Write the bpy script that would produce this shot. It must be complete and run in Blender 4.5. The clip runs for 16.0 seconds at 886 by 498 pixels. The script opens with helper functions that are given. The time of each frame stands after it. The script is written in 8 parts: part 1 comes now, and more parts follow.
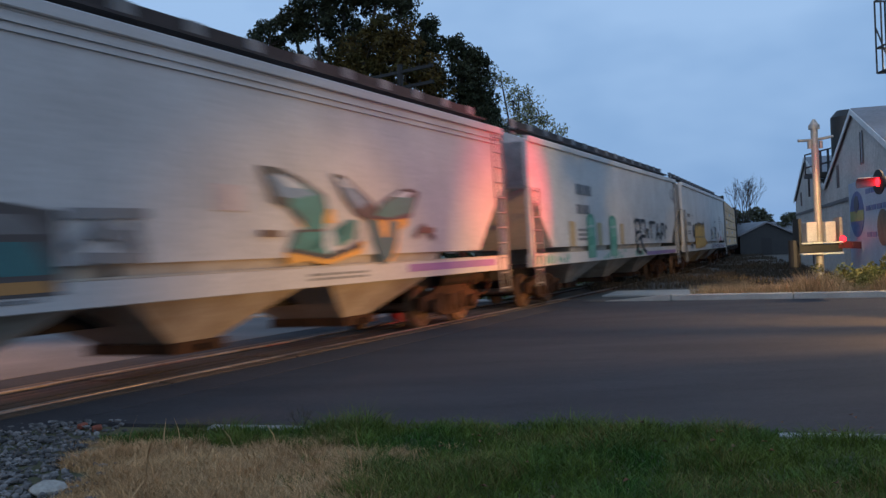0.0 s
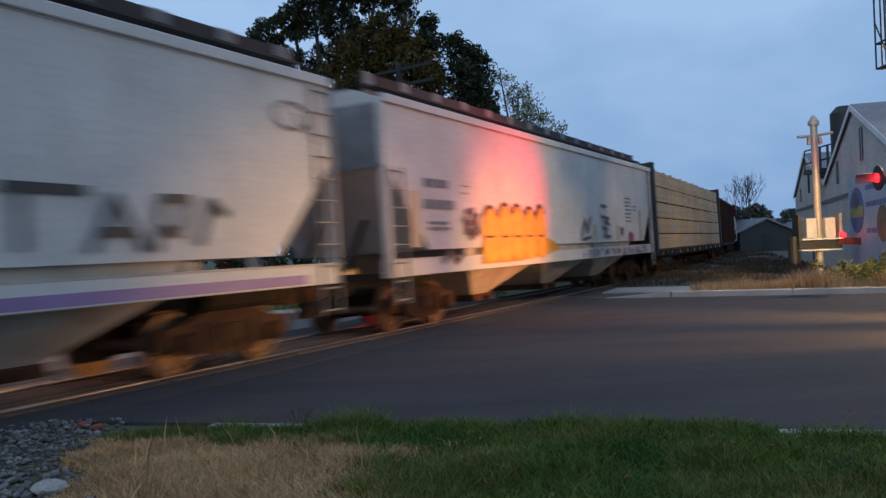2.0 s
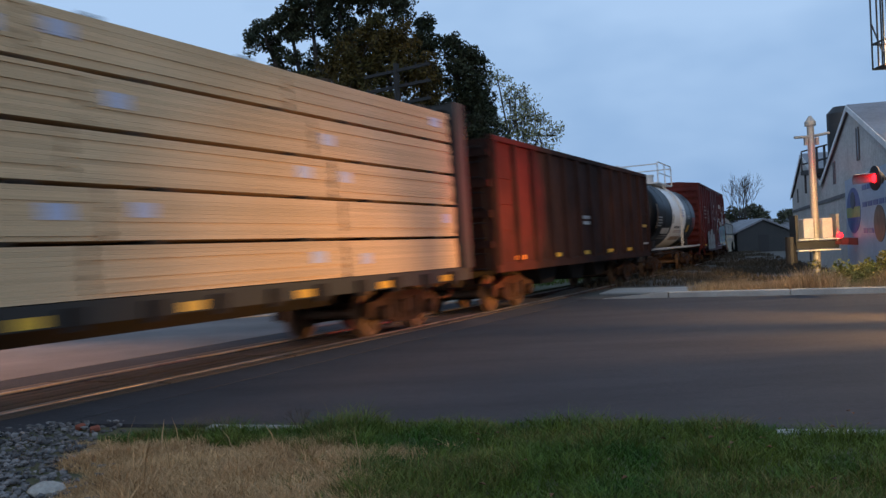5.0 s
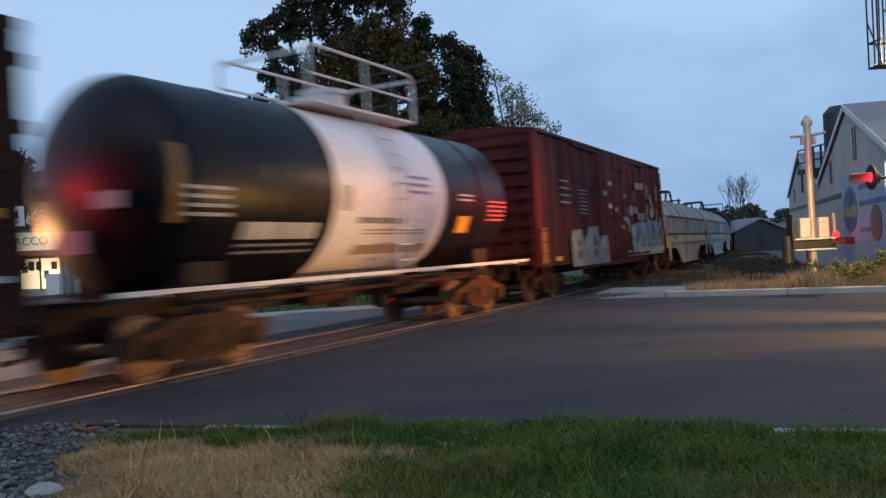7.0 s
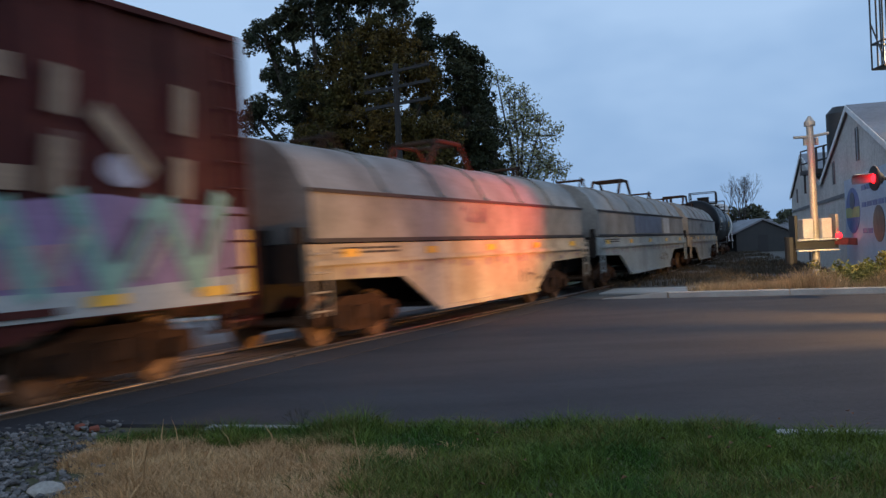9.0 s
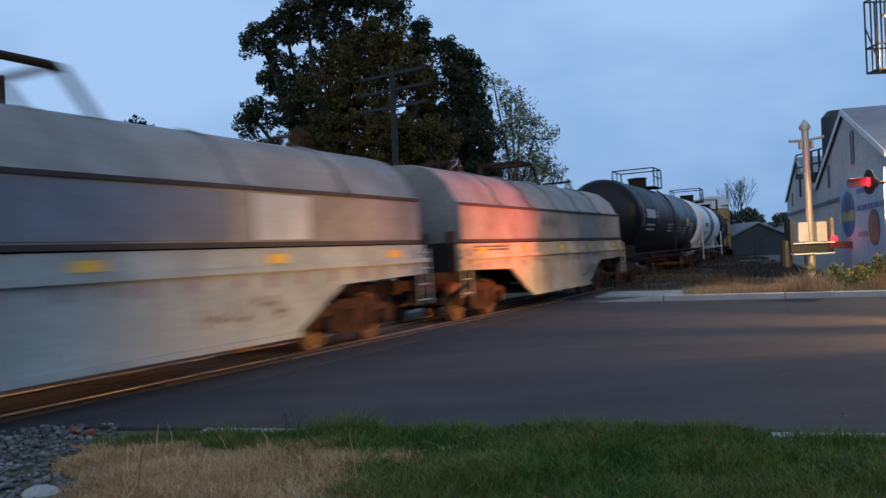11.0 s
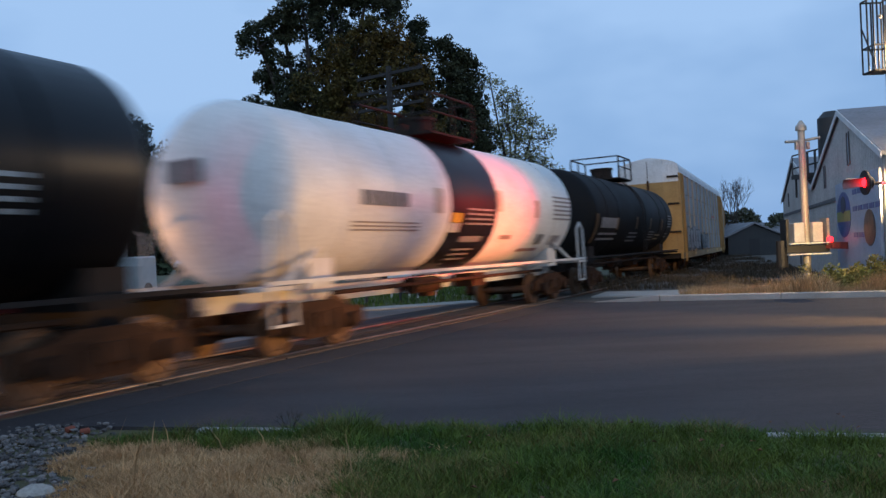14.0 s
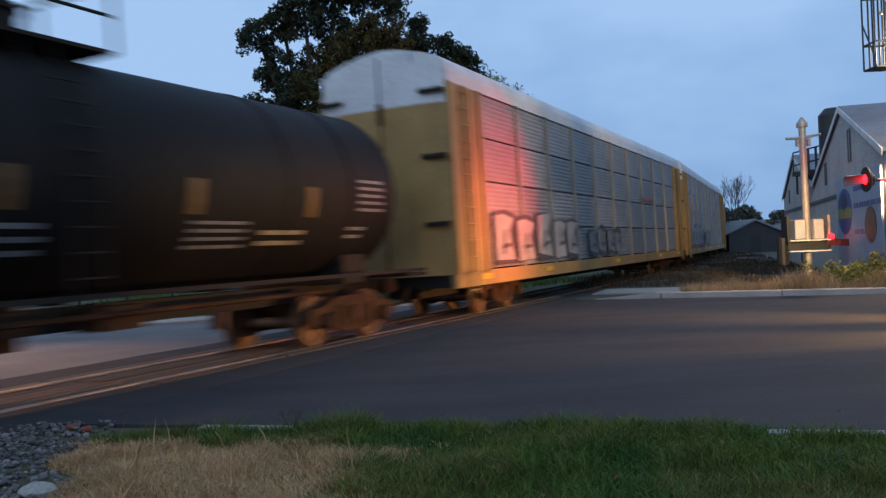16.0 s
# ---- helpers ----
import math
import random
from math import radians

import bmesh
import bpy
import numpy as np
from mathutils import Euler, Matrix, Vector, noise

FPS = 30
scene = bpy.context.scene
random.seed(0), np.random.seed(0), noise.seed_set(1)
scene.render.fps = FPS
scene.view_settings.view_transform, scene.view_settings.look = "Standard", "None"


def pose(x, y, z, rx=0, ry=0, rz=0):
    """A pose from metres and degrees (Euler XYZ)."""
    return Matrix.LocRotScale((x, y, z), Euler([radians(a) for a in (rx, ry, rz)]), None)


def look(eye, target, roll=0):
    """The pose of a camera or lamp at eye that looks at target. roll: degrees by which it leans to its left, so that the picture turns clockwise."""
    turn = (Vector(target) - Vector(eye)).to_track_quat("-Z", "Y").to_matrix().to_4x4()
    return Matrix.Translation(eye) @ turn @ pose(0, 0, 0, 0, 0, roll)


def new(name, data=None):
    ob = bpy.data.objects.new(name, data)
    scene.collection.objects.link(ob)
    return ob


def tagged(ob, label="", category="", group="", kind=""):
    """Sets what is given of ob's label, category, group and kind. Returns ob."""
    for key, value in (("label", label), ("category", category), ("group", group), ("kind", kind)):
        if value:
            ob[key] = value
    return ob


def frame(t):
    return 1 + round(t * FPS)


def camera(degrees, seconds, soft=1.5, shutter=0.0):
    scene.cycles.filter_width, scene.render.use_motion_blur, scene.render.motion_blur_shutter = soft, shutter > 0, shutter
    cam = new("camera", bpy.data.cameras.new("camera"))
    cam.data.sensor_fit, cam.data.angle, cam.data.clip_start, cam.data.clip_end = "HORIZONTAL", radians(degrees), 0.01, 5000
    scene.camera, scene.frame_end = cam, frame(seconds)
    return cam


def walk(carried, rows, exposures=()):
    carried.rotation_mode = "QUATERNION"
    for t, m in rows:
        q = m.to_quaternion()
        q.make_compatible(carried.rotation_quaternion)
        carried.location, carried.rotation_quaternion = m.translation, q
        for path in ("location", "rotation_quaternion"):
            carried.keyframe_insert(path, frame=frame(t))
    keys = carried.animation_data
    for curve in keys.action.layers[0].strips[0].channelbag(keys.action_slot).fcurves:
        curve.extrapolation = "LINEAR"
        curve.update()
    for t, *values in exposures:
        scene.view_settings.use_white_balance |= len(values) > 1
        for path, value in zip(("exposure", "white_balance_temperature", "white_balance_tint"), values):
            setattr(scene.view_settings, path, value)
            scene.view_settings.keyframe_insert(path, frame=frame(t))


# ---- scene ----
EYE = Vector((0.0, 0.0, 1.543))
cam = camera(54.85, 16.0, soft=1.4, shutter=0.85)
# seconds, yaw, pitch and roll of the hand-held camera in degrees
SWAY = [
    (0.0, -0.215, 0.088, 0.324),
    (0.5, -0.118, 0.061, 0.257),
    (1.0, -0.093, 0.010, 0.392),
    (1.5, -0.175, -0.016, 0.384),
    (2.0, -0.201, -0.078, 0.116),
    (2.5, -0.053, -0.102, 0.029),
    (3.0, 0.129, -0.095, 0.084),
    (3.5, 0.223, -0.084, 0.167),
    (4.0, 0.061, -0.046, 0.096),
    (6.5, -0.015, 0.005, -0.081),
    (7.0, 0.150, -0.011, -0.109),
    (7.5, 0.251, -0.043, -0.040),
    (8.0, 0.224, -0.015, -0.061),
    (8.5, 0.113, -0.010, -0.031),
    (9.0, 0.000, 0.000, 0.000),
    (11.5, 0.326, 0.294, 0.074),
    (12.0, 0.371, 0.358, 0.095),
    (12.5, 0.445, 0.354, 0.108),
    (13.0, 0.472, 0.298, 0.145),
    (13.5, 0.534, 0.233, 0.169),
    (14.0, 0.502, 0.181, 0.183),
    (14.5, 0.473, 0.091, 0.252),
    (15.0, 0.424, 0.048, 0.163),
    (15.5, 0.395, 0.016, 0.166),
    (16.0, 0.450, 0.013, 0.095),
]


def camera_rows():
    roll0, tilt0 = 0.0441, 0.0007
    fwd = Vector((0, math.cos(tilt0), math.sin(tilt0)))
    up = Vector((0, -math.sin(tilt0), math.cos(tilt0)))
    right = Vector((1, 0, 0))
    r_ax = right * math.cos(roll0) - up * math.sin(roll0)
    u_ax = up * math.cos(roll0) + right * math.sin(roll0)
    rows = []
    for t, a, b, c in SWAY:
        d = fwd + r_ax * radians(a) + u_ax * radians(b)
        rows.append((t, look(EYE, EYE + d * 20, -math.degrees(roll0) + c)))
    return rows


walk(cam, camera_rows(), exposures=((0.0, -0.14, 6050, 9.0), (2.5, -0.09, 6250, 9.5), (6.5, 0.10, 6500, 10.0), (9.0, 0.04, 6480, 10.0), (11.5, -0.02, 6000, 9.5), (16.0, -0.03, 6050, 9.5)))

# ---- the curved track: s runs along it, away from the crossing ----
TRACK_D, TRACK_TH, TRACK_K, TRACK_S1, CANT = 9.165, 0.4715, 0.00201, 17.53, 0.0233
SPEED = 13.62


def track_point(s):
    th = TRACK_TH
    t = Vector((math.sin(th), math.cos(th)))
    n = Vector((-math.cos(th), math.sin(th)))
    if s <= TRACK_S1:
        return n * TRACK_D + t * s, th
    a = TRACK_K * (s - TRACK_S1)
    return n * TRACK_D + t * TRACK_S1 + (t * math.sin(a) + n * (1 - math.cos(a))) / TRACK_K, th - a


def track_pose(s, lat=0.0, z=0.0):
    """x along the track (away from the crossing), y to its far side, z up, canted."""
    q, th = track_point(s)
    m = Matrix.Translation((q.x, q.y, 0)) @ pose(0, 0, 0, 0, 0, 90 - math.degrees(th)) @ Matrix.Rotation(-CANT, 4, "X")
    return m @ Matrix.Translation((0, lat, z))


# ---- world and light: a cloudy dusk ----
world = bpy.data.worlds.new("dusk_sky")
scene.world = world
world.use_nodes = True
wn, wl = world.node_tree.nodes, world.node_tree.links
wn.clear()
w_out = wn.new("ShaderNodeOutputWorld")
w_sky = wn.new("ShaderNodeTexSky")
w_sky.sky_type, w_sky.sun_disc, w_sky.sun_elevation, w_sky.sun_rotation = "NISHITA", False, radians(2.0), radians(250)
w_bg = wn.new("ShaderNodeBackground")
w_bg.inputs["Strength"].default_value = 0.10
w_cl = wn.new("ShaderNodeBackground")
w_cl.inputs["Strength"].default_value = 1.12
w_tc = wn.new("ShaderNodeTexCoord")
w_map = wn.new("ShaderNodeMapping")
w_map.inputs["Scale"].default_value = (1.0, 1.0, 2.2)
w_map.inputs["Rotation"].default_value = (0.0, 0.28, 0.0)
w_no = wn.new("ShaderNodeTexNoise")
w_no.inputs["Scale"].default_value, w_no.inputs["Detail"].default_value, w_no.inputs["Roughness"].default_value = 1.7, 4.5, 0.54
w_rp = wn.new("ShaderNodeValToRGB")
w_rp.color_ramp.elements[0].position, w_rp.color_ramp.elements[0].color = 0.37, (0.185, 0.34, 0.60, 1)
w_rp.color_ramp.elements[1].position, w_rp.color_ramp.elements[1].color = 0.64, (0.385, 0.56, 0.82, 1)
w_mx = wn.new("ShaderNodeMixShader")
w_mx.inputs["Fac"].default_value = 0.9
wl.new(w_tc.outputs["Generated"], w_map.inputs["Vector"])
wl.new(w_map.outputs["Vector"], w_no.inputs["Vector"])
wl.new(w_no.outputs["Fac"], w_rp.inputs["Fac"])
wl.new(w_rp.outputs["Color"], w_cl.inputs["Color"])
wl.new(w_sky.outputs["Color"], w_bg.inputs["Color"])
wl.new(w_bg.outputs["Background"], w_mx.inputs[1])
wl.new(w_cl.outputs["Background"], w_mx.inputs[2])
wl.new(w_mx.outputs["Shader"], w_out.inputs["Surface"])


def lamp(kind, name, m, energy, color, **settings):
    data = bpy.data.lights.new(name, kind)
    data.energy, data.color = energy, color
    for key, value in settings.items():
        setattr(data, key, value)
    ob = new(name, data)
    ob.matrix_world = m
    return ob


lamp("SUN", "sun", look((-20, -60, 30), (0, 0, 0)), 0.5, (0.95, 0.95, 1.0), angle=radians(60))
# the crossing's red flashers and the headlamps of the waiting cars
FLASHER = Vector((10.71, 21.0, 2.84))
lamp("SPOT", "flasher_beam", look(FLASHER + Vector((-0.62, 0.0, -0.02)), FLASHER + Vector((-8.6, -2.05, 0.2))), 850, (1.0, 0.05, 0.045),
     spot_size=radians(42), spot_blend=0.5, shadow_soft_size=0.10)
lamp("SPOT", "flasher_beam", look(FLASHER + Vector((-0.62, 0.0, -0.06)), FLASHER + Vector((-8.6, -0.52, -0.1))), 4800, (1.0, 0.025, 0.03),
     spot_size=radians(36), spot_blend=1.0, shadow_soft_size=0.10)
lamp("SPOT", "flasher_beam_west", look((-10.15, 9.95, 2.79), (-4.1, 10.1, 2.3)), 600, (1.0, 0.035, 0.04),
     spot_size=radians(58), spot_blend=0.6, shadow_soft_size=0.08)
lamp("POINT", "street_lamp_light", Matrix.Translation((12.7, 20.9, 6.0)), 1650, (1.0, 0.66, 0.34), shadow_soft_size=0.12)
# added fill for the far pavement, where the headlamp beams graze too weakly
lamp("SPOT", "far_street_lamp_light", look((-10.4, 14.3, 6.0), (-8.6, 13.2, 0.0)), 1300, (1.0, 0.52, 0.26), spot_size=radians(92), spot_blend=0.7, shadow_soft_size=0.12)
HEAD = (Vector((11.42, 13.5, 0.63)), Vector((11.05, 12.3, 0.63)))
for eye, aim, power in zip(HEAD, (Vector((0.6, 20.2, 0.3)), Vector((-3.6, 13.6, 0.15))), (8200, 5600)):
    lamp("SPOT", "headlamp_beam", look(eye, aim), power, (1.0, 0.50, 0.14), spot_size=radians(37), spot_blend=1.0, shadow_soft_size=0.06)
for eye in (Vector((-19.45, 20.05, 0.68)), Vector((-19.85, 18.85, 0.68))):
    lamp("SPOT", "far_headlamp_beam", look(eye, Vector((-6.2, 13.4, -0.35))), 4300, (1.0, 0.45, 0.16), spot_size=radians(36), spot_blend=1.0, shadow_soft_size=0.06)


# added fill light, out of view, to brighten the gate machine and kerb
lamp("SPOT", "street_floodlight", look((12.08, 22.0, 3.15), (12.95, 30.2, 1.2)), 3900, (1.0, 0.62, 0.24), spot_size=radians(46), spot_blend=0.9, shadow_soft_size=0.10)
lamp("SPOT", "flasher_beam_back", look((11.35, 21.3, 2.84), (13.3, 30.2, 3.3)), 2800, (1.0, 0.03, 0.03), spot_size=radians(22), spot_blend=0.8, shadow_soft_size=0.06)


# ---- materials ----
def mat(name, c1, c2=None, rough=0.6, metal=0.0, scale=1.5, fine=30.0, bump=0.15, streak=None, streak_amount=0.5,
        island=0.0, spec=0.5, sx=(1, 1, 1), coat=0.0, obj_rand=0.0):
    m = bpy.data.materials.new(name)
    m.use_nodes = True
    n, l = m.node_tree.nodes, m.node_tree.links
    b = n["Principled BSDF"]
    c2 = c2 or tuple(x * 0.7 for x in c1)
    tc = n.new("ShaderNodeTexCoord")
    mp = n.new("ShaderNodeMapping")
    mp.inputs["Scale"].default_value = sx
    l.new(tc.outputs["Object"], mp.inputs["Vector"])

    def tex(sc, det, vec=mp.outputs["Vector"]):
        t = n.new("ShaderNodeTexNoise")
        t.inputs["Scale"].default_value, t.inputs["Detail"].default_value, t.inputs["Roughness"].default_value = sc, det, 0.6
        l.new(vec, t.inputs["Vector"])
        return t.outputs["Fac"]

    def ramp(sock, a, bb):
        r = n.new("ShaderNodeMapRange")
        r.inputs["From Min"].default_value, r.inputs["From Max"].default_value = a, bb
        l.new(sock, r.inputs["Value"])
        return r.outputs["Result"]

    def mix(fac, a, bb, blend="MIX"):
        x = n.new("ShaderNodeMix")
        x.data_type, x.blend_type = "RGBA", blend
        for sock, v in ((x.inputs[0], fac), (x.inputs[6], a), (x.inputs[7], bb)):
            if isinstance(v, (int, float)):
                sock.default_value = v
            elif isinstance(v, tuple):
                sock.default_value = (*v, 1)
            else:
                l.new(v, sock)
        return x.outputs[2]

    big, small = tex(scale, 4), tex(fine, 3)
    col = mix(ramp(big, 0.35, 0.68), c1, c2)
    if streak:
        sm = n.new("ShaderNodeMapping")
        sm.inputs["Scale"].default_value = (3.5, 3.5, 0.28)
        l.new(tc.outputs["Object"], sm.inputs["Vector"])
        st = ramp(tex(2.2, 5, sm.outputs["Vector"]), 0.55, 0.78)
        sc = n.new("ShaderNodeMath")
        sc.operation = "MULTIPLY"
        sc.inputs[1].default_value = streak_amount
        l.new(st, sc.inputs[0])
        col = mix(sc.outputs[0], col, streak)
    g = ramp(small, 0.3, 0.7)
    shade = n.new("ShaderNodeMapRange")
    shade.inputs["To Min"].default_value, shade.inputs["To Max"].default_value = 0.82, 1.12
    l.new(g, shade.inputs["Value"])
    last = shade.outputs["Result"]
    if island or obj_rand:
        src = n.new("ShaderNodeNewGeometry").outputs["Random Per Island"] if island else n.new("ShaderNodeObjectInfo").outputs["Random"]
        rr = n.new("ShaderNodeMapRange")
        amt = island or obj_rand
        rr.inputs["To Min"].default_value, rr.inputs["To Max"].default_value = 1 - amt, 1 + amt
        l.new(src, rr.inputs["Value"])
        mu = n.new("ShaderNodeMath")
        mu.operation = "MULTIPLY"
        l.new(last, mu.inputs[0])
        l.new(rr.outputs["Result"], mu.inputs[1])
        last = mu.outputs[0]
    vm = n.new("ShaderNodeVectorMath")
    vm.operation = "SCALE"
    l.new(col, vm.inputs[0])
    l.new(last, vm.inputs["Scale"])
    l.new(vm.outputs[0], b.inputs["Base Color"])
    rg = n.new("ShaderNodeMapRange")
    rg.inputs["To Min"].default_value, rg.inputs["To Max"].default_value = max(0.05, rough - 0.12), min(1.0, rough + 0.12)
    l.new(big, rg.inputs["Value"])
    l.new(rg.outputs["Result"], b.inputs["Roughness"])
    b.inputs["Metallic"].default_value = metal
    b.inputs["Specular IOR Level"].default_value = spec
    b.inputs["Coat Weight"].default_value = coat
    if bump:
        bp = n.new("ShaderNodeBump")
        bp.inputs["Strength"].default_value, bp.inputs["Distance"].default_value = bump, 0.02
        l.new(small, bp.inputs["Height"])
        l.new(bp.outputs["Normal"], b.inputs["Normal"])
    return m


def glow(name, color, strength):
    m = bpy.data.materials.new(name)
    m.use_nodes = True
    b = m.node_tree.nodes["Principled BSDF"]
    b.inputs["Base Color"].default_value = (*color, 1)
    b.inputs["Emission Color"].default_value = (*color, 1)
    b.inputs["Emission Strength"].default_value = strength
    return m


RUST, DIRT = (0.16, 0.07, 0.03), (0.10, 0.075, 0.05)
M_ASPHALT = mat("asphalt", (0.059, 0.055, 0.057), (0.046, 0.043, 0.046), rough=0.9, scale=0.9, fine=45, bump=0.6, spec=0.2, sx=(0.3, 1.0, 1))
M_ASPHALT2 = mat("worn_asphalt", (0.085, 0.08, 0.078), (0.06, 0.057, 0.056), rough=0.84, scale=0.5, fine=70, bump=0.35, spec=0.3)
M_CONCRETE = mat("concrete", (0.42, 0.39, 0.34), (0.33, 0.30, 0.26), rough=0.85, scale=1.2, fine=40, bump=0.3)
M_LINE = mat("road_paint", (0.40, 0.40, 0.39), (0.20, 0.20, 0.195), rough=0.8, scale=4, fine=60, bump=0.2)
M_SOIL = mat("soil_and_turf", (0.070, 0.075, 0.028), (0.10, 0.085, 0.045), rough=0.95, scale=0.5, fine=14, bump=0.8)
M_DIRT = mat("dry_dirt", (0.10, 0.082, 0.064), (0.062, 0.052, 0.040), rough=0.95, scale=0.4, fine=10, bump=0.8)
M_BALLAST = mat("ballast_stone", (0.19, 0.175, 0.165), (0.075, 0.068, 0.064), rough=0.9, scale=6, fine=50, bump=0.4, island=0.55)
M_BALLAST_BED = mat("ballast_bed", (0.09, 0.085, 0.08), (0.05, 0.045, 0.04), rough=0.95, scale=5, fine=30, bump=1.0)
M_RAIL = mat("rail_steel", (0.40, 0.34, 0.30), (0.26, 0.20, 0.16), rough=0.5, metal=0.8, scale=2, fine=40, bump=0.05)
M_RAILSIDE = mat("rail_rust", (0.11, 0.055, 0.03), (0.07, 0.035, 0.02), rough=0.85, scale=3, fine=40, bump=0.3)
M_TIE = mat("sleeper_wood", (0.085, 0.065, 0.05), (0.05, 0.04, 0.03), rough=0.9, scale=3, fine=40, bump=0.6, obj_rand=0.3)
M_PANEL = mat("crossing_timber", (0.13, 0.085, 0.05), (0.075, 0.05, 0.032), rough=0.8, scale=1.2, fine=30, bump=0.5, sx=(0.3, 3, 1), obj_rand=0.25)
M_RUBBER = mat("flange_rubber", (0.014, 0.012, 0.011), (0.024, 0.018, 0.014), rough=0.8, fine=60)
M_TRUCK = mat("truck_cast_steel", (0.072, 0.032, 0.014), (0.020, 0.012, 0.008), rough=0.8, metal=0.1, spec=0.2, scale=2.5, fine=25, bump=0.4)
M_WHEEL = mat("wheel_steel", (0.20, 0.115, 0.065), (0.12, 0.07, 0.04), rough=0.6, metal=0.35, scale=3, fine=30, bump=0.2)
M_UNDER = mat("underframe_black", (0.015, 0.013, 0.012), (0.032, 0.022, 0.016), rough=0.8, spec=0.2, scale=2, fine=25, bump=0.2)
M_HOP_A = mat("hopper_grey_paint", (0.50, 0.475, 0.46), (0.43, 0.405, 0.39), rough=0.55, scale=0.8, fine=18, bump=0.06, streak=DIRT, streak_amount=0.28)
M_HOP_B = mat("hopper_pale_paint", (0.58, 0.555, 0.52), (0.50, 0.475, 0.44), rough=0.55, scale=0.9, fine=18, bump=0.06, streak=DIRT, streak_amount=0.3)
M_HOP_BAY = mat("hopper_bay_paint", (0.48, 0.43, 0.36), (0.34, 0.28, 0.21), rough=0.7, scale=1.4, fine=20, bump=0.1, streak=RUST, streak_amount=0.6)
M_HOP_DARK = mat("running_board_steel", (0.040, 0.031, 0.031), (0.024, 0.020, 0.020), rough=0.7, metal=0.3, scale=2, fine=40, bump=0.1)
M_HOP_POST = mat("galvanised_post", (0.25, 0.25, 0.25), (0.18, 0.175, 0.175), rough=0.6, metal=0.3, scale=3, fine=30, bump=0.05)
M_GOND = mat("gondola_rusty_brown", (0.050, 0.019, 0.012), (0.024, 0.012, 0.009), rough=0.8, spec=0.12, scale=0.9, fine=16, bump=0.25, streak=(0.06, 0.026, 0.014), streak_amount=0.6)
M_BOX = mat("boxcar_oxide_red", (0.098, 0.0135, 0.010), (0.050, 0.009, 0.008), rough=0.62, spec=0.2, scale=0.8, fine=18, bump=0.12, streak=(0.07, 0.025, 0.018), streak_amount=0.6)
M_BULK = mat("bulkhead_dark_green", (0.011, 0.013, 0.012), (0.020, 0.019, 0.018), rough=0.7, scale=1.5, fine=20, bump=0.1)
M_TANK_K = mat("tank_gloss_black", (0.0045, 0.0045, 0.0055), (0.008, 0.0075, 0.0075), rough=0.38, spec=0.2, scale=0.8, fine=14, bump=0.03, streak=(0.022, 0.019, 0.016), streak_amount=0.35)
M_TANK_M = mat("tank_dull_black", (0.006, 0.005, 0.005), (0.011, 0.009, 0.008), rough=0.65, spec=0.18, scale=0.8, fine=14, bump=0.03, streak=(0.024, 0.019, 0.015), streak_amount=0.4)
M_TANK_W = mat("tank_white_paint", (0.80, 0.78, 0.74), (0.71, 0.68, 0.63), rough=0.45, scale=0.9, fine=16, bump=0.04, streak=(0.35, 0.27, 0.18), streak_amount=0.4)
M_COIL = mat("coil_hood_grey", (0.275, 0.25, 0.215), (0.155, 0.135, 0.112), rough=0.6, scale=0.9, fine=14, bump=0.12, streak=(0.15, 0.11, 0.08), streak_amount=0.55)
M_COIL_F = mat("coil_frame_cream", (0.47, 0.39, 0.28), (0.31, 0.235, 0.155), rough=0.65, scale=1.1, fine=16, bump=0.12, streak=(0.17, 0.09, 0.045), streak_amount=0.7)
M_COIL_B = mat("coil_frame_pale_blue", (0.36, 0.39, 0.37), (0.26, 0.28, 0.265), rough=0.65, scale=1.1, fine=16, bump=0.12, streak=(0.15, 0.11, 0.08), streak_amount=0.5)
M_COIL_P = mat("coil_patch_blue_grey", (0.16, 0.175, 0.22), (0.12, 0.13, 0.165), rough=0.65, fine=16)
M_AUTO_Y = mat("autorack_yellow", (0.37, 0.22, 0.065), (0.27, 0.155, 0.045), rough=0.6, scale=1.0, fine=16, bump=0.08, streak=(0.14, 0.08, 0.035), streak_amount=0.45)
M_AUTO_P = mat("autorack_faded_post", (0.38, 0.31, 0.22), (0.30, 0.25, 0.19), rough=0.6, scale=1.2, fine=18, bump=0.08)
M_AUTO_W = mat("autorack_white_cap", (0.66, 0.66, 0.65), (0.55, 0.54, 0.52), rough=0.5, scale=1.2, fine=16, bump=0.05, streak=DIRT, streak_amount=0.3)
M_AUTO_S = mat("autorack_galvanised_screen", (0.30, 0.30, 0.29), (0.215, 0.215, 0.21), rough=0.5, metal=0.35, scale=1.4, fine=22, bump=0.1, streak=(0.16, 0.14, 0.12), streak_amount=0.4, obj_rand=0.12)
M_LUMBER = mat("lumber_softwood", (0.72, 0.50, 0.295), (0.58, 0.39, 0.22), rough=0.8, scale=2.0, fine=26, bump=0.25, sx=(0.22, 1, 14), obj_rand=0.09, spec=0.2)
M_YELLOW = mat("reflective_yellow", (0.75, 0.42, 0.03), (0.62, 0.33, 0.03), rough=0.4, scale=4, fine=30, bump=0.02)
M_STENCIL_K = mat("stencil_black", (0.15, 0.145, 0.145), (0.23, 0.22, 0.215), rough=0.7, fine=30)
M_STENCIL_F = mat("stencil_faded", (0.34, 0.29, 0.27), (0.22, 0.17, 0.15), rough=0.7, fine=30)
M_STENCIL_W = mat("stencil_white", (0.52, 0.51, 0.49), (0.36, 0.35, 0.33), rough=0.7, fine=30)
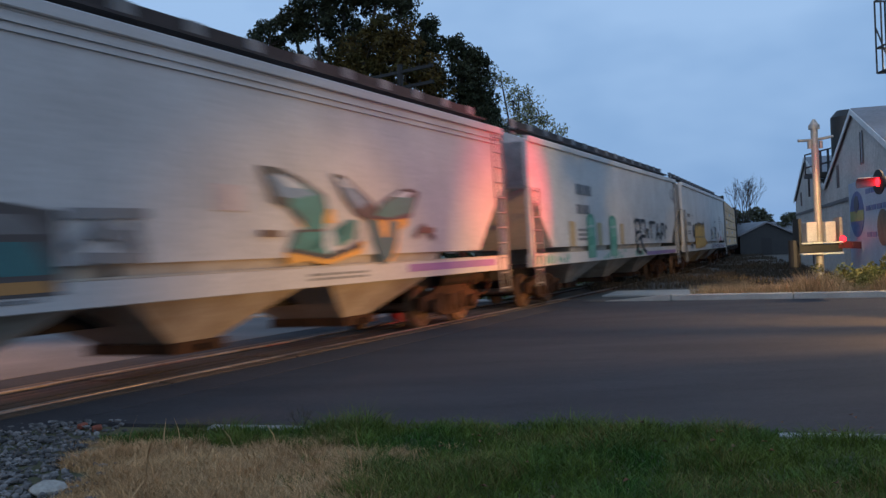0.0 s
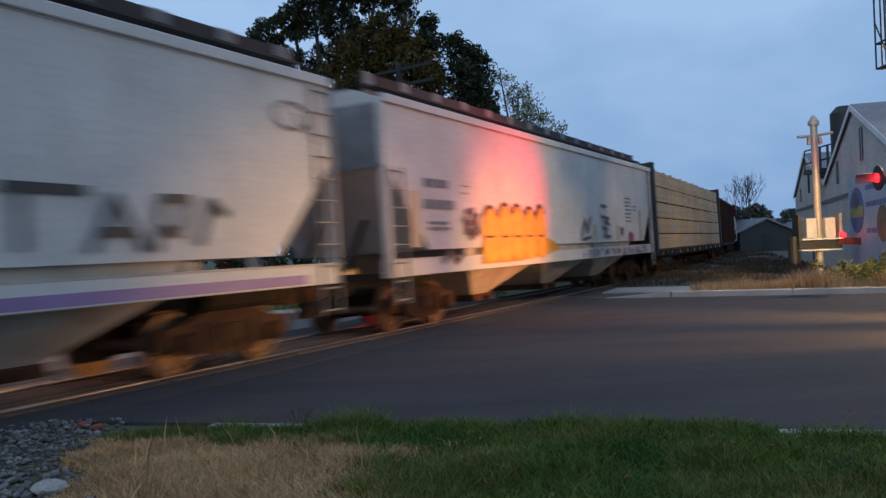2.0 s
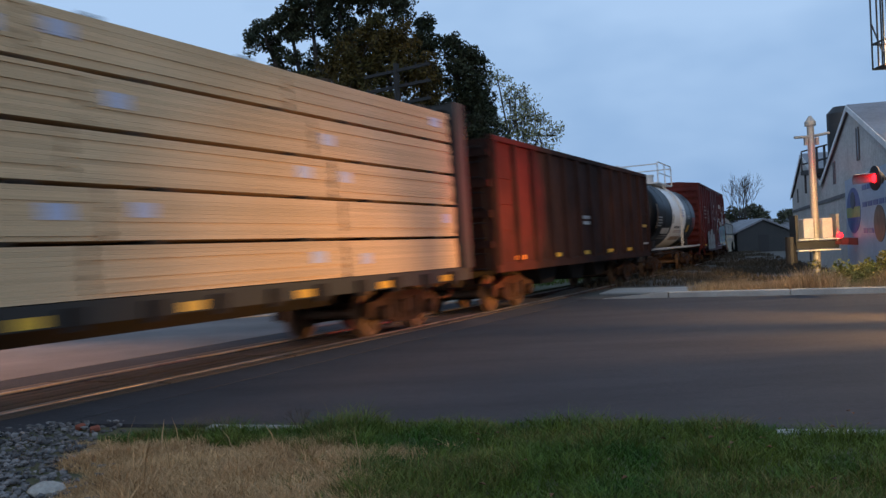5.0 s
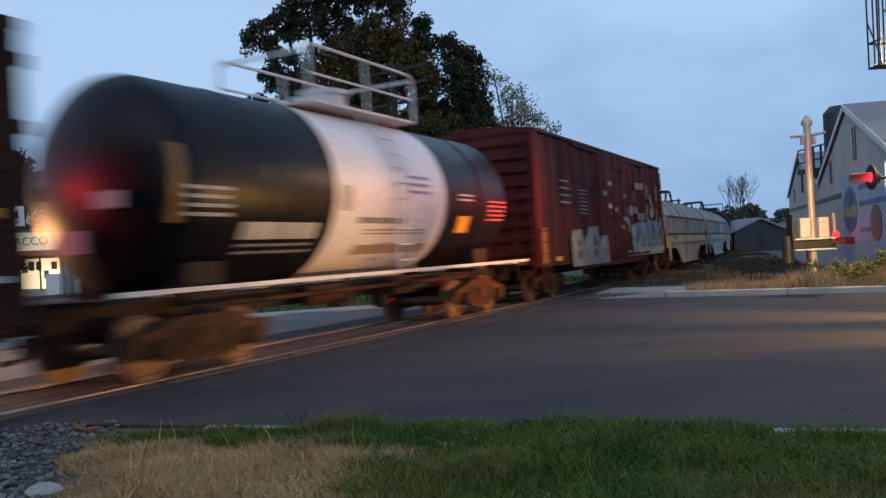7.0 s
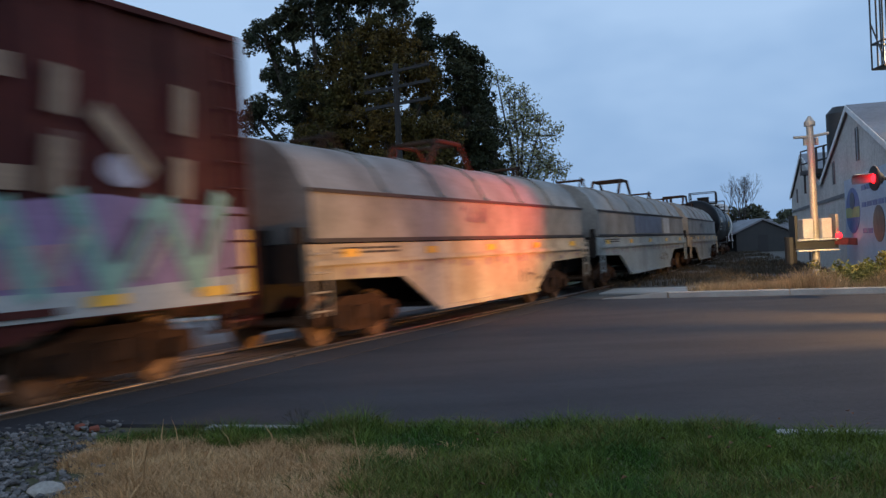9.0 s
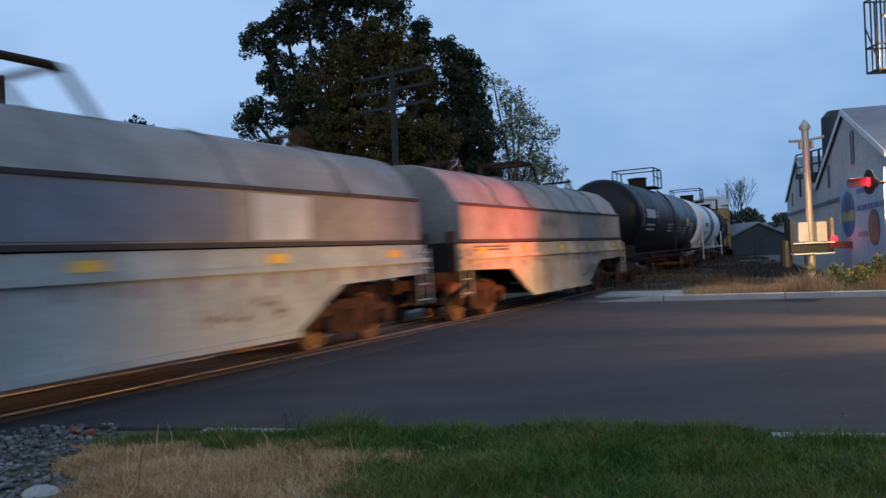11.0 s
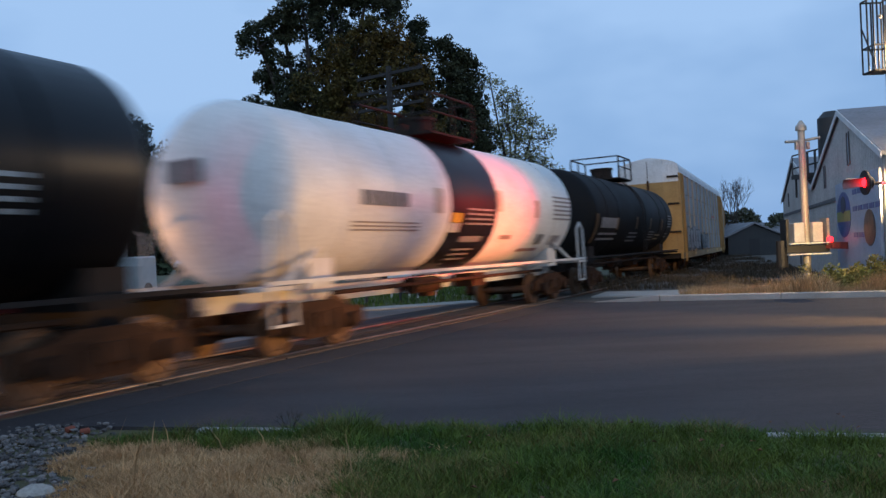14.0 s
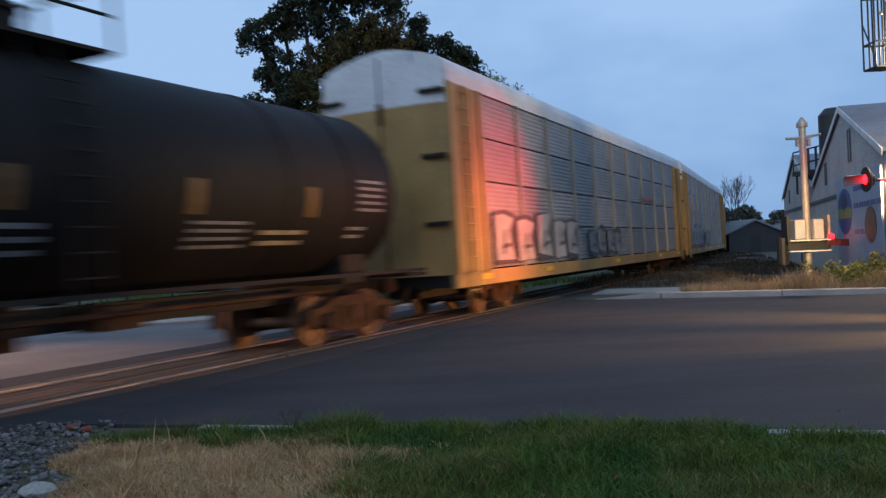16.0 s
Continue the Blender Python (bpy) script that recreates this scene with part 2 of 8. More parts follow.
M_WHITE_RAIL = mat("railing_white", (0.66, 0.64, 0.60), (0.5, 0.46, 0.42), rough=0.55, fine=30)
TAG = {}


def tag_paint(c):
    if c not in TAG:
        TAG[c] = mat("sprayed_paint", c, tuple(x * 0.75 for x in c), rough=0.5, scale=3, fine=25, bump=0.03)
    return TAG[c]


# ---- mesh helpers ----
def box(bm, x0, x1, y0, y1, z0, z1):
    v = [bm.verts.new((x, y, z)) for x in (x0, x1) for y in (y0, y1) for z in (z0, z1)]
    for q in ((0, 1, 3, 2), (4, 6, 7, 5), (0, 4, 5, 1), (2, 3, 7, 6), (0, 2, 6, 4), (1, 5, 7, 3)):
        bm.faces.new([v[i] for i in q])


def prism(bm, poly, a, b, axis="Y"):
    """A polygon (u, v) swept from a to b along an axis: X keeps (y, z), Y keeps (x, z), Z keeps (x, y)."""
    def at(u, v, w):
        return {"X": (w, u, v), "Y": (u, w, v), "Z": (u, v, w)}[axis]
    lo = [bm.verts.new(at(u, v, a)) for u, v in poly]
    hi = [bm.verts.new(at(u, v, b)) for u, v in poly]
    bm.faces.new(lo)
    bm.faces.new(hi[::-1])
    k = len(poly)
    for i in range(k):
        j = (i + 1) % k
        bm.faces.new((lo[i], hi[i], hi[j], lo[j]))


def rod(bm, p, q, r, n=8, r2=None):
    p, q = Vector(p), Vector(q)
    m = Matrix.Translation((p + q) / 2) @ (q - p).to_track_quat("Z", "Y").to_matrix().to_4x4()
    bmesh.ops.create_cone(bm, cap_ends=True, segments=n, radius1=r, radius2=r if r2 is None else r2, depth=(q - p).length, matrix=m)


def pipe(bm, pts, r, n=6):
    for a, b in zip(pts, pts[1:]):
        rod(bm, a, b, r, n)


def lathe(bm, prof, n=40, axis="X", c=(0, 0, 0)):
    """Rings of (along, radius) round an axis through c."""
    rings = []
    for w, r in prof:
        ring = []
        for i in range(n):
            a = 2 * math.pi * i / n
            u, v = r * math.cos(a), r * math.sin(a)
            co = {"X": (w, u, v), "Y": (u, w, v), "Z": (u, v, w)}[axis]
            ring.append(bm.verts.new(Vector(co) + Vector(c)))
        rings.append(ring)
    for A, B in zip(rings, rings[1:]):
        for i in range(n):
            bm.faces.new((A[i], A[(i + 1) % n], B[(i + 1) % n], B[i]))
    bm.faces.new(rings[0])
    bm.faces.new(rings[-1][::-1])


def mesh_of(name, bm, material, smooth=False, bevel=0.0):
    if bevel:
        bmesh.ops.bevel(bm, geom=list(bm.edges), offset=bevel, segments=1, affect="EDGES")
    bmesh.ops.recalc_face_normals(bm, faces=bm.faces)
    me = bpy.data.meshes.new(name)
    bm.to_mesh(me)
    bm.free()
    if smooth:
        for f in me.polygons:
            f.use_smooth = True
        me.set_sharp_from_angle(angle=radians(38))
    me.materials.append(material)
    return me


def part(name, bm, material, parent=None, label="", smooth=False, bevel=0.0, at=None):
    ob = new(name, mesh_of(name, bm, material, smooth, bevel))
    if parent:
        ob.parent = parent
    if at is not None:
        ob.matrix_basis = at
    if label:
        ob["label"] = label
    return ob


def share(name, me, parent, at):
    ob = new(name, me)
    ob.parent = parent
    ob.matrix_basis = at
    return ob


def thing(name, label, category, m=None, group="", kind=""):
    ob = new(name)
    ob.empty_display_size = 0.3
    if m is not None:
        ob.matrix_world = m
    return tagged(ob, label, category, group, kind)


B = bmesh.new
I4 = Matrix.Identity(4)


# ---- ground, road, track ----
def ground_sheet():
    bm = B()
    xs = [-1500, -300, -90, -40, -20, -10, -5, 0, 5, 10, 20, 40, 90, 300, 1500]
    ys = [-300, -60, -15, 0, 4, 8, 12, 20, 30, 45, 60, 90, 150, 400, 2500]
    g = [[bm.verts.new((x, y, -0.30)) for y in ys] for x in xs]
    for i in range(len(xs) - 1):
        for j in range(len(ys) - 1):
            bm.faces.new((g[i][j], g[i + 1][j], g[i + 1][j + 1], g[i][j + 1]))
    tagged(part("ground", bm, M_SOIL), "dull autumn turf and soil beside the tracks", "ground", kind="structure")


ground_sheet()


def flat(name, poly, z0, z1, material, label, category, kind="structure", bevel=0.0):
    bm = B()
    prism(bm, poly, z0, z1, "Z")
    return tagged(part(name, bm, material, bevel=bevel), label, category, kind=kind)


def edge_near(x):
    return 7.67 - 0.252 * x


def edge_far(x):
    return 25.65 - 0.372 * x


flat("road", [(60, edge_near(60)), (60, edge_far(60)), (3.0, edge_far(3.0)), (1.6, 25.9), (-10.8, 20.5), (-40, 25), (-80, 38), (-80, 27), (-30, 13.5), (-5.8, edge_near(-5.8))],
     -0.34, -0.05, M_ASPHALT, "dark grey asphalt road crossing the railway", "road")
# ---- rolling stock; car space: x along the track, y to the far side, z up from the rail head ----
WHEEL_R = 0.42


def truck_meshes():
    me = {}
    bm = B()  # side frame: arched casting with two pedestals and a spring window
    outline = [(-1.32, 0.36), (-1.30, 0.62), (-0.95, 0.66), (-0.5, 0.80), (0.5, 0.80), (0.95, 0.66), (1.30, 0.62), (1.32, 0.36),
               (1.12, 0.34), (1.06, 0.52), (0.78, 0.52), (0.70, 0.30), (0.42, 0.20), (-0.42, 0.20), (-0.70, 0.30), (-0.78, 0.52), (-1.06, 0.52), (-1.12, 0.34)]
    prism(bm, outline, -0.07, 0.07, "Y")
    for x in (-0.52, 0.52):
        box(bm, x - 0.07, x + 0.07, -0.11, 0.11, 0.30, 0.66)
    for x in (-0.24, 0.0, 0.24):
        rod(bm, (x, -0.03, 0.27), (x, -0.03, 0.55), 0.085, 10)
    for x in (-0.89, 0.89):
        rod(bm, (x, -0.19, WHEEL_R), (x, 0.05, WHEEL_R), 0.135, 14)
    me["side_frame"] = mesh_of("side_frame", bm, M_TRUCK, True)
    bm = B()  # wheelset about its own axle
    for y in (-0.75, 0.75):
        o = 1 if y > 0 else -1
        lathe(bm, [(y - o * 0.07, 0.20), (y - o * 0.07, 0.445), (y - o * 0.035, 0.445), (y - o * 0.03, 0.42), (y + o * 0.07, 0.415),
                   (y + o * 0.07, 0.35), (y + o * 0.035, 0.33), (y + o * 0.03, 0.18), (y + o * 0.09, 0.15), (y + o * 0.09, 0.06)], 28, "Y")
    rod(bm, (0, -1.05, 0), (0, 1.05, 0), 0.085, 10)
    for y in (-0.79, 0.79):
        for k in range(3):
            a = 2 * math.pi * k / 3
            rod(bm, (0.26 * math.cos(a), y - 0.01, 0.26 * math.sin(a)), (0.26 * math.cos(a), y + 0.03, 0.26 * math.sin(a)), 0.05, 8)
    me["wheelset"] = mesh_of("wheelset", bm, M_WHEEL, True)
    bm = B()
    box(bm, -0.2, 0.2, -1.15, 1.15, 0.38, 0.62)
    box(bm, -0.3, 0.3, -0.35, 0.35, 0.6, 0.78)
    for x in (-0.62, 0.62):
        rod(bm, (x, -0.7, 0.33), (x, 0.7, 0.33), 0.05, 6)
    me["truck"] = mesh_of("truck", bm, M_TRUCK)
    return me


TRUCK = truck_meshes()
WHEELSETS = []


def trucks(car, half):
    for sx in (-half, half):
        tr = share("truck", TRUCK["truck"], car, Matrix.Translation((sx, 0, 0)))
        for y in (-1.0, 1.0):
            share("side_frame", TRUCK["side_frame"], tr, pose(0, y, 0, 0, 0, 0 if y < 0 else 180))
        for x in (-0.89, 0.89):
            WHEELSETS.append((share("wheelset", TRUCK["wheelset"], tr, Matrix.Translation((x, 0, WHEEL_R))), x))


def couplers(car, half):
    for sg in (-1, 1):
        bm = B()
        box(bm, min(sg * (half - 0.6), sg * (half + 0.35)), max(sg * (half - 0.6), sg * (half + 0.35)), -0.11, 0.11, 0.74, 0.96)
        box(bm, min(sg * (half + 0.3), sg * (half + 0.62)), max(sg * (half + 0.3), sg * (half + 0.62)), -0.17, 0.17, 0.70, 1.0)
        pipe(bm, [(sg * half, -0.35, 0.8), (sg * (half + 0.3), -0.38, 0.48), (sg * (half + 0.62), -0.3, 0.45)], 0.03)
        part("coupler", bm, M_TRUCK, car)


def ladder(car, x, y, z0, z1, material, width=0.45, along="x", name="ladder"):
    bm = B()
    dx, dy = (width, 0) if along == "x" else (0, width)
    for k in (0, 1):
        rod(bm, (x + dx * k, y + dy * k, z0), (x + dx * k, y + dy * k, z1), 0.022, 6)
    n = max(2, round((z1 - z0) / 0.36))
    for i in range(n + 1):
        z = z0 + 0.08 + (z1 - z0 - 0.16) * i / n
        rod(bm, (x, y, z), (x + dx, y + dy, z), 0.016, 6)
    part(name, bm, material, car)


def bars(car, x, z, w, h, rows, material, y, gap=0.45, name="stencil", seed=1):
    """Lettering too blurred to read, as broken bars."""
    rnd = random.Random(seed)
    bm = B()
    pitch = h / rows
    for r in range(rows):
        z1 = z + h - r * pitch
        xx = x
        while xx < x + w - 0.05:
            ww = min(rnd.uniform(0.12, 0.5), x + w - xx)
            box(bm, xx, xx + ww, y - 0.004, y + 0.004, z1 - pitch * (1 - gap), z1)
            xx += ww + rnd.uniform(0.04, 0.09)
    part(name, bm, material, car)["kind"] = "stuff"


def reflectors(car, xs, z, y, w=0.45, h=0.10):
    for x in xs:
        bm = B()
        box(bm, x - w / 2, x + w / 2, y - 0.006, y + 0.006, z, z + h)
        part("reflector", bm, M_YELLOW, car)


def blob(rnd, cx, cz, rx, rz, n=14, wob=0.35, lean=0.0):
    pts = []
    for i in range(n):
        a = 2 * math.pi * i / n
        k = 1 + rnd.uniform(-wob, wob)
        pts.append((cx + rx * k * math.cos(a) + lean * rz * math.sin(a), cz + rz * k * math.sin(a)))
    return pts


def plate(bm, pts, y, d=0.003):
    lo = [bm.verts.new((u, y, v)) for u, v in pts]
    hi = [bm.verts.new((u, y - d, v)) for u, v in pts]
    bm.faces.new(hi)
    k = len(pts)
    for i in range(k):
        j = (i + 1) % k
        bm.faces.new((lo[i], lo[j], hi[j], hi[i]))


def spray(car, x0, x1, z0, z1, y, outline, fills, letters, seed, lean=0.2, glow_edge=None):
    """A sprayed mural of bulging forms without letters: an edge colour, a fill, and inner strokes, layered outwards."""
    rnd = random.Random(seed)
    w = (x1 - x0) / letters
    h = (z1 - z0) / 2
    layers = []
    shapes = []
    for i in range(letters):
        cx = x0 + w * (i + 0.5)
        cz = (z0 + z1) / 2 + rnd.uniform(-0.08, 0.08) * h
        shapes.append((cx, cz, rnd.randint(0, 9999), rnd.uniform(0.85, 1.1)))
    if glow_edge:
        layers.append((glow_edge, 1.22, 0.012))
    layers.append((outline, 1.08, 0.016))
    for tone, k, dy in layers:
        for j, (cx, cz, sd, kk) in enumerate(shapes):
            bm = B()
            plate(bm, blob(random.Random(sd), cx, cz - (0.08 if k > 1.1 else 0), w * 0.56 * k, h * kk * k, lean=lean), y - dy + 0.010 - j * 0.0006)
            part("painted_outline", bm, tag_paint(tone), car)
    for f, tone in enumerate(fills):
        for j, (cx, cz, sd, kk) in enumerate(shapes):
            if len(fills) > 1 and (j + f) % len(fills):
                continue
            bm = B()
            plate(bm, blob(random.Random(sd), cx, cz, w * 0.50, h * kk * 0.90, lean=lean), y - 0.011 - j * 0.0006)
            part("painted_shape", bm, tag_paint(tone), car)
    for j, (cx, cz, sd, kk) in enumerate(shapes):
        for q in range(3):
            a = rnd.uniform(-0.6, 0.6)
            ux, uz = cx + rnd.uniform(-0.25, 0.25) * w, cz + rnd.uniform(-0.5, 0.5) * h
            ln, th = rnd.uniform(0.25, 0.5) * h, 0.035 + 0.02 * h
            c, s = math.sin(a) * ln, math.cos(a) * ln
            bm = B()
            plate(bm, [(ux - c - th, uz - s), (ux - c + th, uz - s), (ux + c + th, uz + s), (ux + c - th, uz + s)], y - 0.022 - j * 0.0006 - q * 0.0002)
            part("painted_stroke", bm, tag_paint(outline), car)


def strokes(car, x0, x1, z0, z1, y, tone, n, seed, th=0.05):
    """A quick sprayed scrawl as plain strokes."""
    rnd = random.Random(seed)
    for i in range(n):
        bm = B()
        cx = x0 + (x1 - x0) * (i + rnd.random() * 0.7) / n
        kind = rnd.random()
        a = rnd.uniform(-0.3, 0.3) if kind < 0.62 else rnd.uniform(1.1, 1.6)
        ln = (z1 - z0) / 2 * (rnd.uniform(0.6, 1.0) if kind < 0.62 else 0.5)
        cz = (z0 + z1) / 2 + rnd.uniform(-1, 1) * ((z1 - z0) / 2 - ln * abs(math.cos(a)))
        dx, dz = math.sin(a) * ln, math.cos(a) * ln
        px, pz = math.cos(a) * th, -math.sin(a) * th
        plate(bm, [(cx - dx - px, cz - dz - pz), (cx - dx + px, cz - dz + pz), (cx + dx + px, cz + dz + pz), (cx + dx - px, cz + dz - pz)], y - 0.004 - i * 0.0004)
        part("sprayed_stroke", bm, tag_paint(tone), car)


def mural(car, y, shapes, lift=0.006):
    """Flat sprayed forms, (colour, outline), each laid over the one before."""
    for k, (tone, pts) in enumerate(shapes):
        bm = B()
        plate(bm, pts, y - lift - k * 0.0015)
        part("painted_shape", bm, tag_paint(tone), car)


def brush(car, y, tone, lines, th=0.05, lift=0.03):
    """Sprayed lines with soft corners, one part a line."""
    for k, pts in enumerate(lines):
        bm = B()
        for j, (a, b) in enumerate(zip(pts, pts[1:])):
            d = Vector((b[0] - a[0], b[1] - a[1])).normalized()
            n, e = Vector((-d.y, d.x)) * th, d * th * 0.6
            a, b = Vector(a) - e, Vector(b) + e
            plate(bm, [tuple(a - n), tuple(b - n), tuple(b + n), tuple(a + n)], y - lift - k * 0.0006 - j * 0.0001)
        part("sprayed_stroke", bm, tag_paint(tone), car)


def ring(cx, cz, rx, rz, n=18, a0=0.0, a1=360.0):
    return [(cx + rx * math.cos(radians(a0 + (a1 - a0) * i / n)), cz + rz * math.sin(radians(a0 + (a1 - a0) * i / n))) for i in range(n + 1)]


CARS = []


def car_at(name, label, u0, u1, group="cars of the freight train"):
    """A car whose ends lie at u0 and u1 along the train."""
    c = thing(name, label, "freight car", group=group)
    CARS.append((c, (u0 + u1) / 2))
    return c, (u1 - u0) / 2


# covered hopper -------------------------------------------------------
def hopper(u0, u1, paint, label, ribbed_eave=False):
    c, h = car_at("covered_hopper", label, u0, u1)
    W = 1.55
    side = [(-h + 0.12, 4.20), (-h + 0.12, 2.95), (-h + 0.35, 2.7), (-h + 1.55, 1.50), (h - 1.55, 1.50), (h - 0.35, 2.7), (h - 0.12, 2.95), (h - 0.12, 4.20)]
    bm = B()
    prism(bm, side, -W + 0.012, W - 0.012, "Y")
    prism(bm, [(-W, 4.16), (-0.95, 4.42), (0.95, 4.42), (W, 4.16), (W, 4.1), (-W, 4.1)], -h + 0.1, h - 0.1, "X")
    part("body", bm, paint, c)
    for y in (-W, W):
        bm = B()
        o = -1 if y < 0 else 1
        box(bm, -h, h, min(y, y - o * 0.16), max(y, y - o * 0.16), 1.03, 1.34)
        part("side_sill", bm, paint, c, bevel=0.012)
        bm = B()
        box(bm, -h + 0.05, h - 0.05, min(y + o * 0.05, y - o * 0.1), max(y + o * 0.05, y - o * 0.1), 4.12, 4.28)
        part("eave_rail", bm, paint, c, bevel=0.015)
        for z in (3.98, 3.88) if ribbed_eave else ():
            bm = B()
            box(bm, -h + 0.08, h - 0.08, min(y + o * 0.02, y), max(y + o * 0.02, y), z, z + 0.04)
            part("eave_rib", bm, paint, c)
        bm = B()
        box(bm, -h + 0.1, h - 0.1, min(y + o * 0.006, y), max(y + o * 0.006, y), 1.335, 1.36)
        part("weld_seam", bm, M_HOP_BAY, c)
        for sx in (-1, 1):
            bm = B()
            box(bm, min(sx * h, sx * (h - 0.14)), max(sx * h, sx * (h - 0.14)), min(y, y - o * 0.12), max(y, y - o * 0.12), 1.03, 4.2)
            part("end_post", bm, paint, c, bevel=0.01)
            ladder(c, sx * (h - 0.06) - (0.5 if sx > 0 else -0.06), y + o * 0.03, 0.55, 4.1 if sx > 0 else 3.0, M_HOP_POST)
    for sx in (-1, 1):
        bm = B()
        for y in (-0.5, 0.5):
            rod(bm, (sx * (h - 0.2), y, 1.2), (sx * (h - 1.0), y, 2.2), 0.05, 6)
        box(bm, sx * (h - 0.35) - 0.22, sx * (h - 0.35) + 0.22, -1.4, 1.4, 1.0, 1.12)
        part("end_platform", bm, M_UNDER, c)
        bm = B()
        box(bm, sx * h - 0.04, sx * h + 0.04, -1.5, 1.5, 2.98, 3.04)
        box(bm, sx * (h - 0.12) - 0.03, sx * (h - 0.12) + 0.03, -1.45, 1.45, 3.0, 4.15)
        part("end_sheet", bm, M_HOP_POST, c)
    n = 15
    for y in (-0.98, 0.98):
        bm = B()
        box(bm, -h + 0.3, h - 0.3, y - 0.03, y + 0.03, 4.50, 4.78)
        box(bm, -h + 0.3, h - 0.3, y - 0.3 if y < 0 else y, y if y < 0 else y + 0.3, 4.48, 4.52)
        part("running_board", bm, M_HOP_DARK, c)
        for i in range(n):
            x = -h + 0.5 + (2 * h - 1.0) * i / (n - 1)
            bm = B()
            o = -1 if y < 0 else 1
            box(bm, x - 0.13, x + 0.13, min(y, y + o * 0.06), max(y, y + o * 0.06), 4.26, 4.79)
            part("board_bracket", bm, M_HOP_POST, c)
    bm = B()
    box(bm, -h + 0.8, h - 0.8, -0.4, 0.4, 4.4, 4.62)
    for i in range(8):
        x = -h + 1.6 + (2 * h - 3.2) * i / 7
        rod(bm, (x, 0, 4.6), (x, 0, 4.68), 0.36, 14)
    part("roof_hatch", bm, M_HOP_POST, c)
    bay_w = (2 * h - 6.4) / 3
    for k in (-1, 0, 1):
        bx = k * bay_w
        bm = B()
        top, bot = bay_w / 2 - 0.06, 0.42
        v = [bm.verts.new((bx + sx * a, sy * b, z)) for z, a, b in ((1.5, top, 1.46), (1.06, top * 0.86, 1.36), (0.42, bot, 0.72)) for sx, sy in ((-1, -1), (1, -1), (1, 1), (-1, 1))]
        for r in (0, 4):
            for i in range(4):
                j = (i + 1) % 4
                bm.faces.new((v[r + i], v[r + j], v[r + 4 + j], v[r + 4 + i]))
        bm.faces.new(v[:4])
        bm.faces.new(v[8:])
        bay = part("hopper_bay", bm, M_HOP_BAY, c)
        bm = B()
        box(bm, bx - 0.5, bx + 0.5, -0.82, 0.82, 0.28, 0.43)
        rod(bm, (bx, -0.95, 0.35), (bx, 0.95, 0.35), 0.05, 8)
        part("outlet_gate", bm, M_TRUCK, bay)
    bm = B()
    box(bm, -h + 0.3, h - 0.3, -0.2, 0.2, 0.72, 1.0)
    rod(bm, (h - 2.6, -1.0, 0.95), (h - 1.2, -1.0, 0.95), 0.16, 12)
    part("centre_sill", bm, M_UNDER, c)
    trucks(c, h - 2.1)
    couplers(c, h)
    return c, h, -W


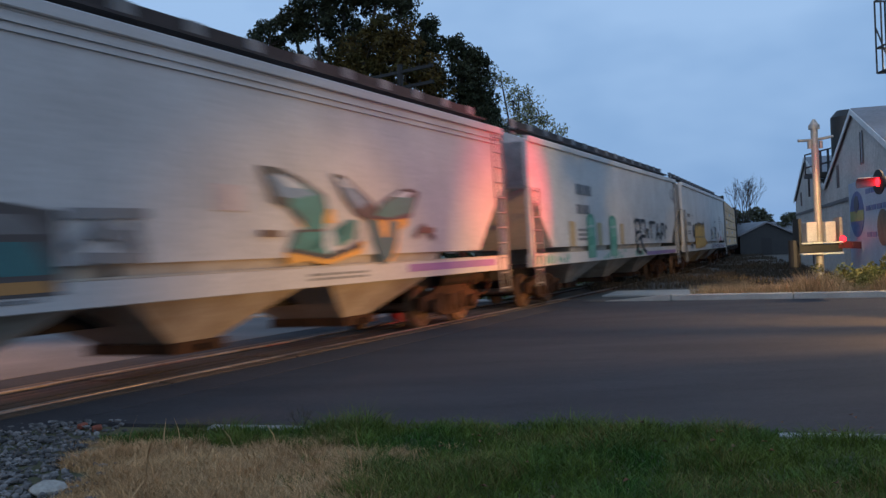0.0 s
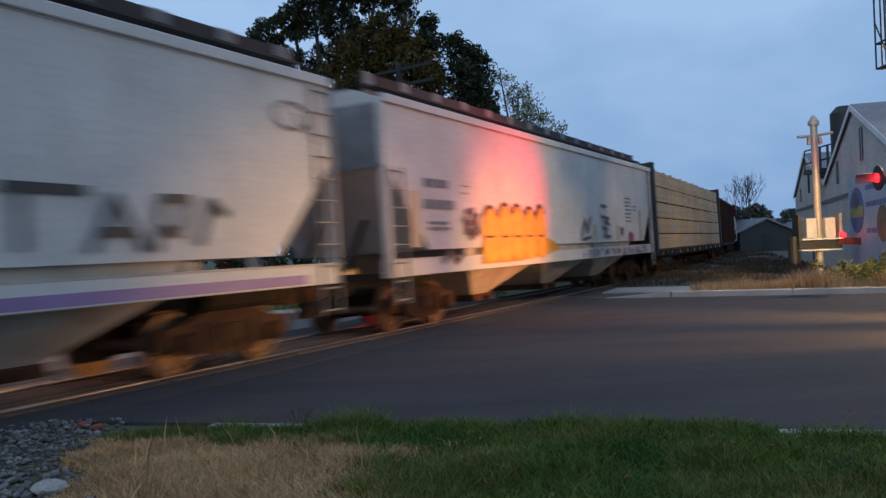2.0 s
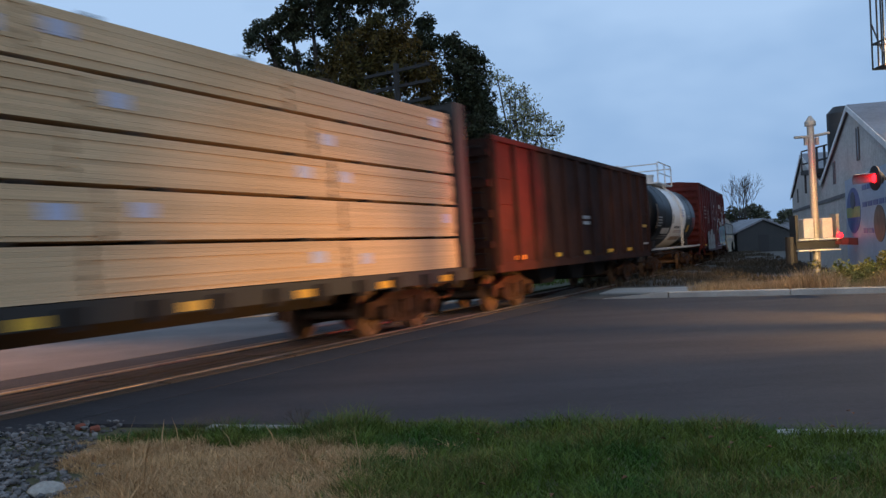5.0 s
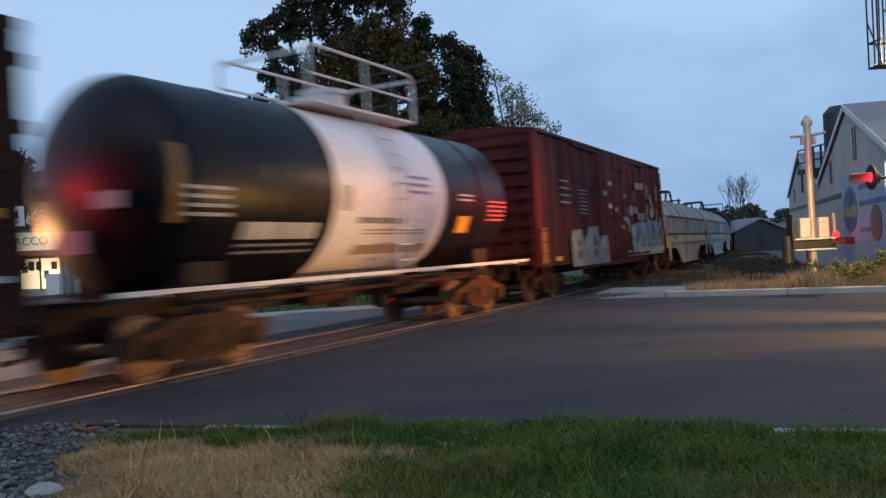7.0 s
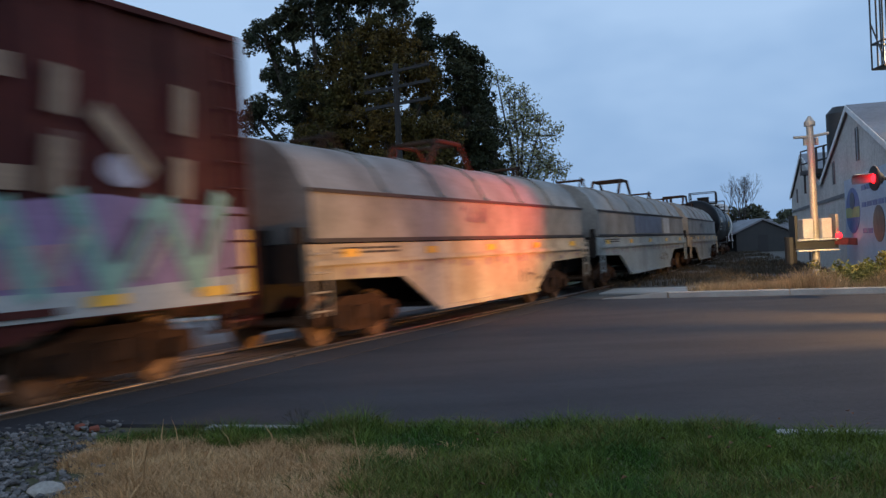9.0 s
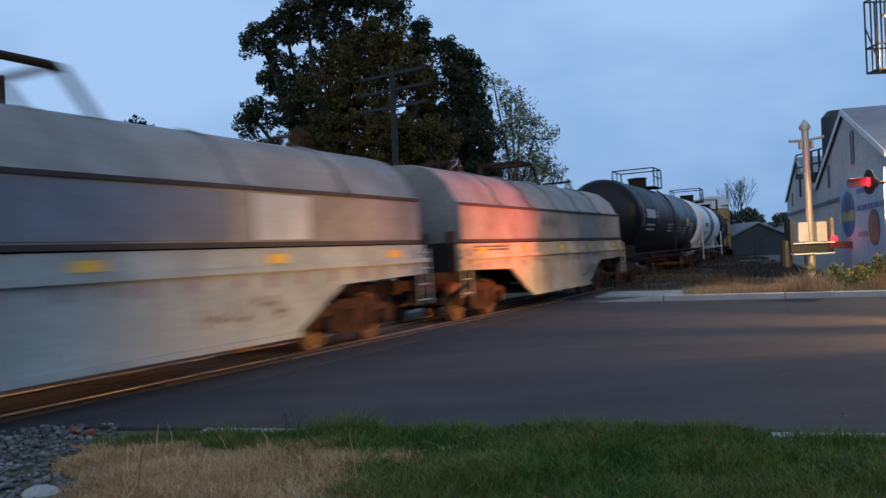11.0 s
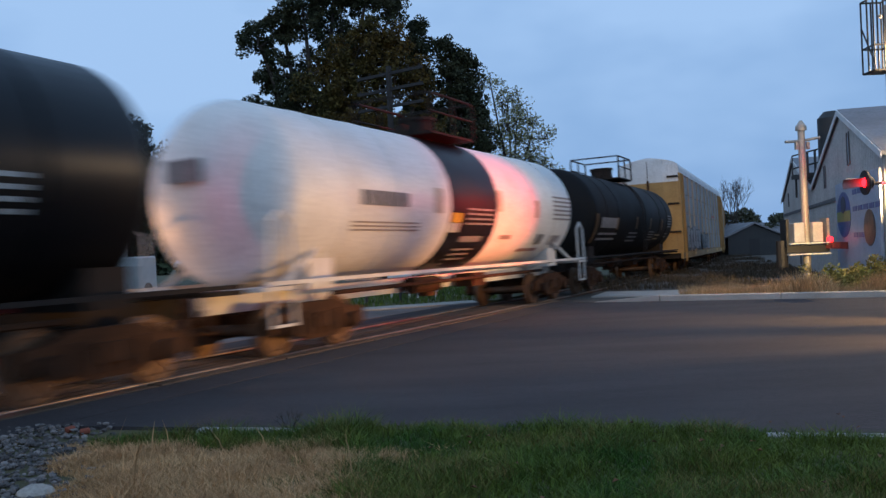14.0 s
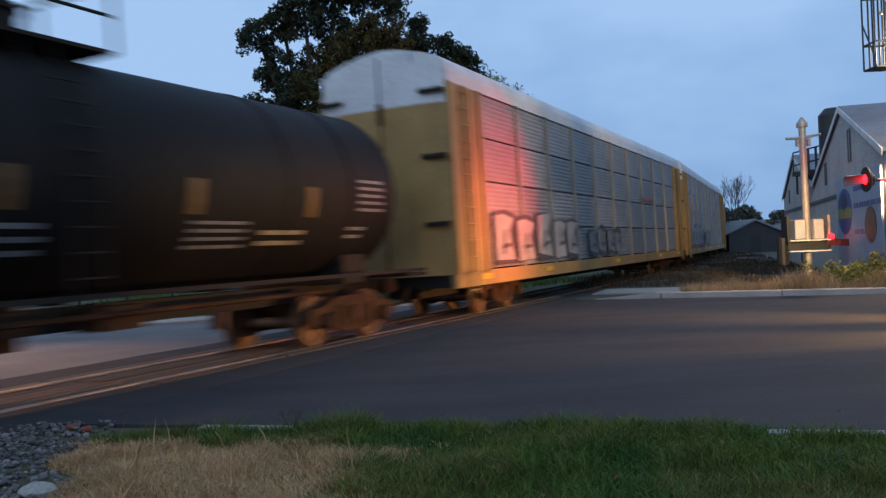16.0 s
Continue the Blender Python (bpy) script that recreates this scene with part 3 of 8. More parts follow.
c, h, y = hopper(-0.4, 18.15, M_HOP_A, "grey covered hopper car with a teal sprayed mural", True)
TEAL, TEAL_D, INK, SKYB, PALE, FLAME = (0.008, 0.17, 0.16), (0.006, 0.10, 0.12), (0.02, 0.022, 0.03), (0.13, 0.22, 0.32), (0.52, 0.55, 0.58), (0.72, 0.34, 0.04)
mural(c, y, [
    (FLAME, [(1.02, 1.58), (1.45, 1.62), (2.08, 1.52), (2.6, 1.6), (3.2, 1.74), (3.08, 1.52), (2.6, 1.46), (2.07, 1.36), (1.5, 1.44), (1.1, 1.40)]),
    (FLAME, [(3.4, 2.16), (4.75, 2.24), (4.62, 2.0), (4.32, 1.9), (4.22, 1.55), (4.0, 1.36), (3.74, 1.38), (3.9, 1.7), (3.7, 2.0)]),
    (FLAME, [(1.15, 2.22), (1.6, 2.12), (1.72, 1.95), (1.45, 1.94)]),
    (FLAME, [(2.0, 2.26), (2.3, 2.22), (2.32, 2.02), (2.04, 2.0)]),
    (INK, [(0.52, 2.80), (0.95, 2.80), (1.48, 2.68), (2.08, 2.45), (2.14, 2.2), (1.9, 1.92), (1.5, 1.96), (1.1, 2.22), (0.78, 2.28), (0.68, 2.5)]),
    (TEAL, [(1.2, 2.5), (1.5, 2.60), (2.02, 2.42), (2.08, 2.2), (1.98, 1.86), (1.5, 1.86), (1.55, 2.05), (1.2, 2.25)]),
    (SKYB, [(0.72, 2.66), (0.98, 2.72), (1.42, 2.60), (1.8, 2.44), (1.3, 2.36), (0.95, 2.38)]),
    (PALE, [(0.9, 2.70), (1.2, 2.66), (1.55, 2.52), (1.2, 2.52)]),
    (INK, [(1.26, 1.9), (2.0, 1.92), (2.12, 1.62), (2.5, 1.58), (2.95, 1.72), (3.05, 2.05), (3.0, 1.62), (2.5, 1.52), (2.08, 1.44), (1.46, 1.53), (1.05, 1.58)]),
    (TEAL, [(1.34, 1.86), (2.0, 1.88), (2.1, 1.66), (2.5, 1.66), (2.86, 1.78), (2.94, 2.06), (2.72, 2.08), (2.66, 1.86), (2.3, 1.74), (2.06, 1.52), (1.44, 1.60), (1.12, 1.64)]),
    (PALE, [(2.02, 1.9), (2.24, 1.88), (2.3, 1.6), (2.1, 1.52), (1.98, 1.66)]),
    (INK, [(2.32, 2.80), (2.62, 2.78), (2.95, 2.62), (3.46, 2.40), (3.72, 2.14), (3.3, 2.06), (2.95, 2.14), (2.6, 2.40), (2.42, 2.62)]),
    (SKYB, [(2.42, 2.74), (2.62, 2.73), (2.95, 2.56), (3.3, 2.38), (3.0, 2.24), (2.66, 2.46)]),
    (PALE, [(2.46, 2.73), (2.62, 2.71), (2.85, 2.58), (2.6, 2.6)]),
    (INK, [(5.1, 2.62), (4.8, 2.68), (4.42, 2.64), (3.76, 2.40), (3.44, 2.12), (3.8, 2.06), (4.72, 2.14), (4.85, 2.3)]),
    (TEAL, [(4.75, 2.24), (4.9, 2.5), (4.42, 2.56), (3.8, 2.36), (3.5, 2.16), (4.0, 2.12)]),
    (PALE, [(4.9, 2.60), (4.5, 2.61), (4.1, 2.50), (4.6, 2.50)]),
    (TEAL_D, [(3.28, 2.1), (3.6, 2.06), (3.75, 1.8), (3.95, 2.08), (4.26, 2.06), (4.18, 1.74), (3.98, 1.46), (3.66, 1.30), (3.5, 1.56), (3.36, 1.84)]),
    (FLAME, [(3.6, 2.04), (3.92, 2.1), (3.86, 1.78), (3.72, 1.78)]),
])
brush(c, y, (0.10, 0.045, 0.03), [[(4.9, 1.8), (5.2, 2.0), (5.6, 1.76)], [(5.0, 1.9), (5.6, 1.92)], [(0.5, 1.85), (0.9, 1.84)]], 0.05)
mural(c, y, [((0.06, 0.05, 0.05), [(-7.0, 1.2), (-6.9, 2.1), (-3.4, 2.16), (-2.75, 2.08), (-2.76, 1.2)]), ((0.16, 0.15, 0.15), [(-6.8, 1.8), (-6.8, 2.0), (-3.2, 2.04), (-2.9, 1.84)]),
             ((0.02, 0.13, 0.14), [(-6.8, 1.4), (-6.8, 1.76), (-3.1, 1.76), (-2.86, 1.42)]), ((0.40, 0.19, 0.05), [(-6.8, 1.22), (-6.8, 1.34), (-2.9, 1.36), (-2.84, 1.24)])])
brush(c, y, (0.21, 0.20, 0.20), [[(-2.65, 2.06), (-1.6, 2.08)], [(-2.6, 1.7), (-2.2, 1.98), (-1.9, 1.7)], [(-2.5, 1.58), (-1.65, 1.56)], [(-1.75, 1.95), (-1.65, 1.62)], [(-2.3, 1.85), (-1.9, 1.82)]], 0.06)
bm = B(); box(bm, -0.4, 0.2, y - 0.006, y + 0.004, 2.15, 2.5); part("faded_patch", bm, tag_paint((0.50, 0.40, 0.38)), c)
bars(c, -7.0, 1.10, 4.0, 0.16, 2, M_STENCIL_K, y - 0.004, seed=5)
bars(c, 1.6, 1.10, 1.6, 0.14, 2, M_STENCIL_K, y - 0.004, seed=6)
bm = B(); box(bm, 4.6, 8.5, y - 0.006, y + 0.004, 1.15, 1.29); part("painted_stripe", bm, tag_paint((0.30, 0.16, 0.36)), c)

c, h, y = hopper(19.55, 38.55, M_HOP_B, "pale grey covered hopper car with green and black scrawls")
bars(c, -5.6, 2.95, 1.5, 0.34, 1, M_STENCIL_K, y - 0.004, 0.1, seed=22)
bars(c, -5.6, 2.4, 1.2, 0.30, 1, M_STENCIL_K, y - 0.004, 0.1, seed=23)
bars(c, -5.6, 1.6, 1.4, 0.4, 3, M_STENCIL_K, y - 0.004, seed=24)
for x0 in (-4.7, -2.15):
    mural(c, y, [((0.07, 0.27, 0.17), [(x0 - 0.05, 1.14)] + [(u + 0, v) for u, v in ring(x0 + 0.38, 2.22, 0.43, 0.24, 10, 180, 0)] + [(x0 + 0.81, 1.14)]),
                 ((0.20, 0.43, 0.30), [(x0 + 0.05, 1.16)] + [(u, v) for u, v in ring(x0 + 0.38, 2.16, 0.33, 0.20, 10, 180, 0)] + [(x0 + 0.71, 1.16)]),
                 ((0.45, 0.52, 0.46), [(x0 + 0.1, 2.02), (x0 + 0.66, 2.06), (x0 + 0.66, 2.14), (x0 + 0.1, 2.1)]),
                 ((0.10, 0.33, 0.21), [(x0 + 0.1, 1.5), (x0 + 0.66, 1.54), (x0 + 0.66, 1.8), (x0 + 0.1, 1.74)])])
brush(c, y, (0.030, 0.028, 0.030), [
    [(1.35, 1.25), (1.35, 2.36), (1.95, 2.36), (1.93, 1.95), (1.42, 1.90)], [(2.12, 1.72), (2.2, 2.36), (2.82, 2.35), (2.76, 1.75), (2.15, 1.78)],
    [(3.08, 1.72), (3.12, 2.02), (3.36, 1.98), (3.32, 1.70)], [(3.62, 2.31), (4.66, 2.30)], [(3.86, 2.3), (3.84, 1.68)],
    [(4.7, 1.65), (5.05, 2.25), (5.44, 1.65)], [(4.8, 1.85), (5.3, 1.85)], [(5.62, 1.64), (5.76, 2.25), (6.2, 2.26), (6.0, 1.82), (5.7, 1.9)],
    [(6.36, 1.7), (6.6, 2.24), (6.86, 2.08)], [(1.3, 1.62), (1.5, 1.22), (1.95, 1.18)], [(2.05, 1.62), (2.4, 1.32), (2.86, 1.18)], [(1.7, 1.66), (2.1, 1.74), (2.2, 1.5)]], 0.055)
brush(c, y, (0.16, 0.15, 0.15), [ring(8.42, 3.56, 0.42, 0.2, 16), [(8.5, 3.6), (8.62, 3.4), (8.8, 3.46), (9.0, 3.2)]], 0.02)
for x0, x1 in ((-9.2, -6.5), (-3.2, -0.2), (1.2, 2.6)):
    strokes(c, x0, x1, 1.06, 1.32, y, (0.08, 0.36, 0.26), 9, int(x1 * 10), 0.06)
for x0, tone in ((-6.4, (0.52, 0.36, 0.16)), (-3.6, (0.5, 0.4, 0.2)), (-0.8, (0.5, 0.36, 0.18))):
    bm = B(); box(bm, x0, x0 + 0.5, y - 0.005, y + 0.005, 1.5, 2.2); part("faded_patch", bm, tag_paint(tone), c)
bm = B(); box(bm, 3.0, 8.6, y - 0.006, y + 0.004, 1.06, 1.2); part("painted_stripe", bm, tag_paint((0.28, 0.18, 0.36)), c)

c, h, y = hopper(40.0, 60.25, M_HOP_B, "pale grey covered hopper car with a yellow sprayed mural")
bars(c, -8.68, 2.68, 1.0, 0.18, 1, M_STENCIL_K, y - 0.004, 0.1, seed=32)
bars(c, -8.7, 2.26, 1.3, 0.20, 1, M_STENCIL_K, y - 0.004, 0.1, seed=33)
bars(c, -8.57, 1.82, 0.9, 0.22, 2, M_STENCIL_K, y - 0.004, seed=34)
bars(c, -7.0, 2.5, 0.3, 0.3, 2, M_STENCIL_K, y - 0.004, 0.8, seed=42)
brush(c, y, (0.07, 0.06, 0.06), [[(-7.0, 1.8), (-6.9, 2.25), (-6.6, 2.3), (-6.5, 1.75)], [(-6.95, 2.0), (-6.4, 2.05), (-6.4, 1.8)], [(-7.05, 2.1), (-6.7, 1.7), (-6.35, 2.2)],
                                 [(-8.1, 1.25), (-7.8, 1.45), (-7.5, 1.22), (-7.15, 1.42)]], 0.055)
GOLD, GOLD_D, SOOT = (0.66, 0.38, 0.03), (0.52, 0.27, 0.025), (0.045, 0.035, 0.03)
bulbs = ((-5.65, 2.34, 0.52), (-4.78, 2.42, 0.46), (-4.02, 2.42, 0.42), (-3.22, 2.38, 0.40), (-2.46, 2.44, 0.38))
mural(c, y, [(SOOT, ring(bx, bz - 0.30, rr * 0.9, 0.40)) for bx, bz, rr in bulbs] + [(GOLD_D, [(-6.25, 1.14), (-6.15, 1.7), (-5.0, 1.76), (-3.0, 1.72), (-1.9, 1.66), (-1.25, 1.5), (-1.2, 1.36), (-2.0, 1.26), (-4.0, 1.14)])]
      + [(GOLD, ring(bx, bz - 0.52, rr, 0.55)) for bx, bz, rr in bulbs] + [(GOLD, ring(bx - 0.05, 1.42, rr * 0.95, 0.26)) for bx, bz, rr in bulbs])
brush(c, y, SOOT, [[(bx - rr * 0.7, 1.74), (bx - rr * 0.2, 1.71), (bx + rr * 0.3, 1.74)] for bx, bz, rr in bulbs] + [ring(bx, bz - 0.5, rr * 0.95, 0.53, 8, 140, 40) for bx, bz, rr in bulbs], 0.022)
brush(c, y, (0.12, 0.09, 0.08), [[(3.1, 2.64), (3.66, 2.62)], [(3.05, 2.3), (3.9, 2.24), (3.4, 2.12), (3.95, 2.05)], [(3.1, 1.95), (3.6, 1.9), (3.3, 1.7), (3.95, 1.66)], [(0.9, 1.72), (1.3, 2.2), (1.5, 1.8), (1.9, 2.25)], [(1.0, 1.6), (1.8, 1.66)]], 0.05)
bars(c, 6.07, 2.08, 0.75, 0.92, 7, M_STENCIL_K, y - 0.004, 0.6, seed=38)
bars(c, 7.2, 2.5, 0.35, 0.24, 2, M_STENCIL_K, y - 0.004, 0.5, seed=43)
mural(c, y, [((0.45, 0.44, 0.42), [(5.15, 1.66), (5.78, 1.66), (5.78, 2.02), (5.15, 2.02)]), ((0.06, 0.05, 0.05), [(5.28, 1.74), (5.62, 1.72), (5.66, 1.95), (5.26, 1.96)]),
             ((0.42, 0.09, 0.09), [(6.34, 1.5), (6.9, 1.48), (7.04, 1.66), (6.86, 1.84), (6.66, 1.74), (6.46, 1.86), (6.3, 1.7)])])
strokes(c, 1.0, 9.0, 1.06, 1.33, y, (0.05, 0.06, 0.16), 22, 40, 0.06)
strokes(c, 1.4, 8.8, 1.06, 1.3, y - 0.012, (0.4, 0.08, 0.06), 10, 41, 0.05)
for x0 in (-9.3, 2.2, 4.8, 7.95):
    bm = B(); box(bm, x0, x0 + 0.36, y - 0.005, y + 0.005, 1.55, 2.6 if x0 < 0 or x0 > 6 else 2.05); part("faded_patch", bm, tag_paint((0.52, 0.42, 0.26)), c)


# lumber flat --------------------------------------------------------------
def lumber_flat(u0, u1):
    c, h = car_at("bulkhead_flat_car", "dark bulkhead flat car loaded with stacked sawn lumber", u0, u1)
    bm = B()
    box(bm, -h, h, -1.42, 1.42, 0.96, 1.10)
    box(bm, -h + 0.4, h - 0.4, -0.3, 0.3, 0.62, 0.96)
    part("deck", bm, M_UNDER, c)
    for y in (-1.42, 1.42):
        o = -1 if y < 0 else 1
        bm = B()
        box(bm, -h, h, min(y, y + o * 0.03), max(y, y + o * 0.03), 0.86, 1.12)
        part("side_sill", bm, M_BULK, c)
        for i in range(20):
            x = -h + 0.9 + i * (2 * h - 1.8) / 19
            bm = B()
            box(bm, x - 0.11, x + 0.11, min(y, y + o * 0.09), max(y, y + o * 0.09), 0.80, 1.06)
            part("stake_pocket", bm, M_UNDER, c)
    reflectors(c, [-h + 1.2 + i * (2 * h - 2.4) / 9 for i in range(10)], 0.88, -1.456, 0.40, 0.12)
    for sx in (-1, 1):
        bm = B()
        x = sx * (h - 0.16)
        box(bm, x - 0.06, x + 0.06, -1.4, 1.4, 1.1, 4.55)
        bulk = part("bulkhead", bm, M_BULK, c)
        for y in (-1.4, -0.5, 0.5, 1.4):
            bm = B()
            box(bm, x - 0.22, x + 0.22, y - 0.09, y + 0.09, 1.1, 4.58)
            part("bulkhead_post", bm, M_BULK, bulk)
        for z in (1.8, 2.7, 3.6, 4.5):
            bm = B()
            box(bm, x - 0.2, x + 0.2, -1.42, 1.42, z - 0.06, z + 0.06)
            part("bulkhead_beam", bm, M_BULK, bulk)
        ladder(c, x + sx * 0.28, -1.2, 0.6, 4.5, M_UNDER, 0.45, "y")
    bm = B()
    box(bm, -h + 0.5, h - 0.5, -0.06, 0.06, 1.1, 4.35)
    part("centre_beam", bm, M_BULK, c)
    rnd = random.Random(4)
    n, lev, inner = 5, 5, 2 * h - 0.9
    L, H = inner / n, 3.26 / lev
    cache = []
    for v in range(3):
        bm = B()
        rows = 11
        for r in range(rows):
            d = rnd.uniform(0, 0.018)
            e = rnd.uniform(-0.05, 0.05)
            box(bm, -L / 2 + 0.05 + e, L / 2 - 0.05 + e, -0.62 + d, 0.62 - d, r * (H - 0.055) / rows + 0.001, (r + 1) * (H - 0.055) / rows - 0.001)
        cache.append(mesh_of("lumber_bundle", bm, M_LUMBER))
    rows = 11
    board_h = (H - 0.055) / rows
    bm = B()
    box(bm, -L / 2 + 0.03, L / 2 - 0.03, -0.62, 0.62, 0.0008, board_h - 0.0008)
    board = mesh_of("board_layer", bm, M_LUMBER)
    bm = B()
    box(bm, -L / 2 + 0.1, L / 2 - 0.1, -0.58, 0.58, 0.0, H - 0.056)
    core = mesh_of("lumber_bundle", bm, M_LUMBER)
    bm = B()
    box(bm, -0.06, 0.06, -0.625, 0.625, 0, 0.05)
    spacer = mesh_of("dunnage", bm, M_TIE)
    bm = B()
    box(bm, -0.16, 0.16, -0.632, -0.62, 0.22, 0.40)
    label_me = mesh_of("mill_label", bm, tag_paint((0.50, 0.54, 0.70)))
    for y in (-0.76, 0.76):
        for z in range(lev):
            cuts = [rnd.uniform(0.72, 1.25) for k in range(n)]
            total, x = sum(cuts), -inner / 2
            for k in range(n):
                f = cuts[k] * n / total
                at = Matrix.Translation((x + L * f / 2, y + rnd.uniform(-0.015, 0.015), 1.13 + z * H))
                x += L * f
                wide = Matrix.Diagonal((f, 1, 1, 1))
                b = share("lumber_bundle", core if y < 0 else cache[rnd.randrange(3)], c, at @ wide)
                if y < 0:
                    for q in range(rows):
                        share("board_layer", board, b, Matrix.Translation((rnd.uniform(-0.03, 0.03), rnd.choice((0.0, 0.001, 0.002, 0.003, 0.018)) - 0.002, q * board_h)))
                    for xx in (-L * 0.3, L * 0.3):
                        share("dunnage", spacer, b, Matrix.Translation((xx, 0.01, H - 0.053)))
                    share("mill_label", label_me, b, Matrix.Translation((rnd.choice((-1, 1)) * (L / 2 - rnd.uniform(0.35, 0.7)), 0, rnd.uniform(-0.05, 0.08))))
    trucks(c, h - 2.2)
    couplers(c, h)


lumber_flat(60.95, 84.5)


# gondola --------------------------------------------------------------------
def gondola(u0, u1):
    c, h = car_at("gondola_car", "rusty dark brown high-sided gondola car with upright ribs", u0, u1)
    for y in (-1.45, 1.45):
        o = -1 if y < 0 else 1
        bm = B()
        box(bm, -h, h, y - 0.02, y + 0.02, 1.02, 4.0)
        part("side_sheet", bm, M_GOND, c)
        bm = B()
        box(bm, -h, h, min(y - o * 0.06, y + o * 0.1), max(y - o * 0.06, y + o * 0.1), 3.94, 4.07)
        part("top_chord", bm, M_GOND, c, bevel=0.012)
        bm = B()
        box(bm, -h, h, min(y - o * 0.06, y + o * 0.06), max(y - o * 0.06, y + o * 0.06), 0.92, 1.14)
        part("side_sill", bm, M_GOND, c, bevel=0.012)
        n = 13
        for i in range(n):
            x = -h + 0.13 + (2 * h - 0.26) * i / (n - 1)
            bm = B()
            prism(bm, [(x - 0.13, y), (x - 0.06, y + o * 0.12), (x + 0.06, y + o * 0.12), (x + 0.13, y)], 1.1, 3.95, "Z")
            part("side_rib", bm, M_GOND, c)
        for sx in (-1, 1):
            for z in (1.35, 1.9, 2.5, 3.1):
                bm = B()
                x0, x1 = sorted((sx * (h - 1.15), sx * (h - 0.2)))
                box(bm, x0, x1, min(y, y + o * 0.05), max(y, y + o * 0.05), z, z + 0.07)
                part("corner_grab_iron", bm, M_GOND, c)
    for sx in (-1, 1):
        bm = B()
        box(bm, sx * h - 0.03, sx * h + 0.03, -1.45, 1.45, 1.0, 4.0)
        for z in (1.5, 2.2, 2.9, 3.6):
            box(bm, min(sx * h, sx * (h + 0.12)), max(sx * h, sx * (h + 0.12)), -1.45, 1.45, z, z + 0.14)
        part("end_sheet", bm, M_GOND, c)
        ladder(c, sx * (h + 0.1), -1.3, 0.6, 3.9, M_UNDER, 0.45, "y")
    bm = B()
    box(bm, -h + 0.1, h - 0.1, -1.4, 1.4, 0.98, 1.06)
    box(bm, -h + 0.3, h - 0.3, -0.25, 0.25, 0.6, 0.98)
    for x in (-2.4, 0.4, 3.0):
        prism(bm, [(x - 0.9, 1.0), (x + 0.9, 1.0), (x + 0.5, 0.45), (x - 0.5, 0.45)], -0.8, 0.8, "Y")
    part("floor_frame", bm, M_UNDER, c)
    reflectors(c, [-6.2, -3.4, -0.7, 2.0, 4.6], 1.18, -1.48, 0.62, 0.11)
    reflectors(c, [h - 0.72], 2.02, -1.505, 0.6, 0.10)
    bars(c, -0.8, 2.0, 0.8, 0.34, 2, M_STENCIL_W, -1.474, seed=51)
    bars(c, h - 1.1, 1.32, 0.8, 0.12, 1, M_STENCIL_W, -1.51, seed=52)
    trucks(c, h - 2.0)
    couplers(c, h)


gondola(85.8, 101.25)


# tank cars --------------------------------------------------------------------
def tank_prof(x0, x1, r, dome=0.55, n=7):
    a = [(x0 + dome - dome * math.cos(math.pi / 2 * i / n), max(0.02, r * math.sin(math.pi / 2 * i / n))) for i in range(n + 1)]
    b = [(x1 - dome + dome * math.sin(math.pi / 2 * i / n), max(0.02, r * math.cos(math.pi / 2 * i / n))) for i in range(n + 1)]
    return a, b


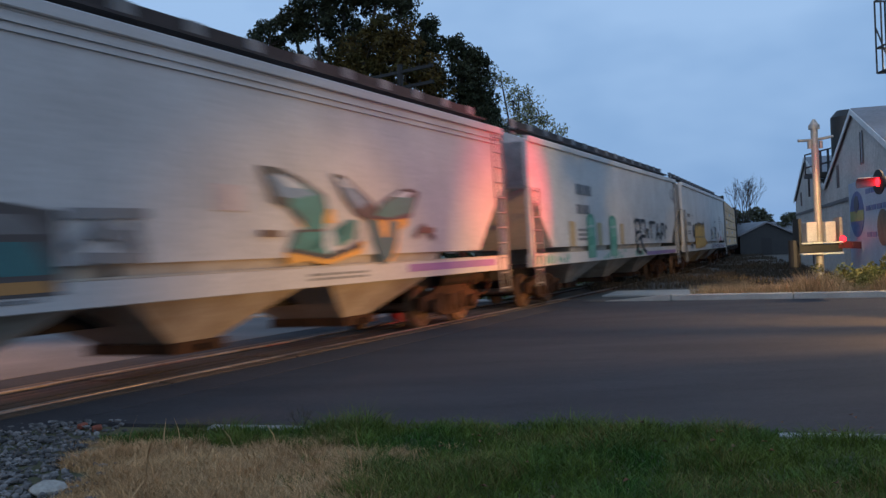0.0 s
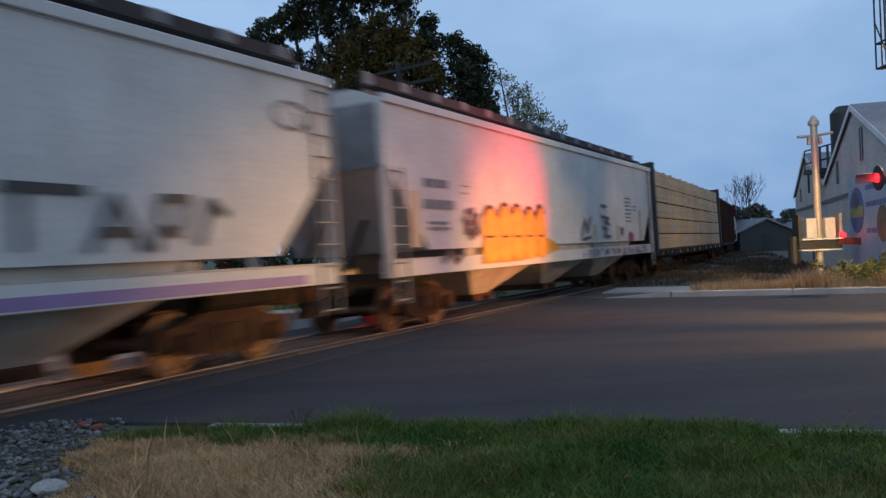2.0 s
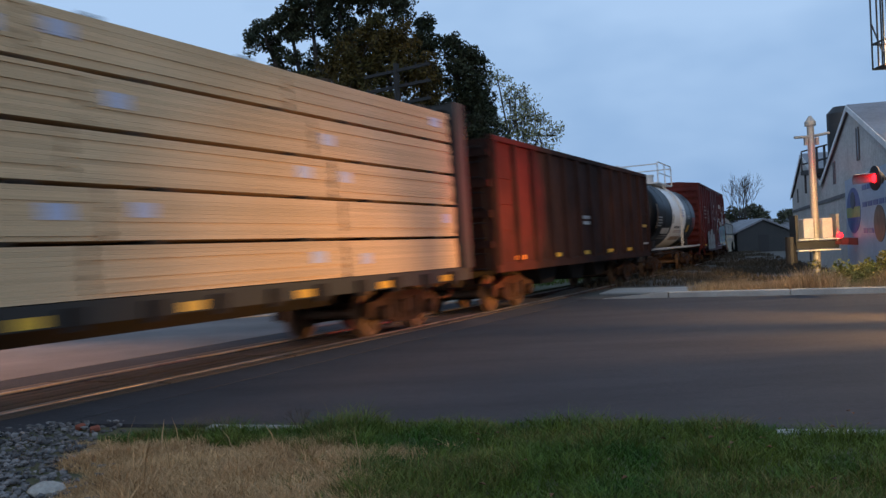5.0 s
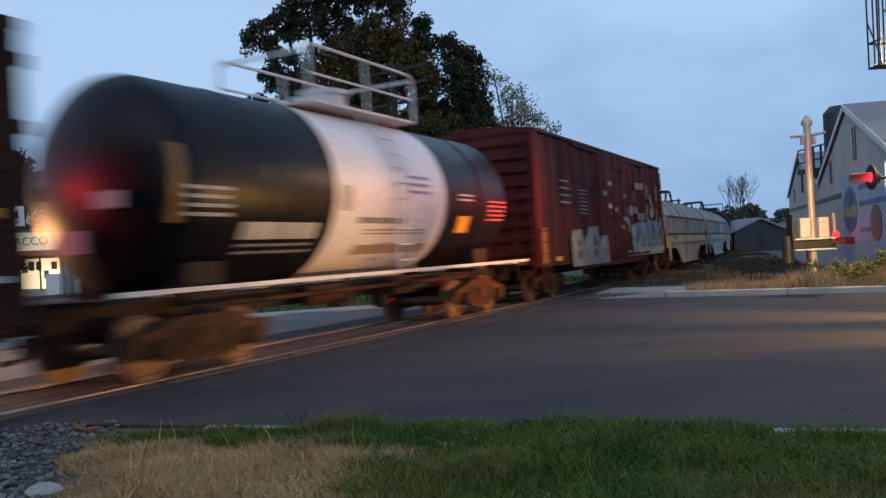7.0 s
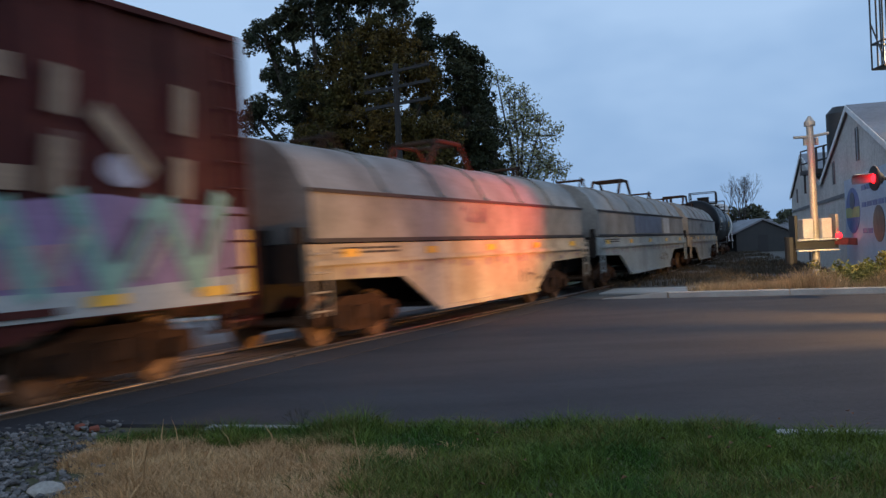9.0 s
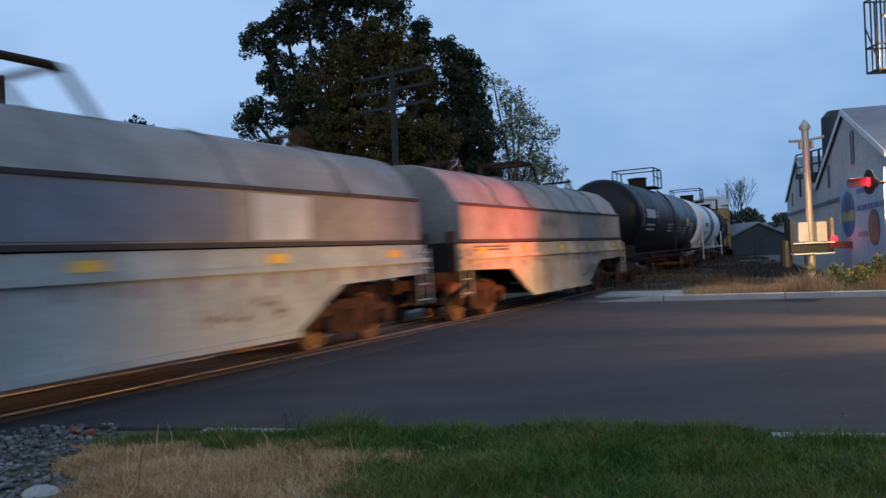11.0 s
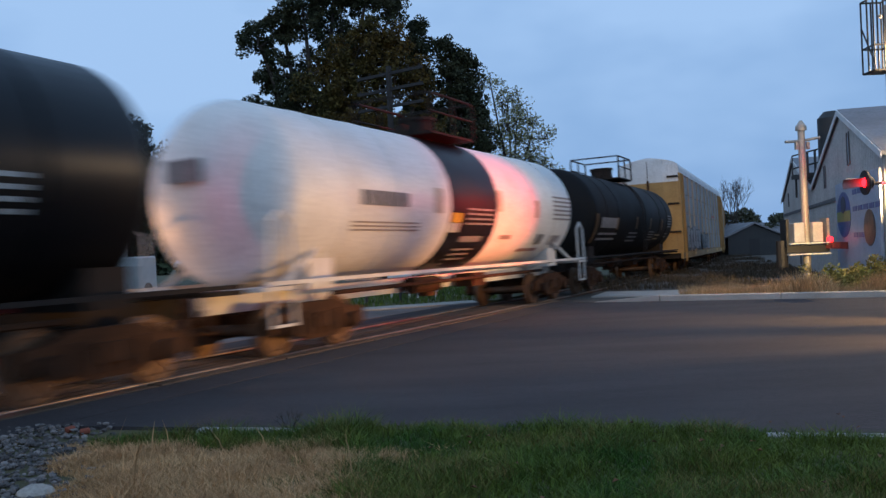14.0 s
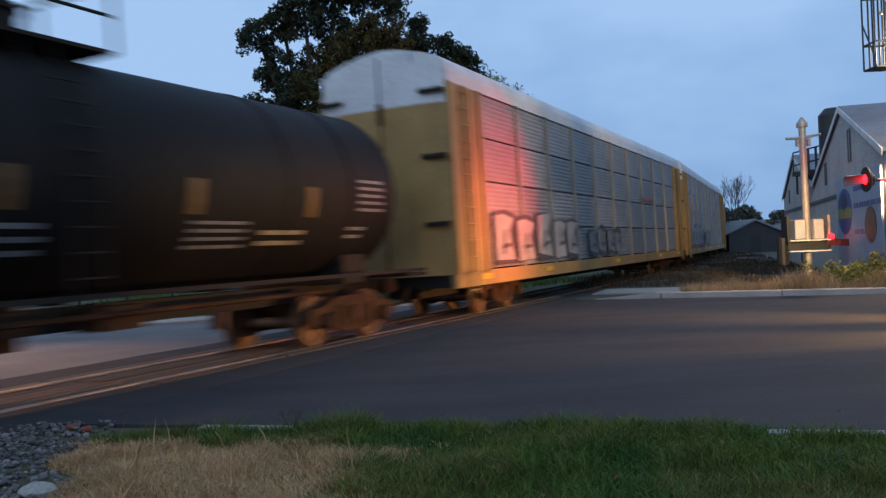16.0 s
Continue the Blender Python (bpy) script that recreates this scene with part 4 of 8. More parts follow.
def tank_car(u0, u1, label, paint, body, bands=(), r=1.52, zc=2.62, rail_paint=None, platform=(0, 2.4), tall_rail=False, sill_paint=None):
    c, h = car_at("tank_car", label, u0, u1)
    x0, x1 = body
    a, b = tank_prof(x0, x1, r)
    bm = B()
    lathe(bm, a + b, 48, "X", (0, 0, zc))
    tank = part("tank", bm, paint, c, smooth=True)
    for s0, s1, pm in bands:
        bm = B()
        lathe(bm, [(s0, r - 0.05), (s0, r + 0.008), (s1, r + 0.008), (s1, r - 0.05)], 48, "X", (0, 0, zc))
        part("paint_band", bm, pm, c, smooth=True)
    for x in (x0 + 1.9, x1 - 1.9, x0 + 3.6, x1 - 3.6):
        bm = B()
        lathe(bm, [(x - 0.03, r - 0.02), (x - 0.03, r + 0.014), (x + 0.03, r + 0.014), (x + 0.03, r - 0.02)], 48, "X", (0, 0, zc))
        part("weld_ring", bm, paint, c)
    rp = rail_paint or M_UNDER
    bm = B()
    box(bm, -h, h, -0.28, 0.28, 0.72, 1.02)
    for sx in (-1, 1):
        box(bm, sx * (h - 2.0) - 0.35, sx * (h - 2.0) + 0.35, -1.1, 1.1, 1.0, 1.5)
    part("stub_sill", bm, sill_paint or M_UNDER, c)
    for y in (-1.48, 1.48):
        bm = B()
        box(bm, -h + 0.1, h - 0.1, y - 0.05, y + 0.05, 1.12, 1.18)
        for k in range(7):
            x = -h + 0.8 + k * (2 * h - 1.6) / 6
            box(bm, x - 0.04, x + 0.04, min(y, y * 0.6), max(y, y * 0.6), 1.08, 1.14)
        part("side_walkway_rail", bm, rp, c)
        for sx in (-1, 1) if rp is M_WHITE_RAIL and sill_paint else ():
            bm = B()
            pipe(bm, [(sx * (h - 0.15), y, 1.15), (sx * (h - 0.2), y, 2.05), (sx * (h - 0.45), y, 2.22), (sx * (h - 0.75), y, 2.05), (sx * (h - 0.75), y, 1.15)], 0.03)
            box(bm, sx * (h - 0.45) - 0.28, sx * (h - 0.45) + 0.28, y - 0.03, y + 0.03, 0.5, 0.54)
            for q in (-0.26, 0.26):
                box(bm, sx * (h - 0.45) + q - 0.02, sx * (h - 0.45) + q + 0.02, y - 0.02, y + 0.02, 0.5, 1.12)
            part("end_handrail", bm, rp, c)
    for sx in (-1, 1):
        bm = B()
        box(bm, sx * (h - 0.4) - 0.38, sx * (h - 0.4) + 0.38, -1.5, 1.5, 1.04, 1.10)
        part("end_platform", bm, sill_paint or M_UNDER, c)
        if rp is M_UNDER or paint is M_TANK_K:
            continue
        bm = B()
        for y in (-1.25, 1.25):
            rod(bm, (sx * (h - 0.7), y, 1.1), ((x0 + 1.5) if sx < 0 else (x1 - 1.5), y * 0.92, 1.75), 0.05, 6)
        part("brace", bm, rp, c)
    pc, pw = platform
    bm = B()
    box(bm, pc - pw / 2, pc + pw / 2, -0.95, 0.95, zc + r - 0.03, zc + r + 0.02)
    top_rp = M_UNDER if sill_paint else rp
    part("top_platform", bm, top_rp, c)
    bm = B()
    rod(bm, (pc, 0, zc + r - 0.05), (pc, 0, zc + r + 0.42), 0.42, 18)
    rod(bm, (pc, 0, zc + r + 0.42), (pc, 0, zc + r + 0.5), 0.46, 18)
    rod(bm, (pc - 0.75, 0, zc + r - 0.05), (pc - 0.75, 0, zc + r + 0.28), 0.16, 12)
    part("manway_housing", bm, rp if tall_rail else M_UNDER, c, smooth=True)
    for y in (-0.95, 0.95):
        bm = B()
        z1 = zc + r + (0.95 if tall_rail else 0.85)
        pipe(bm, [(pc - pw / 2, y, zc + r), (pc - pw / 2, y, z1 - 0.16), (pc - pw / 2 + 0.05, y, z1 - 0.05), (pc - pw / 2 + 0.16, y, z1),
                  (pc + pw / 2 - 0.16, y, z1), (pc + pw / 2 - 0.05, y, z1 - 0.05), (pc + pw / 2, y, z1 - 0.16), (pc + pw / 2, y, zc + r)], 0.032)
        pipe(bm, [(pc - pw / 2, y, zc + r + 0.45), (pc + pw / 2, y, zc + r + 0.45)], 0.025)
        pipe(bm, [(pc, y, zc + r), (pc, y, z1)], 0.028)
        part("platform_railing", bm, top_rp, c)
    for x in (pc - pw / 2, pc + pw / 2):
        bm = B()
        pipe(bm, [(x, -0.95, zc + r + 0.85), (x, 0.95, zc + r + 0.85)], 0.028)
        part("platform_end_rail", bm, top_rp, c)
    bm = B()  # ladder that follows the shell down to the walkway
    for dx in (-0.22, 0.22):
        pts = []
        for k in range(9):
            ang = math.pi * (0.5 + 0.5 * k / 8) * 1.0
            rr = r + 0.09
            yy, zz = rr * math.cos(ang), rr * math.sin(ang)
            pts.append((pc + dx, min(yy, 0) if k else -0.9, zc + zz if k else zc + r))
        pts = [p for p in pts if p[1] <= -0.85]
        pts.append((pc + dx, -1.56, 1.15))
        pipe(bm, pts, 0.022)
    for k in range(9):
        z = 1.35 + k * 0.28
        yy = -math.sqrt(max((r + 0.09) ** 2 - (max(z - zc, 0)) ** 2, 0.2))
        rod(bm, (pc - 0.22, yy, z), (pc + 0.22, yy, z), 0.016, 6)
    if sill_paint:
        bm.free()
    else:
        part("side_ladder", bm, rp, c)
    bm = B()
    rod(bm, (pc, 0, 0.55), (pc, 0, zc - r + 0.1), 0.22, 14)
    rod(bm, (pc - 1.9, -0.6, 0.85), (pc - 0.6, -0.6, 0.85), 0.17, 12)
    box(bm, pc + 0.7, pc + 1.4, -0.9, -0.4, 0.7, 1.0)
    for y in (-0.95, 0.95):
        rod(bm, (-h + 2.5, y, 0.9), (h - 2.5, y, 0.9), 0.04, 6)
    part("bottom_valve", bm, M_TRUCK, c)
    trucks(c, h - 2.0)
    couplers(c, h)
    return c, h, r, zc


def tank_marks(c, r, zc, spec):
    """Marks that hug the shell: (x, z, width, height, rows, material)."""
    for k, (x, z, w, hh, rows, m) in enumerate(spec):
        rnd = random.Random(k + 7)
        bm = B()
        pitch = hh / rows
        for q in range(rows):
            z1 = z + hh - q * pitch
            z0 = z1 - pitch * (0.42 if rows > 1 else 1.0)
            xx = x
            while xx < x + w - 0.03:
                ww = min(rnd.uniform(0.12, 0.45) if rows > 0 and hh / rows < 0.36 else w, x + w - xx)
                st = 3
                for i in range(st):
                    za, zb = z0 + (z1 - z0) * i / st, z0 + (z1 - z0) * (i + 1) / st
                    ya, yb = (-math.sqrt((r + 0.016) ** 2 - (t - zc) ** 2) for t in (za, zb))
                    vs = [bm.verts.new(p) for p in ((xx, ya, za), (xx + ww, ya, za), (xx + ww, yb, zb), (xx, yb, zb))]
                    bm.faces.new(vs)
                    vs2 = [bm.verts.new(p) for p in ((xx, ya + 0.012, za), (xx + ww, ya + 0.012, za), (xx + ww, yb + 0.012, zb), (xx, yb + 0.012, zb))]
                    bm.faces.new(vs2[::-1])
                xx += ww + 0.05
        part("stencil", bm, m, c)["kind"] = "stuff"


def end_plates(c, x, zs, material):
    for yy, z, w, hh in zs:
        bm = B()
        box(bm, x - 0.03, x + 0.01, yy - w / 2, yy + w / 2, z, z + hh)
        part("end_placard", bm, material, c)


c, h, r, zc = tank_car(102.2, 115.2, "short black tank car with a broad white band and pale railings", M_TANK_K, (-5.5, 5.7), [(-1.9, 2.15, M_TANK_W)],
                       rail_paint=M_WHITE_RAIL, platform=(0.2, 3.6), tall_rail=True)
M_STENCIL_G = tag_paint((0.24, 0.235, 0.24))
tank_marks(c, r, zc, [(-5.2, 2.02, 0.85, 0.46, 4, M_STENCIL_W), (-4.0, 1.78, 1.75, 0.24, 1, M_STENCIL_W), (-4.0, 1.52, 1.75, 0.2, 2, M_STENCIL_G), (0.6, 2.5, 0.8, 0.42, 3, tag_paint((0.20, 0.20, 0.42))),
                      (-1.1, 2.02, 1.6, 0.10, 1, M_STENCIL_K), (-0.8, 1.8, 2.2, 0.12, 2, tag_paint((0.40, 0.20, 0.16))), (-0.9, 1.5, 2.6, 0.16, 1, tag_paint((0.45, 0.30, 0.20))), (4.2, 2.05, 0.95, 0.5, 5, tag_paint((0.5, 0.12, 0.11))),
                      (2.75, 1.85, 0.55, 0.34, 1, M_YELLOW), (2.7, 2.45, 0.7, 0.2, 2, M_STENCIL_W), (-5.45, 2.0, 0.2, 1.0, 1, tag_paint((0.22, 0.10, 0.02))), (-1.7, 2.22, 0.34, 0.42, 1, tag_paint((0.50, 0.45, 0.36)))])
end_plates(c, -5.56, [(0.2, 1.7, 0.5, 0.3), (-0.5, 2.25, 0.5, 0.22)], M_STENCIL_W)

c, h, r, zc = tank_car(180.6, 200.0, "long glossy black tank car with white stencilled marks", M_TANK_K, (-8.3, 8.5), platform=(-0.3, 1.9))
tank_marks(c, r, zc, [(-6.55, 2.55, 1.9, 0.36, 1, M_STENCIL_W), (-6.55, 1.95, 1.7, 0.36, 2, M_STENCIL_W), (-4.35, 2.55, 0.4, 0.28, 2, M_STENCIL_W),
                      (-1.45, 1.95, 1.0, 0.42, 3, M_STENCIL_W), (1.75, 1.95, 0.7, 0.3, 2, M_STENCIL_W), (3.25, 1.9, 0.7, 0.34, 3, M_STENCIL_W), (5.15, 2.0, 1.2, 0.5, 4, M_STENCIL_W),
                      (3.95, 2.35, 0.75, 0.4, 1, M_YELLOW), (-7.35, 2.2, 0.4, 1.1, 1, tag_paint((0.15, 0.075, 0.015))), (-4.15, 2.35, 0.3, 0.7, 1, tag_paint((0.15, 0.075, 0.015))),
                      (-0.85, 2.3, 0.3, 0.6, 1, tag_paint((0.15, 0.075, 0.015))), (1.45, 2.3, 0.22, 0.6, 1, tag_paint((0.15, 0.075, 0.015))), (4.75, 2.3, 0.3, 0.6, 1, tag_paint((0.15, 0.075, 0.015)))])
end_plates(c, -8.36, [(0.75, 2.9, 0.4, 0.2), (-0.1, 2.1, 0.6, 0.24), (0.5, 1.55, 0.5, 0.2)], M_STENCIL_W)
bm = B(); bmesh.ops.create_uvsphere(bm, u_segments=12, v_segments=8, radius=0.1, matrix=Matrix.Translation((-8.36, -0.5, 2.3))); part("end_reflector", bm, M_YELLOW, c)

c, h, r, zc = tank_car(200.4, 215.9, "white tank car with a black band round its middle", M_TANK_W, (-7.25, 7.0), [(-1.5, 0.95, M_TANK_K)], rail_paint=M_WHITE_RAIL, platform=(0.0, 2.2), sill_paint=M_WHITE_RAIL)
tank_marks(c, r, zc, [(-5.0, 2.38, 1.7, 0.26, 1, M_STENCIL_K), (-5.2, 1.9, 2.4, 0.2, 3, M_STENCIL_F), (-0.65, 2.02, 1.4, 0.42, 4, M_STENCIL_G), (-0.72, 1.72, 1.1, 0.12, 1, M_STENCIL_G),
                      (-0.75, 1.28, 1.0, 0.3, 3, M_STENCIL_G), (4.96, 2.2, 1.45, 0.72, 6, M_STENCIL_F), (4.05, 1.62, 0.5, 0.26, 1, M_STENCIL_K), (1.5, 1.76, 0.7, 0.1, 1, M_STENCIL_F),
                      (3.46, 2.3, 0.34, 0.45, 1, tag_paint((0.50, 0.45, 0.36))), (0.98, 2.4, 0.3, 0.5, 1, tag_paint((0.50, 0.45, 0.36))), (-2.25, 2.3, 0.4, 0.5, 1, tag_paint((0.50, 0.45, 0.36))),
                      (-1.46, 2.12, 0.5, 0.20, 1, M_YELLOW), (-1.46, 1.92, 0.5, 0.19, 1, M_STENCIL_W), (3.2, 1.45, 1.4, 0.08, 1, tag_paint((0.34, 0.18, 0.16))), (5.2, 1.6, 0.7, 0.25, 1, tag_paint((0.35, 0.3, 0.28)))])
end_plates(c, -7.31, [(0.3, 2.8, 0.7, 0.36)], M_HOP_POST)

c, h, r, zc = tank_car(216.0, 232.6, "dull black tank car with small white stencils and yellow marks", M_TANK_M, (-7.35, 7.65), platform=(0.25, 2.2))
ochre = tag_paint((0.15, 0.075, 0.015))
tank_marks(c, r, zc, [(-6.15, 2.1, 2.2, 0.34, 1, M_STENCIL_G), (-6.2, 1.6, 2.5, 0.34, 2, M_STENCIL_G), (-6.85, 1.6, 0.26, 0.95, 1, ochre), (-3.95, 2.05, 0.2, 0.42, 1, ochre),
                      (-1.65, 1.55, 1.5, 0.42, 3, M_STENCIL_G), (-0.75, 2.1, 0.2, 0.46, 1, ochre), (1.95, 2.1, 0.2, 0.46, 1, ochre), (2.05, 1.6, 1.1, 0.42, 4, M_STENCIL_G),
                      # stencil rows at x 3.5: the orange light on them is put into their colour
                      (3.5, 1.6, 1.0, 0.3, 2, tag_paint((0.35, 0.30, 0.20))), (4.5, 2.1, 0.2, 0.46, 1, ochre), (5.95, 2.15, 0.8, 0.6, 5, M_STENCIL_G), (5.75, 1.7, 0.5, 0.26, 2, M_STENCIL_G)])
end_plates(c, -7.41, [(0.1, 2.8, 0.6, 0.34)], M_HOP_POST)


# boxcar --------------------------------------------------------------------------
def boxcar(u0, u1):
    c, h = car_at("boxcar", "oxide red ribbed boxcar with pale sprayed murals", u0, u1)
    W = 1.5
    bm = B()
    box(bm, -h + 0.05, h - 0.05, -W + 0.04, W - 0.04, 1.0, 4.52)
    part("body", bm, M_BOX, c)
    bm = B()
    prism(bm, [(-W - 0.06, 4.46), (-W - 0.06, 4.54), (-0.4, 4.68), (0.4, 4.68), (W + 0.06, 4.54), (W + 0.06, 4.46)], -h, h, "X")
    for i in range(14):
        x = -h + 0.6 + i * (2 * h - 1.2) / 13
        prism(bm, [(-W, 4.53), (-0.4, 4.70), (0.4, 4.70), (W, 4.53)], x - 0.05, x + 0.05, "X")
    part("roof", bm, M_BOX, c)
    for y in (-W, W):
        o = -1 if y < 0 else 1
        bm = B()
        prism(bm, [(-h, 1.16), (-h, 0.93), (-h + 2.9, 0.93), (-h + 3.7, 0.74), (h - 3.7, 0.74), (h - 2.9, 0.93), (h, 0.93), (h, 1.16)], min(y, y - o * 0.08), max(y, y - o * 0.08), "Y")
        part("side_sill", bm, M_BOX, c)
        for i in range(15):
            x = -h + 0.14 + i * (2 * h - 0.28) / 14
            if -1.9 < x < 2.3:
                continue
            bm = B()
            prism(bm, [(x - 0.12, y - o * 0.04), (x - 0.055, y + o * 0.035), (x + 0.055, y + o * 0.035), (x + 0.12, y - o * 0.04)], 1.1, 4.46, "Z")
            part("side_post", bm, M_BOX, c)
        for x0, x1 in ((-1.95, 0.18), (0.22, 2.35)):
            bm = B()
            box(bm, x0, x1, min(y - o * 0.03, y + o * 0.05), max(y - o * 0.03, y + o * 0.05), 1.12, 4.38)
            door = part("sliding_door", bm, M_BOX, c)
            for k in range(4):
                z = 1.55 + k * 0.8
                bm = B()
                box(bm, x0 + 0.08, x1 - 0.08, min(y, y + o * 0.08), max(y, y + o * 0.08), z, z + 0.06)
                part("door_rib", bm, M_BOX, door)
            for x in (x0 + 0.5, x1 - 0.5):
                bm = B()
                rod(bm, (x, y + o * 0.1, 1.0), (x, y + o * 0.1, 4.4), 0.025, 6)
                part("lock_rod", bm, M_BOX, door)
        bm = B()
        box(bm, -4.6, 4.8, min(y, y + o * 0.07), max(y, y + o * 0.07), 4.36, 4.43)
        box(bm, -4.6, 4.8, min(y, y + o * 0.09), max(y, y + o * 0.09), 1.0, 1.08)
        part("door_track", bm, M_BOX, c)
        for sx in (-1, 1):
            ladder(c, sx * (h - 0.3) - 0.22, y + o * 0.06, 0.6, 1.95 if sx < 0 else 4.3, M_BOX)
    for sx in (-1, 1):
        for k in range(9):
            z = 1.2 + k * 0.36
            x = sx * (h - 0.05)
            bm = B()
            prism(bm, [(x, z), (x + sx * 0.09, z + 0.09), (x + sx * 0.09, z + 0.17), (x, z + 0.26)], -W + 0.1, W - 0.1, "Y")
            part("end_corrugation", bm, M_BOX, c)
        for y in (-W + 0.04, W - 0.04):
            bm = B()
            box(bm, sx * h - 0.06, sx * h + 0.06, y - 0.05, y + 0.05, 0.95, 4.5)
            part("corner_post", bm, M_BOX, c)
        ladder(c, sx * (h + 0.07), -1.35, 0.6, 4.2, M_BOX, 0.45, "y")
    bm = B()
    box(bm, -h + 0.3, h - 0.3, -0.3, 0.3, 0.62, 0.98)
    part("centre_sill", bm, M_UNDER, c)
    y = -W - 0.04
    bm = B(); box(bm, -h + 0.15, -h + 0.65, y - 0.008, y, 1.02, 1.95); part("yellow_panel", bm, tag_paint((0.30, 0.14, 0.03)), c)
    bars(c, -6.0, 2.5, 0.9, 0.8, 4, M_STENCIL_F, y - 0.003, 0.75, seed=61)
    bars(c, -4.2, 2.3, 0.8, 0.8, 7, M_STENCIL_F, y - 0.003, 0.7, seed=62)
    for x0, z0 in ((-1.6, 3.0), (-1.0, 2.6), (-0.9, 3.35), (-0.2, 2.5), (0.6, 1.9), (0.9, 2.2), (1.1, 3.0)):
        bars(c, x0, z0, 0.34, 0.16, 1, M_STENCIL_W if x0 < -0.8 else M_STENCIL_F, y - 0.06, 0.1, seed=int(63 + x0 * 7))
    chalk, bone = (0.29, 0.25, 0.20), (0.38, 0.34, 0.28)
    letters = []
    for k, (xa, wd, zt) in enumerate(((-5.4, 1.15, 1.88), (-4.15, 0.42, 1.7), (-3.8, 1.25, 1.98), (-2.45, 0.95, 1.7))):
        letters.append((chalk, [(xa, 0.84), (xa - 0.05, zt - 0.25), (xa + 0.12, zt), (xa + wd - 0.1, zt + 0.03), (xa + wd, zt - 0.3), (xa + wd + 0.06, 0.84)]))
        letters.append((bone, [(xa + 0.08, 1.3), (xa + 0.14, zt - 0.08), (xa + wd * 0.45, zt - 0.06), (xa + wd * 0.4, 1.34)]))
        letters.append(((0.085, 0.03, 0.025), [(xa + wd * 0.5, 1.05), (xa + wd * 0.48, zt - 0.3), (xa + wd * 0.74, zt - 0.28), (xa + wd * 0.78, 1.1)]))
        letters.append((chalk, [(xa + wd * 0.46, 1.28), (xa + wd * 0.8, 1.30), (xa + wd * 0.8, 1.42), (xa + wd * 0.46, 1.40)]))
    mural(c, y - 0.055, letters)
    mint, lilac, rose, haze = (0.20, 0.40, 0.33), (0.25, 0.15, 0.29), (0.40, 0.19, 0.24), (0.44, 0.45, 0.43)
    mural(c, y, [(lilac, [(1.5, 1.1), (1.9, 2.0), (3.2, 2.2), (4.2, 2.16), (5.4, 2.3), (6.6, 2.22), (7.75, 2.2), (7.75, 1.1)]), (haze, [(3.2, 0.95), (3.3, 1.26), (5.4, 1.22), (7.7, 1.3), (7.7, 0.95)]),
                 (rose, [(1.4, 0.95), (1.45, 1.16), (3.2, 1.2), (3.2, 0.95)]), (rose, [(4.0, 1.3), (4.1, 1.7), (4.9, 1.75), (4.9, 1.3)]), ((0.46, 0.41, 0.47), ring(2.17, 2.58, 0.36, 0.22)), ((0.46, 0.41, 0.47), ring(5.8, 2.58, 0.32, 0.20))])
    brush(c, y, mint, [[(1.5, 2.28), (2.15, 1.95), (2.35, 1.25)], [(1.75, 1.95), (2.62, 1.86)], [(3.15, 1.32), (3.9, 2.2)], [(4.15, 2.15), (4.5, 1.25)], [(5.0, 2.26), (5.45, 1.2), (6.2, 2.2)], [(6.35, 2.2), (6.8, 1.22)], [(6.86, 1.22), (7.32, 2.3)], [(2.7, 1.28), (3.1, 1.24)]], 0.13)
    brush(c, y, bone, [[(3.6, 1.5), (4.1, 2.0)], [(4.7, 1.4), (5.1, 1.9)], [(5.9, 1.35), (6.3, 1.8)]], 0.06, 0.045)
    brush(c, y, (0.045, 0.03, 0.06), [[(2.9, 1.5), (3.4, 1.95), (3.7, 1.6)], [(5.6, 1.55), (5.95, 2.0)], [(6.9, 1.6), (7.1, 2.0)], [(1.6, 1.5), (2.0, 1.3)]], 0.045, 0.05)
    sand = (0.31, 0.20, 0.125)
    brush(c, y, sand, [[(3.1, 3.54), (3.62, 3.55)], [(3.86, 3.55), (4.3, 3.56)], [(2.72, 2.62), (3.12, 2.63)], [(3.3, 2.4), (3.7, 2.41)], [(4.0, 2.42), (4.4, 2.42)], [(4.82, 2.34), (4.88, 2.8)], [(4.93, 3.2), (4.98, 3.58)], [(5.45, 3.2), (6.1, 2.6)], [(6.64, 2.36), (6.68, 2.7)], [(6.72, 3.15), (6.77, 3.6)]], 0.13)
    brush(c, y, (0.14, 0.055, 0.04), [[(2.8, 3.0), (2.85, 3.3)], [(4.95, 2.6), (4.98, 2.9)]], 0.10)
    reflectors(c, [-6.6, -3.6, 3.4, 5.4, 7.1], 1.05, y - 0.045, 0.5, 0.12)
    bm = B(); box(bm, h - 0.22, h - 0.06, y - 0.012, y, 1.0, 1.9); part("yellow_panel", bm, M_YELLOW, c)
    trucks(c, h - 2.0)
    couplers(c, h)


boxcar(115.95, 131.85)


